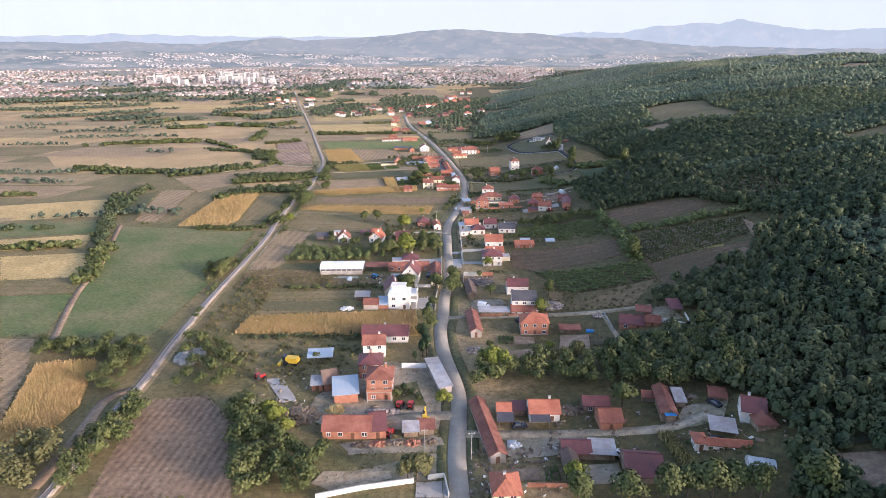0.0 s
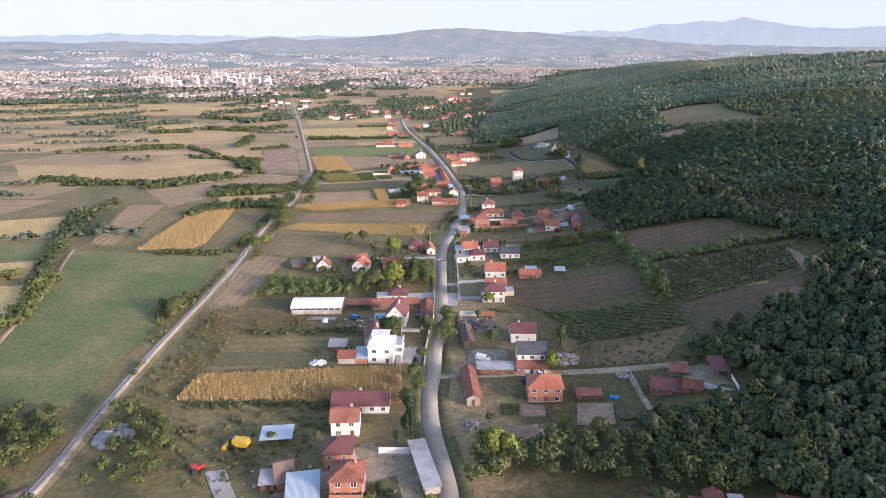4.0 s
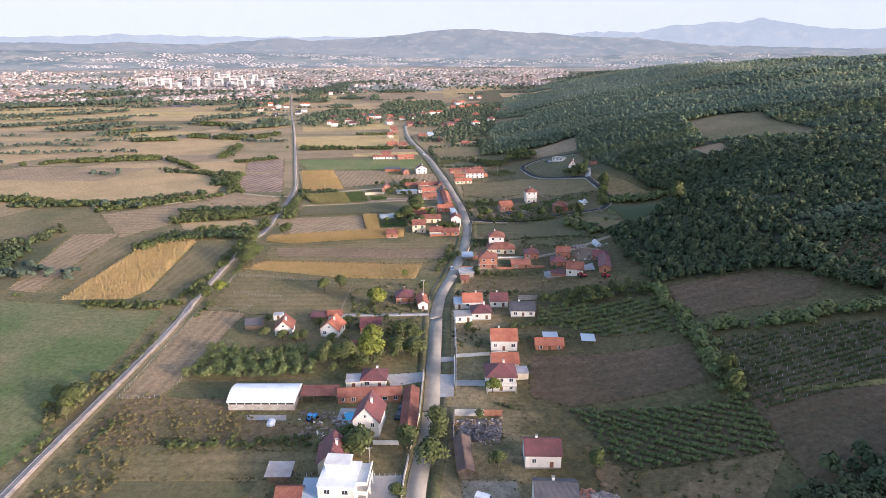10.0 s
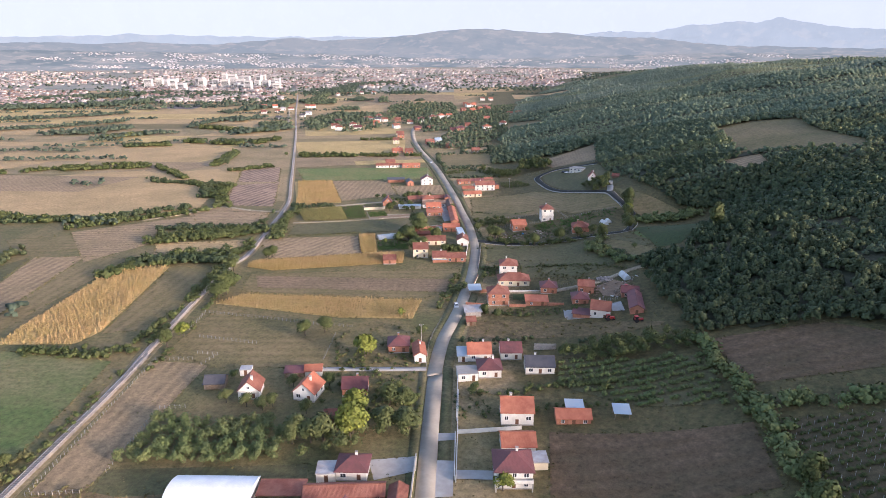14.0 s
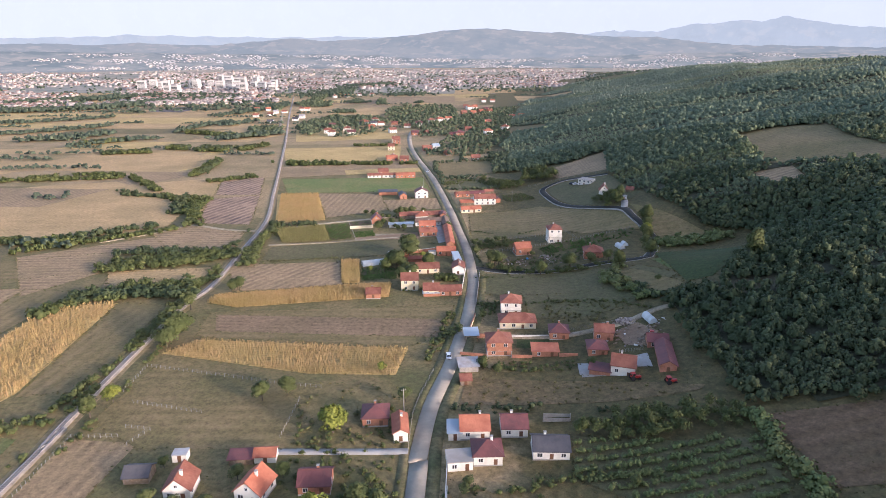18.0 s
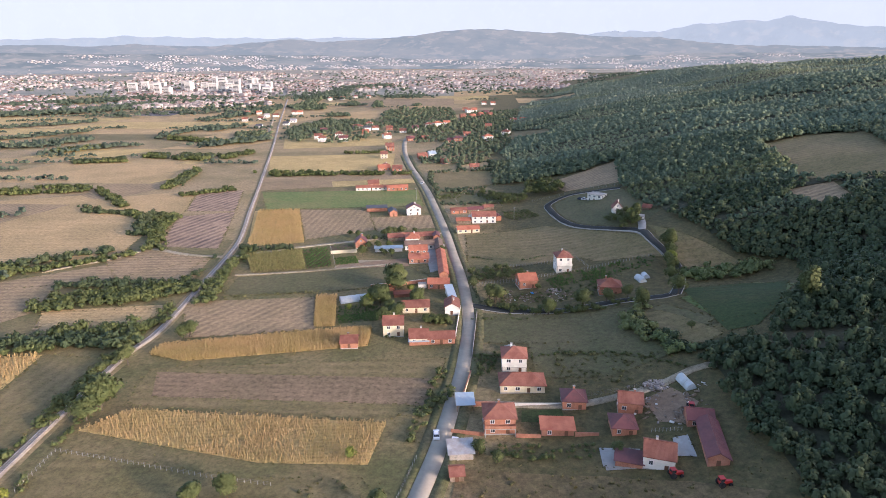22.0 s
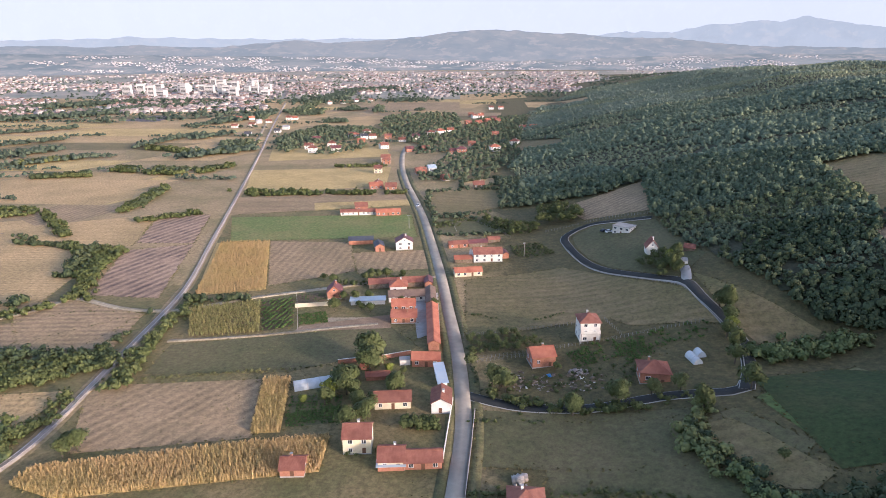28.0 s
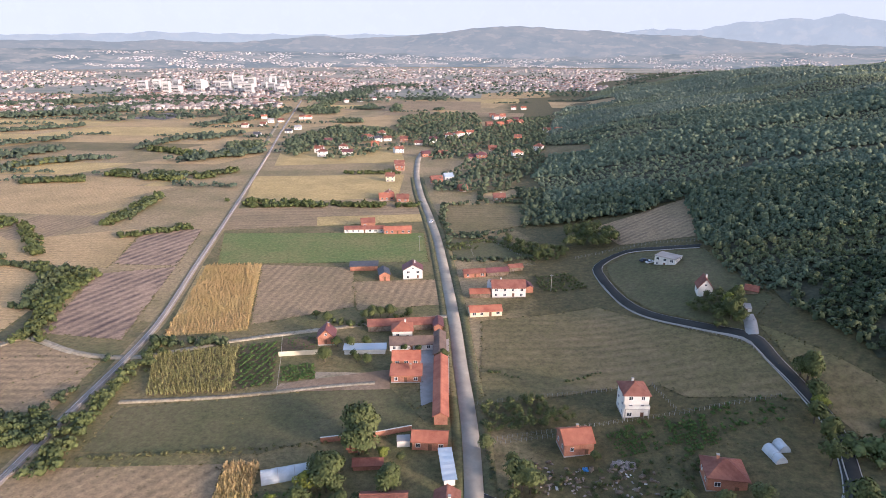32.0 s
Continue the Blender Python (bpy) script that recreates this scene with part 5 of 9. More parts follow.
corn([(-134.5, 661.5), (-105.0, 666.5), (-81.7, 590.4), (-111.4, 582.0)], (0.1, 1), 1.5, 1.5, thin=0.3, seed=16)
field([(-105.0, 666.5), (-57.3, 666.5), (-45.5, 617.9), (-82.3, 595.7)], "tilled", ALONG, 0.06)
field([(-53.2, 647.1), (-12.0, 654.5), (-7.3, 624.3), (-43.4, 614.2)], "tilled", ALONG, 0.07)
field([(-148.0, 718.4), (-30.1, 731.5), (-20.8, 679.5), (-127.9, 665.0)], "pitch")
field([(-169.2, 775.8), (-44.9, 802.1), (-32.2, 758.6), (-153.9, 723.7)], "tilled")
field([(-103.7, 760.8), (-35.3, 775.2), (-33.1, 757.0), (-97.8, 738.9)], "straw", (1, 0), 0.08)
field([(-194.8, 885.3), (-69.1, 906.5), (-61.0, 821.3), (-165.7, 789.0)], "straw")
field([(-222.3, 1030.1), (-96.1, 1045.5), (-78.3, 968.9), (-196.4, 935.6)], "straw")
field([(-96.6, 396.3), (-39.9, 387.3), (-24.4, 389.2), (-37.9, 352.9), (-78.5, 351.1), (-98.8, 362.8), (-97.7, 378.8)], "dry_meadow")
field([(33.4, 317.5), (86.8, 312.0), (83.1, 287.0), (42.2, 284.0), (30.6, 290.3)], "red_stubble")
field([(41.9, 282.0), (89.3, 274.1), (89.4, 252.3), (51.1, 253.3)], "vine_soil")
bush_rows([(41.9, 282.0), (89.3, 274.1), (89.4, 252.3), (51.1, 253.3)], (-0.75, 0.6), 2.7, 1.0, 1.1, "hedge_leaf", "young fruit trees in dark weedy rows", "orchard_rows", 21, 0.1)
field([(42.5, 265.3), (50.9, 252.3), (89.0, 251.4), (73.9, 231.9), (44.3, 236.4)], "scrub", (1, 0.1), 0.05, "dry weedy brown slope")
field([(92.7, 311.0), (145.9, 299.2), (135.6, 274.9), (90.9, 266.2)], "vine_soil", (1, 0.2))
bush_rows([(92.7, 311.0), (145.9, 299.2), (135.6, 274.9), (90.9, 266.2)], (1, 0.12), 2.6, 1.0, 0.85, "leaf", "thin young vines in rows on a slope", "vineyard_rows", 22, 0.2)
field([(90.9, 359.7), (125.9, 355.3), (143.2, 336.0), (133.1, 324.1), (94.4, 329.2)], "red_stubble")
field([(41.2, 361.4), (88.0, 351.0), (83.9, 322.1), (60.2, 328.4), (39.1, 343.2)], "pasture")
bush_rows([(41.2, 361.4), (88.0, 351.0), (83.9, 322.1), (60.2, 328.4), (39.1, 343.2)], (1, 0.1), 3.9, 1.25, 1.35, "hedge_leaf", "green fruit trees in rows", "orchard_rows", 23, 0.1)
field([(16.2, 490.8), (75.2, 486.3), (72.9, 465.7), (82.1, 447.9), (58.5, 439.9), (36.0, 442.3), (34.8, 467.6), (16.3, 469.5)], "pasture")
field([(9.7, 608.7), (57.0, 622.0), (76.2, 600.5), (100.2, 571.2), (106.3, 541.4), (74.0, 547.7), (67.9, 556.6), (49.3, 556.4), (11.8, 545.1)], "dry_meadow")
field([(96.5, 491.1), (134.6, 510.5), (140.5, 491.0), (114.6, 460.9), (100.7, 466.8)], "green_field")
field([(81.0, 483.8), (89.1, 487.0), (100.6, 466.4), (95.1, 460.0), (75.7, 464.7)], "pasture")
field([(100, 583), (94, 591), (78, 609), (71, 627), (67, 652), (68, 668), (80, 680), (96, 674.5), (112, 666), (114, 633), (118, 602), (106, 588)], "pasture", (1, 0.4), 0.1, "olive meadow inside the bend of a lane")
field([(106.5, 585.0), (116.3, 564.7), (135.1, 532.9), (131.3, 528.2), (113.0, 525.7), (109.8, 534.8), (107.6, 549.6)], "dry_meadow")
field([(70.3, 736.2), (129.2, 756.2), (113.7, 686.1), (78.5, 696.0)], "tilled", (1, 0.6))
field([(16.4, 495.0), (78.9, 490.1), (71.8, 472.1), (74.6, 464.9), (16.2, 467.8)], "pasture")
field([(209, 704), (246, 714), (275, 692), (264, 640), (265, 572), (250, 557), (230, 578), (203, 593), (192, 611), (203, 641)], "dry_meadow")
# farmyards
field([(-41.1, 171.6), (-20.2, 194.0), (-6.4, 190.1), (1.2, 161.0), (-0.4, 153.8), (-30.8, 152.1), (-41.9, 159.0)], "yard", ALONG, 0.03)
field([(-59.7, 181.2), (-54.4, 182.0), (-46.7, 168.9), (-50.5, 166.6)], "concrete", ALONG, 0.12)
field([(-29.9, 146.8), (-2.0, 151.0), (-1.1, 143.3), (-26.0, 141.8)], "yard", ALONG, 0.03)
field([(-33.0, 131.4), (-1.9, 143.3), (-0.3, 131.8), (-26.9, 128.9)], "yard", ALONG, 0.03)
field([(-7.8, 125.1), (-7.8, 130.6), (-0.3, 131.3), (0.4, 125.1)], "concrete", ALONG, 0.09)
field([(13.6, 147.1), (36.9, 148.0), (37.4, 142.9), (16.0, 139.7)], "yard", ALONG, 0.03)
field([(62.2, 150.4), (68.3, 159.1), (80.8, 158.9), (75.5, 149.5), (66.4, 149.2)], "yard", ALONG, 0.03)
field([(34.3, 131.5), (44.3, 137.6), (43.7, 129.9), (33.2, 129.5)], "yard", ALONG, 0.03)
field([(-15.2, 239.1), (-16.9, 250.9), (-5.8, 251.5), (-6.6, 239.2)], "concrete", ALONG, 0.09)
field([(-16.1, 303.0), (-3.3, 305.2), (-3.0, 299.0), (-13.4, 294.9)], "concrete", ALONG, 0.09)
field([(8.6, 277.1), (21.0, 277.1), (20.4, 267.7), (8.6, 266.8)], "burnt", ALONG, 0.09)
field([(9.3, 249.9), (23.0, 249.9), (24.1, 237.2), (16.1, 234.1), (9.9, 236.1)], "yard", ALONG, 0.03)
field([(74.4, 225.7), (84.7, 224.6), (86.4, 211.7), (76.9, 212.7)], "yard", ALONG, 0.03)
field([(48.8, 402.7), (59.2, 400.8), (56.9, 393.7), (48.4, 394.8)], "concrete", ALONG, 0.09)
field([(65.6, 423.9), (74.7, 427.9), (79.7, 418.0), (73.6, 409.2), (67.0, 411.7)], "earth", ALONG, 0.03)
field([(68.3, 403.6), (72.3, 404.0), (71.8, 394.6), (67.1, 396.1)], "concrete", ALONG, 0.09)
field([(-12.7, 580.8), (-2.2, 591.2), (1.5, 550.7), (-6.7, 543.2)], "concrete", ALONG, 0.09)

# weedy fallow plots under the wood
field([(90.2, 273.0), (95.3, 273.3), (126.2, 267.7), (137.4, 267.2), (125.5, 247.0), (115.2, 247.1), (110.3, 236.4), (88.1, 234.1), (89.0, 246.2)], "red_stubble", (1, 0.2), 0.1)
field([(118.6, 257.9), (128.7, 262.1), (131.6, 256.6), (126.6, 248.9), (116.6, 249.9)], "plough", (1, 0.2), 0.13, "bare tan patch of soil")
field([(143.8, 298.2), (145.6, 275.1), (137.1, 270.5), (140.6, 285.1)], "plough", (1, 0.2), 0.13, "bare tan patch of soil")
field([(100.1, 275.8), (124.3, 270.6), (123.0, 268.2), (99.1, 273.3)], "yellow_grass", (1, 0.2), 0.14, "yellowed strip of dry grass")

field([(100.6, 502.8), (100.1, 473.1), (100.8, 454.8), (110.6, 454.4), (125.4, 469.6), (143.0, 502.8), (128.0, 510.1)], "clover", (1, 0.2), 0.1, "dark green clover field under the forest")
field([(80.4, 481.2), (86.1, 482.1), (91.8, 472.2), (99.3, 454.1), (92.9, 449.8), (85.1, 452.6), (76.5, 471.0)], "dry_meadow", (1, 0.2), 0.1, "dry tan meadow beside clover")


def stakes(ring, rows, gap, along, seed):
    """Pale posts of a young vineyard."""
    rng = np.random.default_rng(seed)
    r = Vector(rows).normalized()
    xs, ys = np.array([p[0] for p in ring]), np.array([p[1] for p in ring])
    cu, cv = xs * r.y - ys * r.x, xs * r.x + ys * r.y
    gu, gv = np.meshgrid(np.arange(cu.min(), cu.max(), gap), np.arange(cv.min(), cv.max(), along))
    x, y = (gu * r.y + gv * r.x).ravel(), (-gu * r.x + gv * r.y).ravel()
    k = inside(x, y, ring)
    post = np.array([(a * 0.035, b * 0.035, z) for z in (0, 1.5) for a, b in ((-1, -1), (1, -1), (1, 1), (-1, 1))])
    faces = np.array([(4, 5, 6, 7), (0, 1, 5, 4), (1, 2, 6, 5), (2, 3, 7, 6), (3, 0, 4, 7)])
    scatter("vineyard_stakes", "concrete", [(post, faces)], x[k], y[k], rng.uniform(0.85, 1.05, k.sum()), rng, "pale stakes standing in vineyard rows", "stakes")


stakes([(92.7, 311.0), (145.9, 299.2), (135.6, 274.9), (90.9, 266.2)], (1, 0.12), 2.8, 3.2, 71)

# ---- houses and sheds, from south to north ----
barn((-34.7, 148.6), (-21.4, 148.7), 8.5, 3.4, "gable_x", "tile_red", "brick", "long brick barn with a red tiled roof")
barn((-21.4, 148.7), (-17.1, 149.3), 11, 3.2, "gable_x", "tile_maroon", "brick", "low brick annex with a dark red roof")
house((-24.8, 168.5), (-17.2, 168.6), 9, 8.2, "hip", "tile_red", "brick", "three-storey unplastered brick house with red hip roof", balcony=True)
house((-29.0, 181.5), (-21.7, 182.0), 8.5, 6, "hip", "tile_maroon", "brick", "two-storey brick house with a dark red hip roof")
house((-29.7, 196.4), (-22.0, 196.9), 8, 5.6, "gable_x", "tile_red", "plaster_white", "white two-storey house with a red tiled roof")
house((-31.7, 208.3), (-14.8, 208.4), 9, 3.3, "gable_x", "tile_maroon", "plaster_white", "long white bungalow with a maroon roof and small gable")
barn((-34.6, 166.5), (-27.5, 167.8), 10, 3.6, "shed", "tin_blue", "brick", "brick hay shed under a pale blue tin roof", openings=False)
barn((-38.9, 173.6), (-34.6, 175.1), 10, 3.2, "gable_x", "tile_brown", "brick", "old shed with weathered brown tiles", openings=False)
barn((-43.0, 173.9), (-39.7, 174.3), 5, 2.6, "shed", "tin_grey", "brick", "small brick outhouse with a grey roof")
barn((-2.6, 172.7), (1.1, 173.7), 22, 2.8, "shed", "tin_grey", "block_grey", "long grey flat-roofed shed beside the road", rise=0.3, openings=False)
carport((-48.1, 191.7), (-39.9, 192.6), 5.5, 2.4, "tin_blue", "open pole shed with a pale tin roof")
barn((-12.2, 149.6), (-8.3, 149.9), 4.5, 2.2, "shed", "tin_grey", "wood", "low wooden store with a grey roof", openings=False)
barn((-8.0, 150.7), (-3.9, 151.0), 4.5, 2.3, "shed", "tile_red", "wood", "low wooden store with a red roof", openings=False)
barn((11.1, 138.1), (15.2, 138.8), (12.5, 165.0), 3.0, "gable_y", "tile_red", "block_grey", "very long farm building with a red tiled roof beside the road")
barn((14.3, 157.8), (18.3, 157.8), 7, 2.9, "gable_x", "tile_orange", "plaster_white", "white annex with a porch and orange roof")
house((23.6, 157.1), (32.3, 157.2), 8.5, 3.4, "gable_x", "tile_orange", "plaster_white", "white cottage with an orange tiled roof and porch")
barn((19.3, 160.1), (22.8, 160.3), 4.5, 2.4, "shed", "tile_maroon", "wood", "small hut with blue boards and a rusty roof", openings=False)
barn((40.0, 161.4), (47.5, 161.3), 6, 3.0, "gable_x", "tile_maroon", "wood", "old wooden barn with a rusty dark roof")
barn((42.9, 152.0), (49.0, 152.2), 8, 3.4, "gable_x", "tile_red", "brick", "brick barn with an old red tiled roof")
barn((60.1, 153.4), (64.0, 152.9), 17, 3.6, "gable_y", "tile_red", "wood", "long wooden barn with a red roof, part blue sheeted", openings=False)
barn((61.1, 152.6), (63.4, 152.5), 3.5, 3.2, "shed", "tarp_blue", "wood", "barn front under blue sheeting", openings=False)
barn((66.1, 159.2), (68.6, 159.0), 7, 2.4, "shed", "tin_grey", "wood", "low shed with a grey sheet roof", openings=False)
house((79.0, 147.3), (84.6, 145.5), 9, 4.2, "gable_x", "tile_maroon", "plaster_white", "white house with a dark red roof at the wood's edge")
barn((81.1, 142.1), (86.1, 142.0), 8, 2.8, "hip", "tile_red", "wood", "open barn with a red hip roof", openings=False)
carport((69.6, 143.5), (75.8, 141.8), 6, 2.6, "tin_grey", "grey sheet-roofed carport in a farmyard")
barn((64.2, 139.2), (67.0, 138.9), 5, 3.2, "hip", "tile_orange", "plaster_white", "small white gatehouse with an orange roof")
barn((66.9, 138.7), (77.8, 137.2), 3.2, 2.4, "gable_x", "tile_orange", "plaster_white", "low range with an orange tiled roof", openings=False)
barn((30.2, 139.3), (37.5, 139.3), 7, 2.8, "gable_x", "tile_maroon", "wood", "wooden barn with a rusty tiled roof", openings=False)
barn((37.5, 139.3), (43.6, 138.8), 6, 2.5, "shed", "tin_grey", "wood", "rusty sheet-roofed lean-to shed", openings=False)
barn((30.0, 130.4), (33.4, 130.5), 11, 3.0, "gable_y", "tile_brown", "wood", "narrow old barn with weathered tiles", openings=False)
barn((44.0, 129.3), (52.9, 128.5), 12, 3.0, "gable_x", "tile_maroon", "wood", "wide barn with a dark red roof", openings=False)
house((10.7, 120.2), (17.0, 120.4), 9, 5.6, "hip", "tile_orange", "plaster_cream", "house with an orange hip roof")
barn((75.4, 159.0), (79.6, 157.9), 5, 2.3, "shed", "tile_red", "wood", "low lean-to with a rusty roof", openings=False)
barn((58.0, 164.5), (61.5, 163.9), 4, 2.2, "gable_x", "tile_red", "wood", "small hut with a red roof", openings=False)

# middle south
barn((-35.1, 238.8), (-29.1, 238.9), 6, 2.8, "gable_x", "tile_red", "block_grey", "low outbuilding with a rusty red roof", openings=False)
barn((-28.9, 238.9), (-25.0, 239.0), 7.5, 2.6, "shed", "tin_blue", "brick", "lean-to garage with a pale blue roof", openings=False)
barn((-39.7, 247.8), (-34.1, 247.9), 5, 2.5, "shed", "tin_grey", "wood", "dark garden shelter with a grey roof", openings=False)
house((-27.4, 250.7), (-19.8, 251.6), 10, 4.2, "gable_y", "tile_maroon", "plaster_cream", "cream house with a steep maroon roof", rise=3.6)
house((-21.3, 268.3), (-14.0, 267.7), 11, 5.6, "gable_y", "tile_maroon", "plaster_white", "white house with a steep maroon gable roof", rise=4.2)
barn((-28.8, 285.0), (-9.6, 286.7), 5.5, 2.9, "gable_x", "tile_red", "brick", "long brick garage row with a rusty tiled roof")
barn((-7.8, 266.6), (-3.8, 266.7), (-8.8, 290.0), 3.0, "gable_y", "tile_red", "plaster_cream", "long building with a red tiled roof beside the road")
house((-22.9, 294.4), (-15.2, 294.5), 8, 3.4, "hip", "tile_maroon", "plaster_white", "white bungalow with a maroon hip roof")
barn((-27.8, 293.5), (-23.0, 294.0), 6, 2.8, "flat", "tin_grey", "plaster_white", "flat-roofed white garage beside a bungalow", over=0.15)
carport((-40.1, 285.2), (-29.1, 285.7), 5, 2.5, "tile_red", "open machine shelter with a rusty roof")
house((26.0, 235.3), (35.7, 235.1), 9.5, 6.4, "gable_x", "tile_dark", "plaster_white", "white two-storey house with a dark slate roof")
barn((25.6, 232.0), (35.3, 231.8), 4, 2.6, "shed", "tile_red", "plaster_white", "white lean-to with a rusty red roof", rise=2.6)
house((25.7, 255.0), (34.9, 255.0), 8.5, 4.6, "gable_x", "tile_maroon", "plaster_white", "white house with a maroon roof")
barn((8.5, 250.4), (12.1, 250.7), (7.6, 264.7), 2.8, "gable_y", "tile_brown", "wood", "long barn with a weathered brown roof", openings=False)
barn((12.7, 231.6), (24.4, 231.8), 5, 2.6, "shed", "tin_grey", "wood", "long low shed with a rusty grey roof", rise=0.6, openings=False)
house((27.4, 214.8), (37.6, 214.6), 9.0, 5.6, "hip", "tile_orange", "brick", "unplastered brick house with an orange hip roof")
barn((8.5, 212.9), (12.6, 213.2), (8.8, 231.3), 3.0, "gable_y", "tile_red", "block_grey", "long red-roofed barn beside the road")
barn((63.8, 213.5), (72.1, 211.3), 8, 3.0, "gable_x", "tile_maroon", "brick", "brick barn with a maroon roof")
barn((72.5, 211.7), (77.6, 210.2), 6, 2.5, "gable_x", "tile_red", "brick", "low brick annex with a red roof")
carport((82.6, 215.2), (87.2, 215.0), 7, 3.2, "tile_maroon", "open hay shelter with a dark red roof", 1.2)
barn((72.2, 221.7), (77.3, 220.4), 5, 2.4, "shed", "tile_red", "wood", "low lean-to with a red roof", openings=False)
barn((42.3, 215.3), (49.4, 214.8), 3.5, 2.0, "shed", "tile_red", "wood", "long low hut with a rusty roof", openings=False)
house((17.2, 293.0), (26.5, 293.3), 10, 5.8, "hip", "tile_maroon", "plaster_white", "white two-storey villa with a maroon hip roof", balcony=True)
barn((19.5, 306.7), (28.6, 307.2), 8, 3.2, "gable_x", "tile_orange", "plaster_white", "white annex with an orange roof")
barn((27.4, 300.5), (31.2, 300.8), 5.5, 2.6, "flat", "tin_grey", "plaster_cream", "flat-roofed cream garage beside a villa", over=0.2, openings=False)
house((19.9, 320.8), (29.2, 320.9), 10, 4.8, "gable_x", "tile_orange", "plaster_white", "white house with an orange roof and front gable")
barn((35.9, 321.2), (45.8, 321.3), 6, 2.6, "gable_x", "tile_orange", "brick", "low brick outbuilding with an orange roof")
carport((39.4, 326.4), (44.4, 326.4), 3.6, 2.4, "tin_blue", "open shed with a pale blue tin roof")
carport((52.6, 322.2), (57.0, 322.0), 4.2, 2.4, "tin_blue", "open pole shed with a pale blue tin roof")
house((29.3, 350.7), (38.9, 350.8), 8.5, 3.3, "gable_x", "tile_dark", "plaster_white", "white bungalow with a dark grey roof")
house((21.4, 360.6), (28.7, 361.0), 8.5, 3.4, "gable_x", "tile_maroon", "plaster_white", "white bungalow with a maroon roof")
house((9.9, 359.0), (18.0, 359.6), 9, 3.6, "gable_x", "tile_orange", "plaster_white", "white bungalow with an orange roof")
barn((6.5, 358.8), (10.1, 359.0), 6, 2.8, "shed", "tin_blue", "plaster_white", "white garage with a pale blue roof")
house((13.6, 347.7), (21.1, 348.3), 8.5, 3.6, "hip", "tile_maroon", "plaster_white", "white house with a maroon hip roof")
barn((6.9, 345.2), (13.4, 346.2), 6.5, 3.0, "flat", "concrete", "plaster_white", "flat-roofed white outbuilding at the verge", over=0.2)
house((-29.4, 334.5), (-21.6, 335.2), 8, 3.2, "gable_x", "tile_maroon", "brick", "brick cottage with a maroon roof")
barn((-31.3, 318.3), (-25.3, 319.2), 6, 2.6, "gable_x", "tile_red", "wood", "low shed with a red roof among trees", openings=False)
house((-44.2, 331.8), (-37.4, 330.5), 9, 3.4, "gable_y", "tile_orange", "plaster_white", "white cottage with a steep orange gable roof", rise=3)
house((-61.4, 331.0), (-55.0, 331.7), 8.5, 3.4, "gable_y", "tile_red", "plaster_white", "white cottage with a steep red gable roof", rise=3)
barn((-74.5, 336.5), (-68.3, 337.2), 6, 2.5, "gable_x", "tile_dark", "wood", "dark-roofed wooden garden hut", openings=False)
house((-18.6, 364.1), (-11.3, 364.9), 8.5, 3.4, "hip", "tile_maroon", "brick", "unplastered bungalow with a dark brown roof")
house((-8.6, 357.0), (-4.7, 357.6), 11, 3.4, "gable_y", "tile_orange", "plaster_white", "narrow white house with an orange roof at the roadside")
barn((-44.3, 346.3), (-38.8, 346.9), 4.5, 2.6, "gable_x", "tile_orange", "plaster_white", "small white hut with an orange roof")
barn((-50.7, 345.2), (-44.6, 345.9), 4, 2.2, "shed", "tile_maroon", "wood", "low dark shed beside a lane", openings=False)
barn((-66.2, 345.7), (-62.5, 346.2), 3.5, 2.4, "flat", "tin_grey", "plaster_white", "small white flat-roofed hut", over=0.1)

# middle north
house((18.1, 409.3), (26.8, 409.8), 9, 6, "hip", "tile_red", "brick", "two-storey brick house with a red hip roof", balcony=True)
barn((34.1, 409.0), (43.1, 408.9), 6, 2.6, "shed", "tile_orange", "brick", "low brick range with an orange roof", rise=1.2)
house((41.6, 422.0), (48.5, 421.7), 8, 3.6, "hip", "tile_maroon", "brick", "brick house with a dark red roof")
house((23.4, 431.9), (37.4, 432.2), 9, 3.4, "hip", "tile_red", "plaster_cream", "wide bungalow with a red hip roof", chimney=0)
house((24.4, 445.3), (32.5, 445.2), 9, 6.2, "hip", "tile_red", "plaster_white", "white two-storey house with a red hip roof", balcony=True)
house((57.9, 392.9), (65.2, 391.0), 9, 4.4, "gable_x", "tile_red", "plaster_white", "white house with a red roof in a farmyard")
barn((51.4, 394.7), (57.9, 392.9), 5, 2.4, "shed", "tile_maroon", "brick", "low brick lean-to with a dark roof", openings=False)
house((57.0, 417.9), (63.7, 416.9), 7, 4.6, "gable_x", "tile_red", "brick", "brick shell house with red roof under construction")
barn((53.3, 407.6), (59.8, 407.3), 8, 3.4, "hip", "tile_maroon", "brick", "brick house with a maroon hip roof")
barn((72.8, 390.5), (77.8, 389.7), (72.9, 407.6), 3.2, "gable_y", "tile_maroon", "brick", "long brick barn with a maroon roof")
barn((73.2, 407.4), (80.0, 406.5), 7, 3.0, "gable_x", "tile_maroon", "brick", "brick byre with a maroon roof")
barn((9.2, 388.7), (12.7, 389.1), 4.5, 2.4, "gable_x", "tile_red", "wood", "small hut with a red roof")
barn((8.7, 397.3), (15.0, 398.2), 6, 2.4, "shed", "tin_grey", "block_grey", "low grey-roofed outbuilding beside the road", openings=False)
carport((10.0, 420.5), (15.2, 421.0), 6, 2.6, "tin_blue", "carport with a pale blue roof")
wall_run([(33.6, 368.6), (41.6, 368.7), (41.9, 371.0), (34.0, 370.9)], 1.2, 0.15, "block_grey", "roofless grey block enclosure in grass")

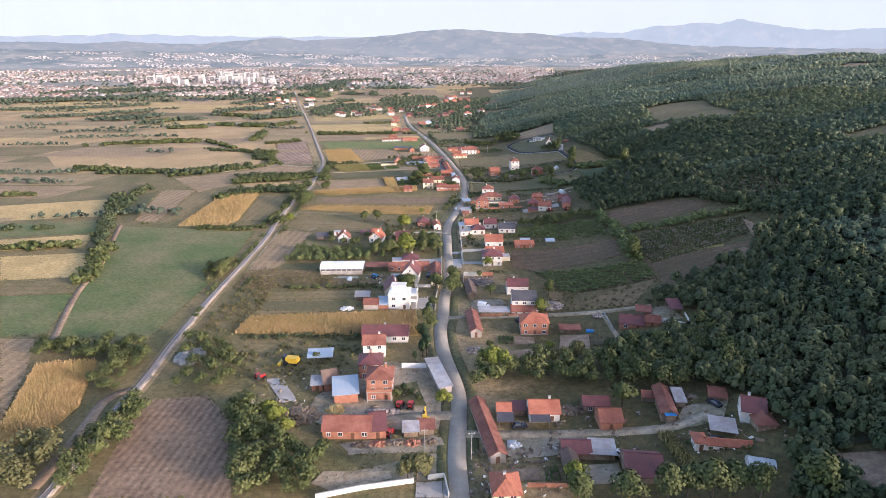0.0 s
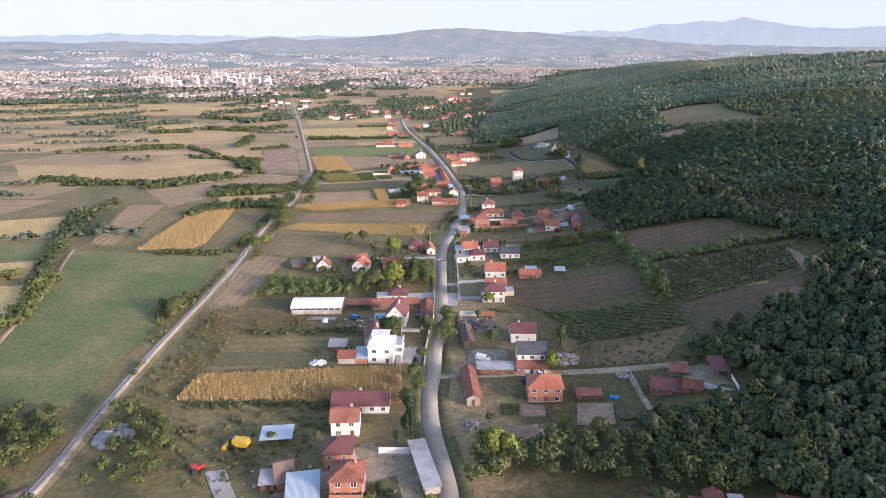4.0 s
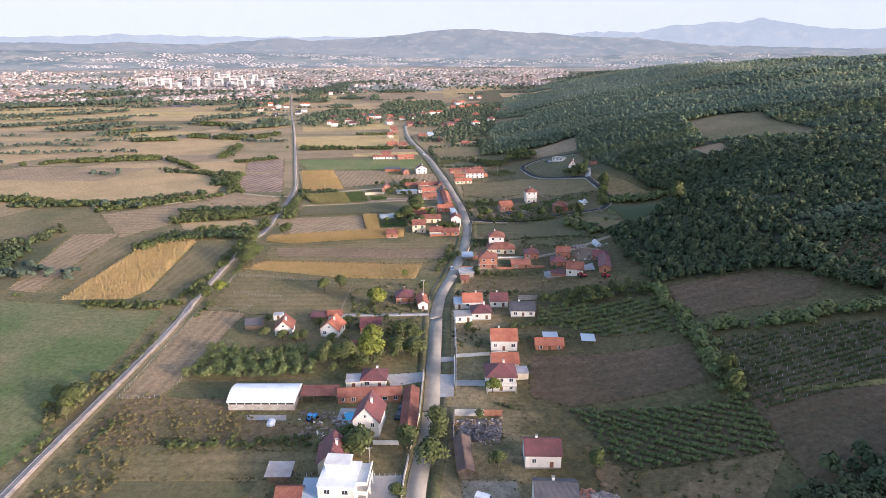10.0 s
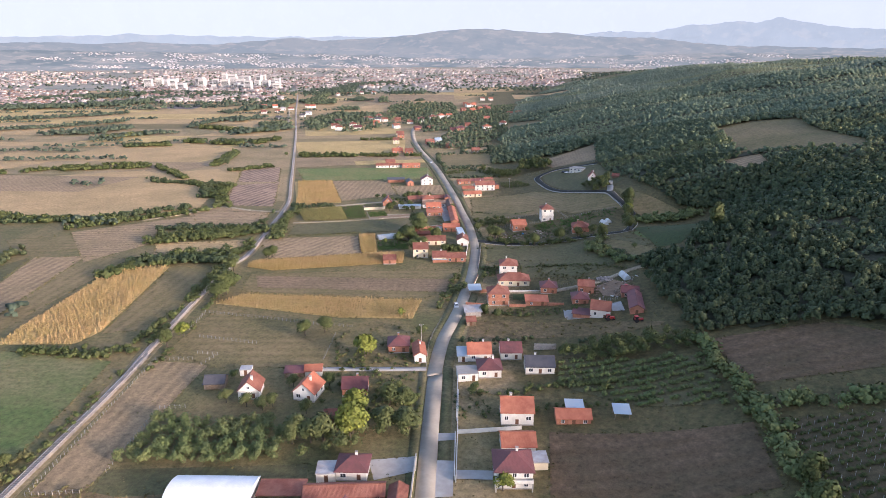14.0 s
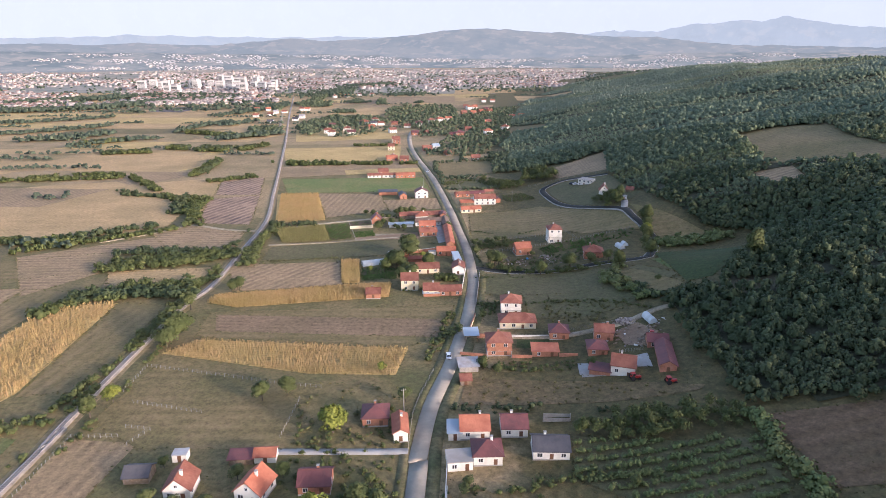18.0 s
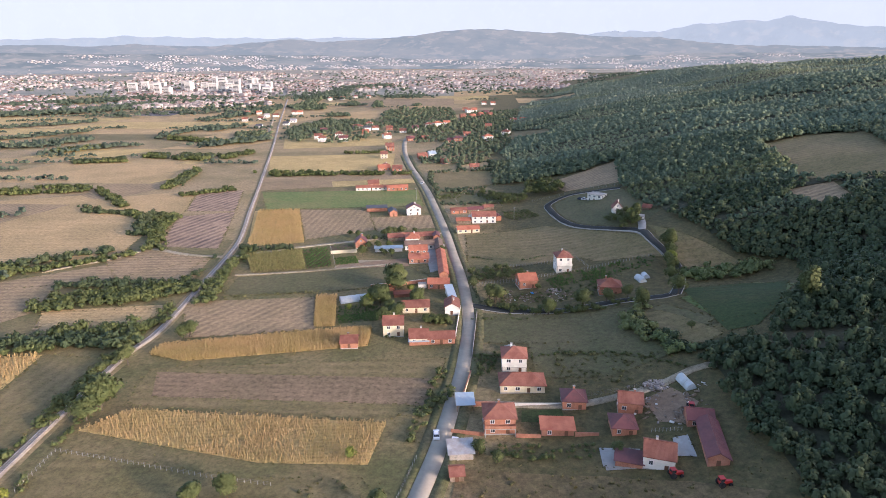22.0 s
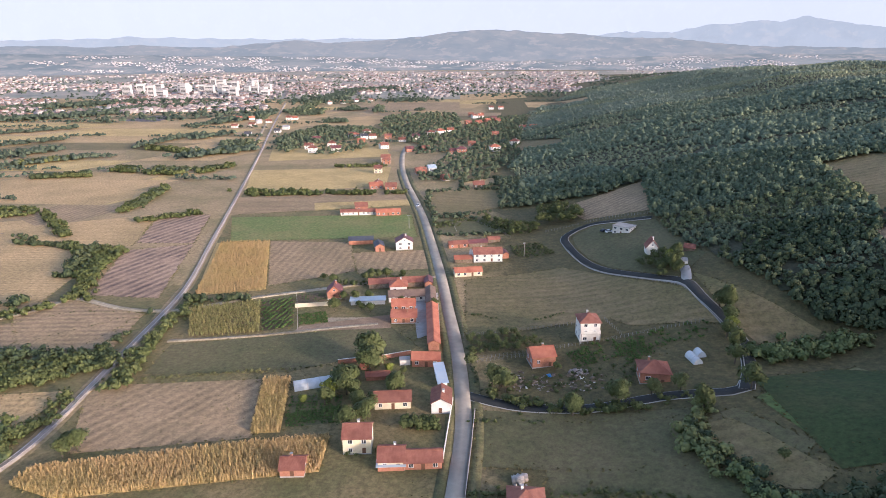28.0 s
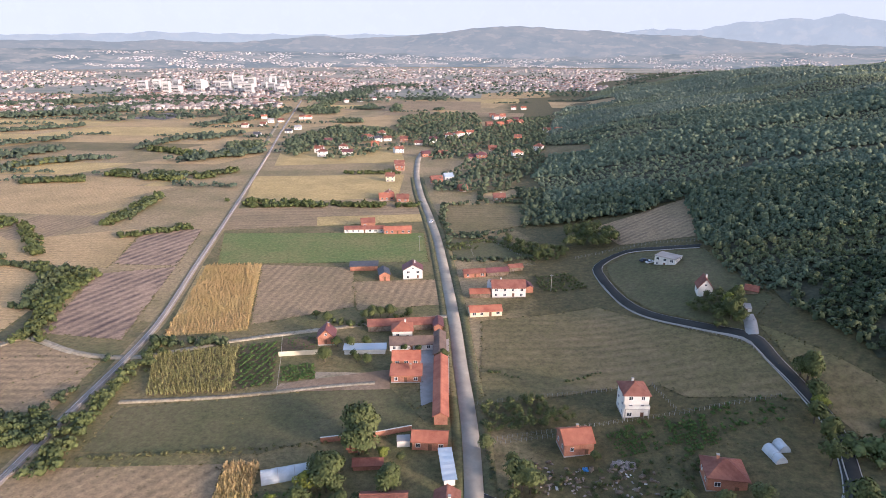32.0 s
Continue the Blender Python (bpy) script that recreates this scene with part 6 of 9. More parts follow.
# north
house((-19.5, 471.0), (-11.9, 471.7), 8.5, 5.6, "gable_x", "tile_red", "plaster_cream", "cream two-storey house with a red roof")
house((-33.7, 460.5), (-27.6, 461.1), 6.5, 2.8, "gable_x", "tile_red", "brick", "small brick hut with a red roof")
house((-8.9, 464.8), (-2.0, 465.4), 8, 3.2, "gable_x", "tile_red", "plaster_cream", "low house with a red roof beside fields")
barn((-8.9, 464.4), (-2.0, 465.1), 2.2, 1.9, "shed", "tin_blue", "brick", "narrow lean-to with a pale blue roof", rise=0.6, openings=False)
barn((-2.0, 465.4), (7.8, 466.5), 6.5, 2.8, "gable_x", "tile_red", "brick", "low brick range with a red roof")
barn((-14.7, 493.6), (-3.7, 495.0), 7, 3.2, "gable_x", "tile_red", "plaster_cream", "old house with a dark red roof among trees")
house((2.9, 492.3), (8.6, 492.5), 10, 4.0, "gable_y", "tile_red", "plaster_white", "small white house with a red gable roof at the roadside")
barn((4.1, 507.0), (6.8, 507.6), 12, 2.6, "shed", "tin_blue", "plaster_white", "narrow shed with a pale roof", openings=False)
barn((-6.3, 521.3), (3.4, 521.6), 6, 3.4, "gable_x", "tile_orange", "brick", "brick barn with an orange roof")
barn((-1.6, 533.9), (2.4, 534.3), (-5.5, 570.7), 3.4, "gable_y", "tile_orange", "brick", "very long farm range with an orange tiled roof beside the road", openings=False)
barn((-5.9, 572.7), (-2.0, 573.1), (-7.7, 590.6), 3.2, "gable_y", "tile_brown", "brick", "long old range with weathered tiles", openings=False)
house((-18.5, 556.5), (-8.6, 557.5), 7, 3.0, "shed", "tile_orange", "brick", "brick house with stepped orange roofs", rise=1.6)
house((-19.1, 563.3), (-9.7, 564.6), 7, 5.4, "gable_x", "tile_orange", "brick", "two-storey brick house with an orange roof")
barn((-22.9, 578.8), (-7.3, 581.3), 7, 3.0, "gable_x", "tile_brown", "plaster_white", "long white-walled byre with an old roof")
house((-23.4, 587.6), (-16.0, 588.8), 8, 4.4, "hip", "tile_orange", "plaster_white", "white house with an orange hip roof")
barn((-34.2, 594.0), (-8.5, 599.1), 6, 3.0, "gable_x", "tile_red", "wood", "row of old sheds with rusty tiled roofs", openings=False)
barn((-8.4, 594.5), (-5.1, 594.9), 9, 4.0, "gable_y", "tile_maroon", "brick", "tall narrow barn with a dark roof")
house((-50.4, 580.6), (-44.4, 581.7), 8, 3.6, "gable_y", "tile_maroon", "brick", "pinkish brick house with a maroon gable roof", rise=3)
house((-29.6, 652.6), (-20.6, 654.3), 9, 5.0, "gable_y", "tile_maroon", "plaster_white", "white house with a maroon roof")
barn((-57.8, 661.6), (-44.5, 663.8), 6, 2.8, "shed", "tile_dark", "brick", "long dark-roofed shed beside a field", openings=False)
barn((-40.5, 649.2), (-35.8, 650.5), 10, 3.6, "gable_y", "tile_dark", "brick", "narrow barn with a dark blue roof")
barn((-76.9, 726.1), (-53.6, 729.7), 5, 2.8, "gable_x", "tile_red", "plaster_white", "long low building with a red roof")
house((-69.0, 736.7), (-61.0, 738.8), 8, 4.0, "gable_x", "tile_red", "brick", "brick house with a red roof")
barn((-52.9, 726.2), (-37.1, 729.1), 6, 3.0, "gable_x", "tile_orange", "brick", "long low building with an orange roof")
house((-69.9, 815.9), (-63.8, 816.6), 8, 4.0, "gable_y", "tile_red", "plaster_white", "far white house with a red roof")
house((-79.8, 922.0), (-72.2, 922.8), 8, 5.0, "hip", "tile_red", "brick", "far brick house with a red roof")
house((53.9, 539.9), (61.1, 540.5), 9, 8.6, "hip", "tile_red", "plaster_white", "white three-storey house with a red hip roof", balcony=True)
house((35.3, 521.4), (43.3, 523.2), 8.5, 4.6, "gable_x", "tile_orange", "brick", "small unplastered house with an orange roof")
house((67.9, 506.9), (77.0, 506.2), 9.5, 4.6, "hip", "tile_red", "brick", "square brick house with a red hip roof")
barn((4.7, 611.8), (17.7, 614.7), 6, 2.8, "gable_x", "tile_orange", "plaster_cream", "low range with an orange roof")
house((13.2, 634.0), (28.0, 635.7), 9, 5.0, "gable_x", "tile_red", "plaster_white", "long white two-storey house with a red roof")
barn((3.5, 632.5), (12.5, 634.0), 5, 2.6, "gable_x", "tile_orange", "wood", "low shed with an orange roof", openings=False)
barn((-0.7, 657.8), (9.6, 660.4), 5, 2.6, "gable_x", "tile_red", "brick", "low brick shed with a red roof")
barn((10.2, 660.4), (20.5, 663.6), 5, 2.6, "gable_x", "tile_maroon", "wood", "row of rusty-roofed sheds", openings=False)
house((87.9, 659.5), (95.7, 653.6), 9, 5.0, "flat", "concrete", "plaster_white", "modern white flat-roofed house on the slope", chimney=0, over=0.2)
house((95.1, 615.4), (100.4, 614.8), 8, 4.6, "gable_y", "tile_red", "plaster_white", "white house with a steep red roof on the slope", rise=3.4)
barn((103.9, 595.0), (107.8, 594.1), 6, 2.6, "flat", "concrete", "plaster_white", "pale garage at the wood's edge", over=0.1)

# the white modern house: stacked flat slabs with a curved corner
wh = house((-24.8, 239.2), (-16.1, 238.9), 11, 6.6, "flat", "tin_white", "plaster_white", "modern white three-storey house with flat roofs and curved terrace", chimney=0, over=0.25)
part("upper_storey", boxes((-3.6, 2.2, 0.6, 4.4, 6.1, 8.4), (-3.9, 2.5, 0.3, 4.7, 8.4, 8.6)), "plaster_white", wh, "set-back white top storey")
part("terrace_slab", boxes((4.3, 7.2, -3.2, 5.0, 2.9, 3.15), (4.3, 7.2, -3.2, 5.0, 5.6, 5.85)), "plaster_white", wh, "white terrace slabs on the east side")
part("terrace_parapet", boxes((7.0, 7.2, -3.2, 5.0, 3.15, 4.0), (7.0, 7.2, -3.2, 5.0, 5.85, 6.6), (4.3, 7.0, -3.2, -3.0, 3.15, 4.0), (4.3, 7.0, -3.2, -3.0, 5.85, 6.6)), "plaster_white", wh)
for px_, py_ in ((7.0, -3.0), (7.0, 1.0), (7.0, 4.8)):
    part("terrace_post", boxes((px_ - 0.15, px_ + 0.15, py_ - 0.15, py_ + 0.15, -0.3, 2.9)), "plaster_white", wh)

# the white metal shed with a low curved roof
sa, sb = Vector((-61.3, 280.3)), Vector((-41.3, 280.9))
SW, SD = (sb - sa).length, 10.5
shed = new("warehouse")
sm = (sa + sb) / 2
shed.matrix_basis = pose(sm.x, sm.y + SD / 2, 0, 0, 0, math.degrees(math.atan2(sb.y - sa.y, sb.x - sa.x)))
tagged(shed, "long white metal shed with a low curved roof", "shed")
part("wall", boxes((-SW / 2, SW / 2, -SD / 2, SD / 2, -0.3, 2.0)), "block_grey", shed, "pale grey lower wall")
part("window_band", boxes((-SW / 2 + 0.1, SW / 2 - 0.1, -SD / 2 + 0.1, SD / 2 - 0.1, 2.0, 2.9)), "window_glass", shed, "dark band of windows")
for k in range(9):
    x = -SW / 2 + 0.1 + (SW - 0.2) * k / 8
    part("pillar", boxes((x - 0.12, x + 0.12, -SD / 2 - 0.02, -SD / 2 + 0.2, 2.0, 2.9)), "plaster_white", shed)
rb = bmesh.new()
prof = [(-SD / 2 - 0.4 + (SD + 0.8) * k / 12, 2.9 + 1.7 * math.sin(math.pi * k / 12) ** 0.8) for k in range(13)]
e0, e1 = [[rb.verts.new((s, y, z)) for y, z in prof] for s in (-SW / 2 - 0.3, SW / 2 + 0.3)]
for k in range(12):
    rb.faces.new((e0[k], e1[k], e1[k + 1], e0[k + 1]))
rb.faces.new(e0[::-1])
rb.faces.new(e1)
part("roof", rb, "tin_white", shed, "white metal barrel roof")

# ---- woods ----
def wood(ring, gap, size, protos, material, label, name="wood", seed=1, sink=0.3):
    """A small stand of trees of one kind."""
    rng = np.random.default_rng(seed)
    xs, ys = [p[0] for p in ring], [p[1] for p in ring]
    x, y = jitter_grid(rng, min(xs), max(xs), min(ys), max(ys), gap)
    k = inside(x, y, ring)
    return scatter(name, material, protos, x[k], y[k], size * rng.uniform(0.7, 1.3, k.sum()), rng, label, "wood", sink=sink)


def forest(ring, gap, size, label, seed, holes=(), name="wood"):
    """A wide forest of older and younger stands; finer trees where the way passes nearer."""
    rng = np.random.default_rng(seed)
    xs, ys = [p[0] for p in ring], [p[1] for p in ring]
    x, y = jitter_grid(rng, min(xs), max(xs), min(ys), max(ys), gap)
    k = inside(x, y, ring) & (x < 0.73 * y + 40)
    for h in holes:
        k &= ~inside(x, y, h)
    x, y = x[k], y[k]
    stand = np.array([noise.noise(Vector((a * 0.0055 + b * 0.004, b * 0.021, 5.5))) + 0.45 * noise.noise(Vector((a * 0.016, b * 0.05, 1.5))) for a, b in zip(x, y)])
    young = stand < -0.12
    # thinned bands bare the dark floor sheet as shadow lines between stands
    gap_in = (stand > -0.15) & (stand < -0.075)
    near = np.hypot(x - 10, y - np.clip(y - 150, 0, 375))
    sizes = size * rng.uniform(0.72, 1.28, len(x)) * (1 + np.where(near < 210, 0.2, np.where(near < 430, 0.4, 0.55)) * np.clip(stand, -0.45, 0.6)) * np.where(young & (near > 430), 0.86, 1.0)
    # bands further off take leaf colours with more haze painted in
    for lo, hi, protos, old, fresh in ((0, 210, TREE_NIGH, "forest_leaf", "forest_leaf"), (210, 285, TREE_HILL, "forest_leaf", "hazed_hill_leaf"), (285, 430, TREE_HILL, "hazed_hill_leaf", "young_leaf"), (430, 760, TREE_SLOPE, "hazed_slope_leaf", "hazed_far_young_leaf"), (760, 9000, TREE_LAST, "hazed_far_forest_leaf", "hazed_far_young_leaf")):
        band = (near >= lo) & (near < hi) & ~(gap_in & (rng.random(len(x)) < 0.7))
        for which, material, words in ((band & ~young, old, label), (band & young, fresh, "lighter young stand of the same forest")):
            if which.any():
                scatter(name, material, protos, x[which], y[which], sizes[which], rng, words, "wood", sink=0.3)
    step = 5.0
    ux, uy = np.meshgrid(np.arange(math.floor(min(xs) / step) * step, max(xs), step), np.arange(math.floor(min(ys) / step) * step, max(ys), step))
    ok = inside(ux, uy, ring) & (ux < 0.73 * uy + 40)
    for h in holes:
        ok &= ~inside(ux, uy, h)
    q = ok[:-1, :-1] & ok[1:, :-1] & ok[:-1, 1:] & ok[1:, 1:]
    cols = ux.shape[1]
    i0 = (np.arange(ux.shape[0] - 1)[:, None] * cols + np.arange(cols - 1)[None])[q]
    if len(i0):
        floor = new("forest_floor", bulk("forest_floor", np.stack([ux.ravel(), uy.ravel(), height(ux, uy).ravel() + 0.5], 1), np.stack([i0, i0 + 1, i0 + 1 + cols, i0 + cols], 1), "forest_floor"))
        tagged(floor, "leaf litter and undergrowth with tree shade in its dark colour", "undergrowth", kind="structure")

WOOD_NEAR = [(50.0, 190.0), (62.0, 199.0), (85.7, 202.6), (90.9, 213.8), (88.7, 226.8), (79.2, 234.5), (91.4, 240.7), (113.6, 246.0), (128.8, 252.0), (137.1, 267.9), (147.5, 278.4), (161.0, 283.1), (320, 330), (330, 60), (120, 60), (80, 110), (77.6, 117.9), (87.0, 141.2), (86.7, 158.0)]
PLOT = [(92.5, 128.5), (104, 125.5), (101, 114), (91.8, 113.8), (92.2, 119)]
field(PLOT, "earth", (1, 0.2), 0.3, "bare brown plot at the wood's edge")
forest(WOOD_NEAR, 3.9, 2.9, "dense dark green broadleaf wood on the slope", 31, (PLOT,))
EDGE = [(139.3, 346.3), (129.1, 354.5), (112.9, 356.8), (89.9, 365.3), (87.5, 376.1), (88.8, 391.1), (84.9, 408.4), (88.5, 430.1), (85.3, 441.6), (107.4, 446.6), (123.0, 463.2), (149.7, 497.1), (153.6, 523.4), (135.5, 537.8), (121.9, 580.1), (112.2, 633.4), (113.5, 683.6), (124.7, 755.9)]
CLEAR = [(211, 703), (246, 712), (273, 690), (262, 640), (263, 574), (250, 560), (231, 580), (204, 595), (194, 611), (205, 641)]
GLADE = [(154, 368), (180, 370), (188, 334), (170, 322), (147, 342)]
MEADOW = [(257, 407), (259, 421), (300, 428), (310, 400), (274, 394)]
CRUMB = [(504, 847), (526, 862), (540, 830), (506, 815)]
BARE = [(179, 590), (202, 589), (196, 557), (177, 565)]
STRIP = [(100, 1545), (205, 1490), (225, 1640), (101, 1668)]
FOOT = [(54, 1000), (97, 962), (102, 1018), (56, 1075)]
CROWN = [(690, 1730), (760, 1850), (820, 1800), (720, 1690)]
OPEN = (CLEAR, GLADE, MEADOW, CRUMB, BARE, STRIP, FOOT, CROWN)
for ring, kind, words in ((GLADE, "scrub", "weedy glade between tall trees"), (MEADOW, "pasture", "olive meadow within the forest"), (CRUMB, "tilled", "bare tan patch on the hilltop"), (BARE, "tilled", "bare tan soil beside a clearing"), (STRIP, "stubble", "tan strip field at the foot of the hill"), (FOOT, "dry_meadow", "dry meadow below the forest edge"), (CROWN, "stubble", "tan field on the far shoulder of the hill")):
    field(ring, kind, (1, 0.3), 0.1, words, "clearing")
HILL = EDGE + [(180, 780), (480, 780), (480, 330), (330, 250), (320, 332), (161, 285)]
forest(HILL, 3.2, 2.2, "dense dark green broadleaf forest on the hill", 32, OPEN)
forest([(124.7, 755.9), (96, 745), (78, 752), (44, 752), (47, 845), (40, 900), (58, 960), (62, 1080), (95, 1400), (420, 1400), (480, 780), (180, 780)], 4.0, 2.4, "broadleaf forest on the far slope", 33, OPEN)
forest([(480, 250), (480, 780), (420, 1400), (640, 1750), (760, 1500), (740, 900), (640, 300)], 4.9, 2.9, "far broadleaf forest over the ridge", 34, OPEN)
forest([(90, 1400), (420, 1400), (640, 1750), (700, 2000), (400, 2050), (250, 1950)], 5.6, 3.3, "far forest fading towards the town", 35, OPEN)
wood([(8.4, 174.8), (8.8, 187.0), (15.0, 193.0), (33.0, 194.0), (50.0, 190.0), (60.0, 197.0), (75.0, 199.0), (90.0, 200.0), (94.0, 174.6), (87.6, 160.1), (54.3, 173.5), (37.6, 178.3)], 4.3, 2.7, TREE_NEAR, "leaf", "tangled thicket of young broadleaf trees", "thicket", 36)
wood([(-65.6, 170.7), (-60.1, 164.3), (-51.0, 150.0), (-41.4, 142.9), (-32.9, 142.5), (-33.7, 124.8), (-51.8, 124.6), (-64.3, 158.8)], 3.5, 2.8, TREE_NEAR, "leaf", "dense green copse beside a ploughed field", "copse", 37)
wood([(-150.9, 204.6), (-113.2, 207.8), (-103.2, 197.2), (-105.5, 169.2), (-114.4, 174.2), (-115.0, 192.9), (-143.3, 192.6)], 3.4, 2.2, TREE_NEAR, "leaf", "thick row of young trees round a maize field", "copse", 38)
wood([(-99.0, 142.3), (-96.0, 167.7), (-87.7, 158.0), (-88.7, 144.4), (-92.9, 124.2), (-97.0, 124.1)], 3.3, 2.6, TREE_NEAR, "leaf", "dense green trees beside the railway", "copse", 39)
wood([(-114.7, 133.8), (-110.5, 149.9), (-104.4, 142.2), (-102.8, 122.5), (-106.8, 122.4)], 3.8, 3.0, TREE_NEAR, "leaf_olive", "olive green willow clump", "copse", 40)
wood([(-95.6, 208.5), (-86.3, 210.0), (-67.8, 189.5), (-69.6, 174.7), (-81.9, 173.8), (-86.1, 171.1)], 5.2, 2.3, TREE_NEAR, "leaf", "green trees behind the farmyard", "copse", 41)
wood([(-82.0, 317.5), (-44.4, 320.0), (-39.2, 300.2), (-82.6, 297.6)], 2.3, 1.55, TREE_NEAR, "hedge_leaf", "dense planted block of hazel trees", "hazel_block", 42)


MIXED = [(-41.3, 879.4), (-12.5, 872.0), (40, 905), (56, 960), (60, 1080), (92, 1400), (4.6, 1321.5), (-18.6, 1114.8), (9.2, 1034.9), (-20, 960)]
for k, (ring, kind) in enumerate((([(-24.5, 798.7), (32.8, 810.9), (36.4, 755.5), (-12.3, 728.7)], "dry_meadow"), ([(-15.3, 722.2), (20.6, 720.8), (36.4, 692.5), (-6.9, 684.2)], "pasture"), ([(-0.3, 838.0), (25.3, 857.2), (29.0, 830.4), (2.6, 814.8)], "stubble"), ([(-8, 905), (22, 925), (28, 950), (-6, 940)], "pasture"), ([(10, 1010), (50, 1030), (52, 1065), (12, 1050)], "stubble"), ([(0, 1120), (52, 1140), (56, 1185), (4, 1160)], "dry_meadow"))):
    field(ring, kind, (1, 0.2), 0.12)
    hedge(ring + ring[:1], 4, 3.4, "far_village_leaf", 2.2, gaps=0.12, seed=600 + k)
wood(MIXED, 7.2, 2.7, TREE_SLOPE, "far_village_leaf", "loose garden trees and bushes of the far village", "village_trees", 52)
wood([(29, 752), (44, 745), (49, 848), (30, 860)], 3.6, 2.2, TREE_SLOPE, "far_village_leaf", "young trees at the edge of the wood", "thicket", 64)
wood([(-36, 840), (-2, 842), (24, 862), (36, 905), (-12, 872), (-40, 878)], 5.5, 2.5, TREE_SLOPE, "far_village_leaf", "trees along the far bend of the road", "village_trees", 65)
for k, (ring, gap, size) in enumerate((
        ([(-204, 986), (-232, 1072), (-236, 1112), (-229, 1181), (-210, 1225), (-160, 1212), (-126, 1186), (-111, 1120), (-145, 1076), (-170, 1073), (-184, 1031), (-188, 984)], 6.5, 3.0),
        ([(-121, 1154), (-145, 1329), (-116, 1406), (-29, 1415), (-13, 1208), (-12, 1064), (-39, 1045), (-71, 1058), (-96, 1107)], 8.0, 3.1), ([(-62, 1010), (-58, 1051), (-10, 1064), (-4, 1012), (-34, 986), (-50, 975)], 6.5, 2.5),
        ([(-228, 1270), (-224, 1314), (-199, 1316), (-186, 1267)], 5.0, 3.0), ([(-340, 1450), (-328, 1515), (-270, 1457), (-253, 1384), (-306, 1379)], 6.0, 3.4), ([(-325, 1515), (-365, 1690), (-358, 1785), (-322, 1665), (-301, 1495)], 7.0, 3.6),
        ([(-178, 1427), (-193, 1551), (-175, 1552), (-160, 1438)], 6.0, 3.2), ([(-111, 1472), (-93, 1505), (-90, 1455)], 5.5, 3.0), ([(-241, 1470), (-239, 1570), (-214, 1526), (-212, 1463)], 6.0, 3.0), ([(-260, 974), (-298, 1061), (-276, 1072), (-250, 1065), (-242, 1011), (-244, 973)], 5.5, 3.0),
        ([(-352, 1349), (-348, 1392), (-326, 1312), (-334, 1296)], 5.5, 3.2))):
    wood(ring, gap, size, TREE_SLOPE, "far_village_leaf", "clump of dark trees between far village fields", "village_trees", seed=700 + k)
field([(-245, 1235), (-235, 1320), (-168, 1384), (-146, 1307), (-142, 1232), (-185, 1253)], "stubble", (1, 0.1), 0.1, "pale tan stubble beyond the village", "far_field")
field([(-270, 1457), (-204, 1650), (-34, 1666), (-27, 1491), (-171, 1457)], "tilled", (1, 0.1), 0.1, "pale tan open field near the town", "far_field")
ribbon("far_track", [(-250, 1060), (-262, 1092), (-299, 1223), (-312, 1269)], 4.0, "gravel", 0.16, "pale gravel track beside the railway", "track")
wood([(-165.1, 965.2), (-170.2, 1046.5), (-102.4, 1053.9), (-104.5, 1030.3), (-143.3, 967.5)], 9, 2.8, TREE_SLOPE, "far_village_leaf", "garden trees of the far village", "village_trees", seed=54)
wood([(136.2, 337.0), (150.0, 315.8), (147.5, 304.3), (148.6, 291.6), (154.1, 282.8), (215.3, 380.5), (165.0, 367.5), (139.4, 346.8)], 4.2, 2.1, TREE_MID, "forest_leaf", "young regrowth below the forest", "thicket", seed=57)


# ---- patchwork of far fields ----
def patchwork(x0, x1, y0, y1, seed, lift, tilt, keep=0.85):
    rng = np.random.default_rng(seed)
    kinds = ["stubble", "stubble", "stubble", "stubble", "tilled", "dry_meadow", "ground", "straw", "ground", "straw"]
    y = y0
    hx, hy = [], []
    while y < y1:
        dy = rng.uniform(26, 60) * (1 + (y - 500) / 1500)
        x = x0
        while x < x1:
            dx = rng.uniform(90, 260)
            if rng.random() < keep:
                sk = tilt * dy
                w = min(dx, x1 - x) - 1
                j = rng.uniform(-6, 6, 8)
                field([(x + j[0], y + 1 + j[1] * 0.3), (x + w + j[2], y + 1 + j[3] * 0.3), (x + w + sk + j[4], y + dy - 1 + j[5] * 0.3), (x + sk + j[6], y + dy - 1 + j[7] * 0.3)], kinds[rng.integers(0, len(kinds))], ((1, 0.04), (0.1, 1))[rng.integers(0, 2)], lift, name="far_field")
            if rng.random() < 0.5:
                n = int(dx / 2.6 * rng.uniform(0.2, 0.9))
                s = x + rng.uniform(0, dx * 0.4)
                u = np.arange(n) * 2.6
                hx += list(s + u + rng.normal(size=n) * 1.5)
                hy += list(y + u * 0.08 + 5 * np.sin(u / 30 + x) + rng.normal(size=n) * rng.uniform(1.2, 4.5))
            x += dx
        y += dy
    scatter("field_hedges", "hazed_distant_leaf", TREE_LAST, hx, hy, rng.uniform(1.4, 3.6, len(hx)), rng, "dark bushy hedges between far fields", "hedge", sink=0.3)


patchwork(-1700, -250, 640, 1750, 81, 0.01, 0.4, 0.97)
patchwork(-900, -290, 330, 640, 82, 0.012, 0.3, 0.9)
patchwork(-190, 40, 1010, 1800, 83, 0.014, 0.1)


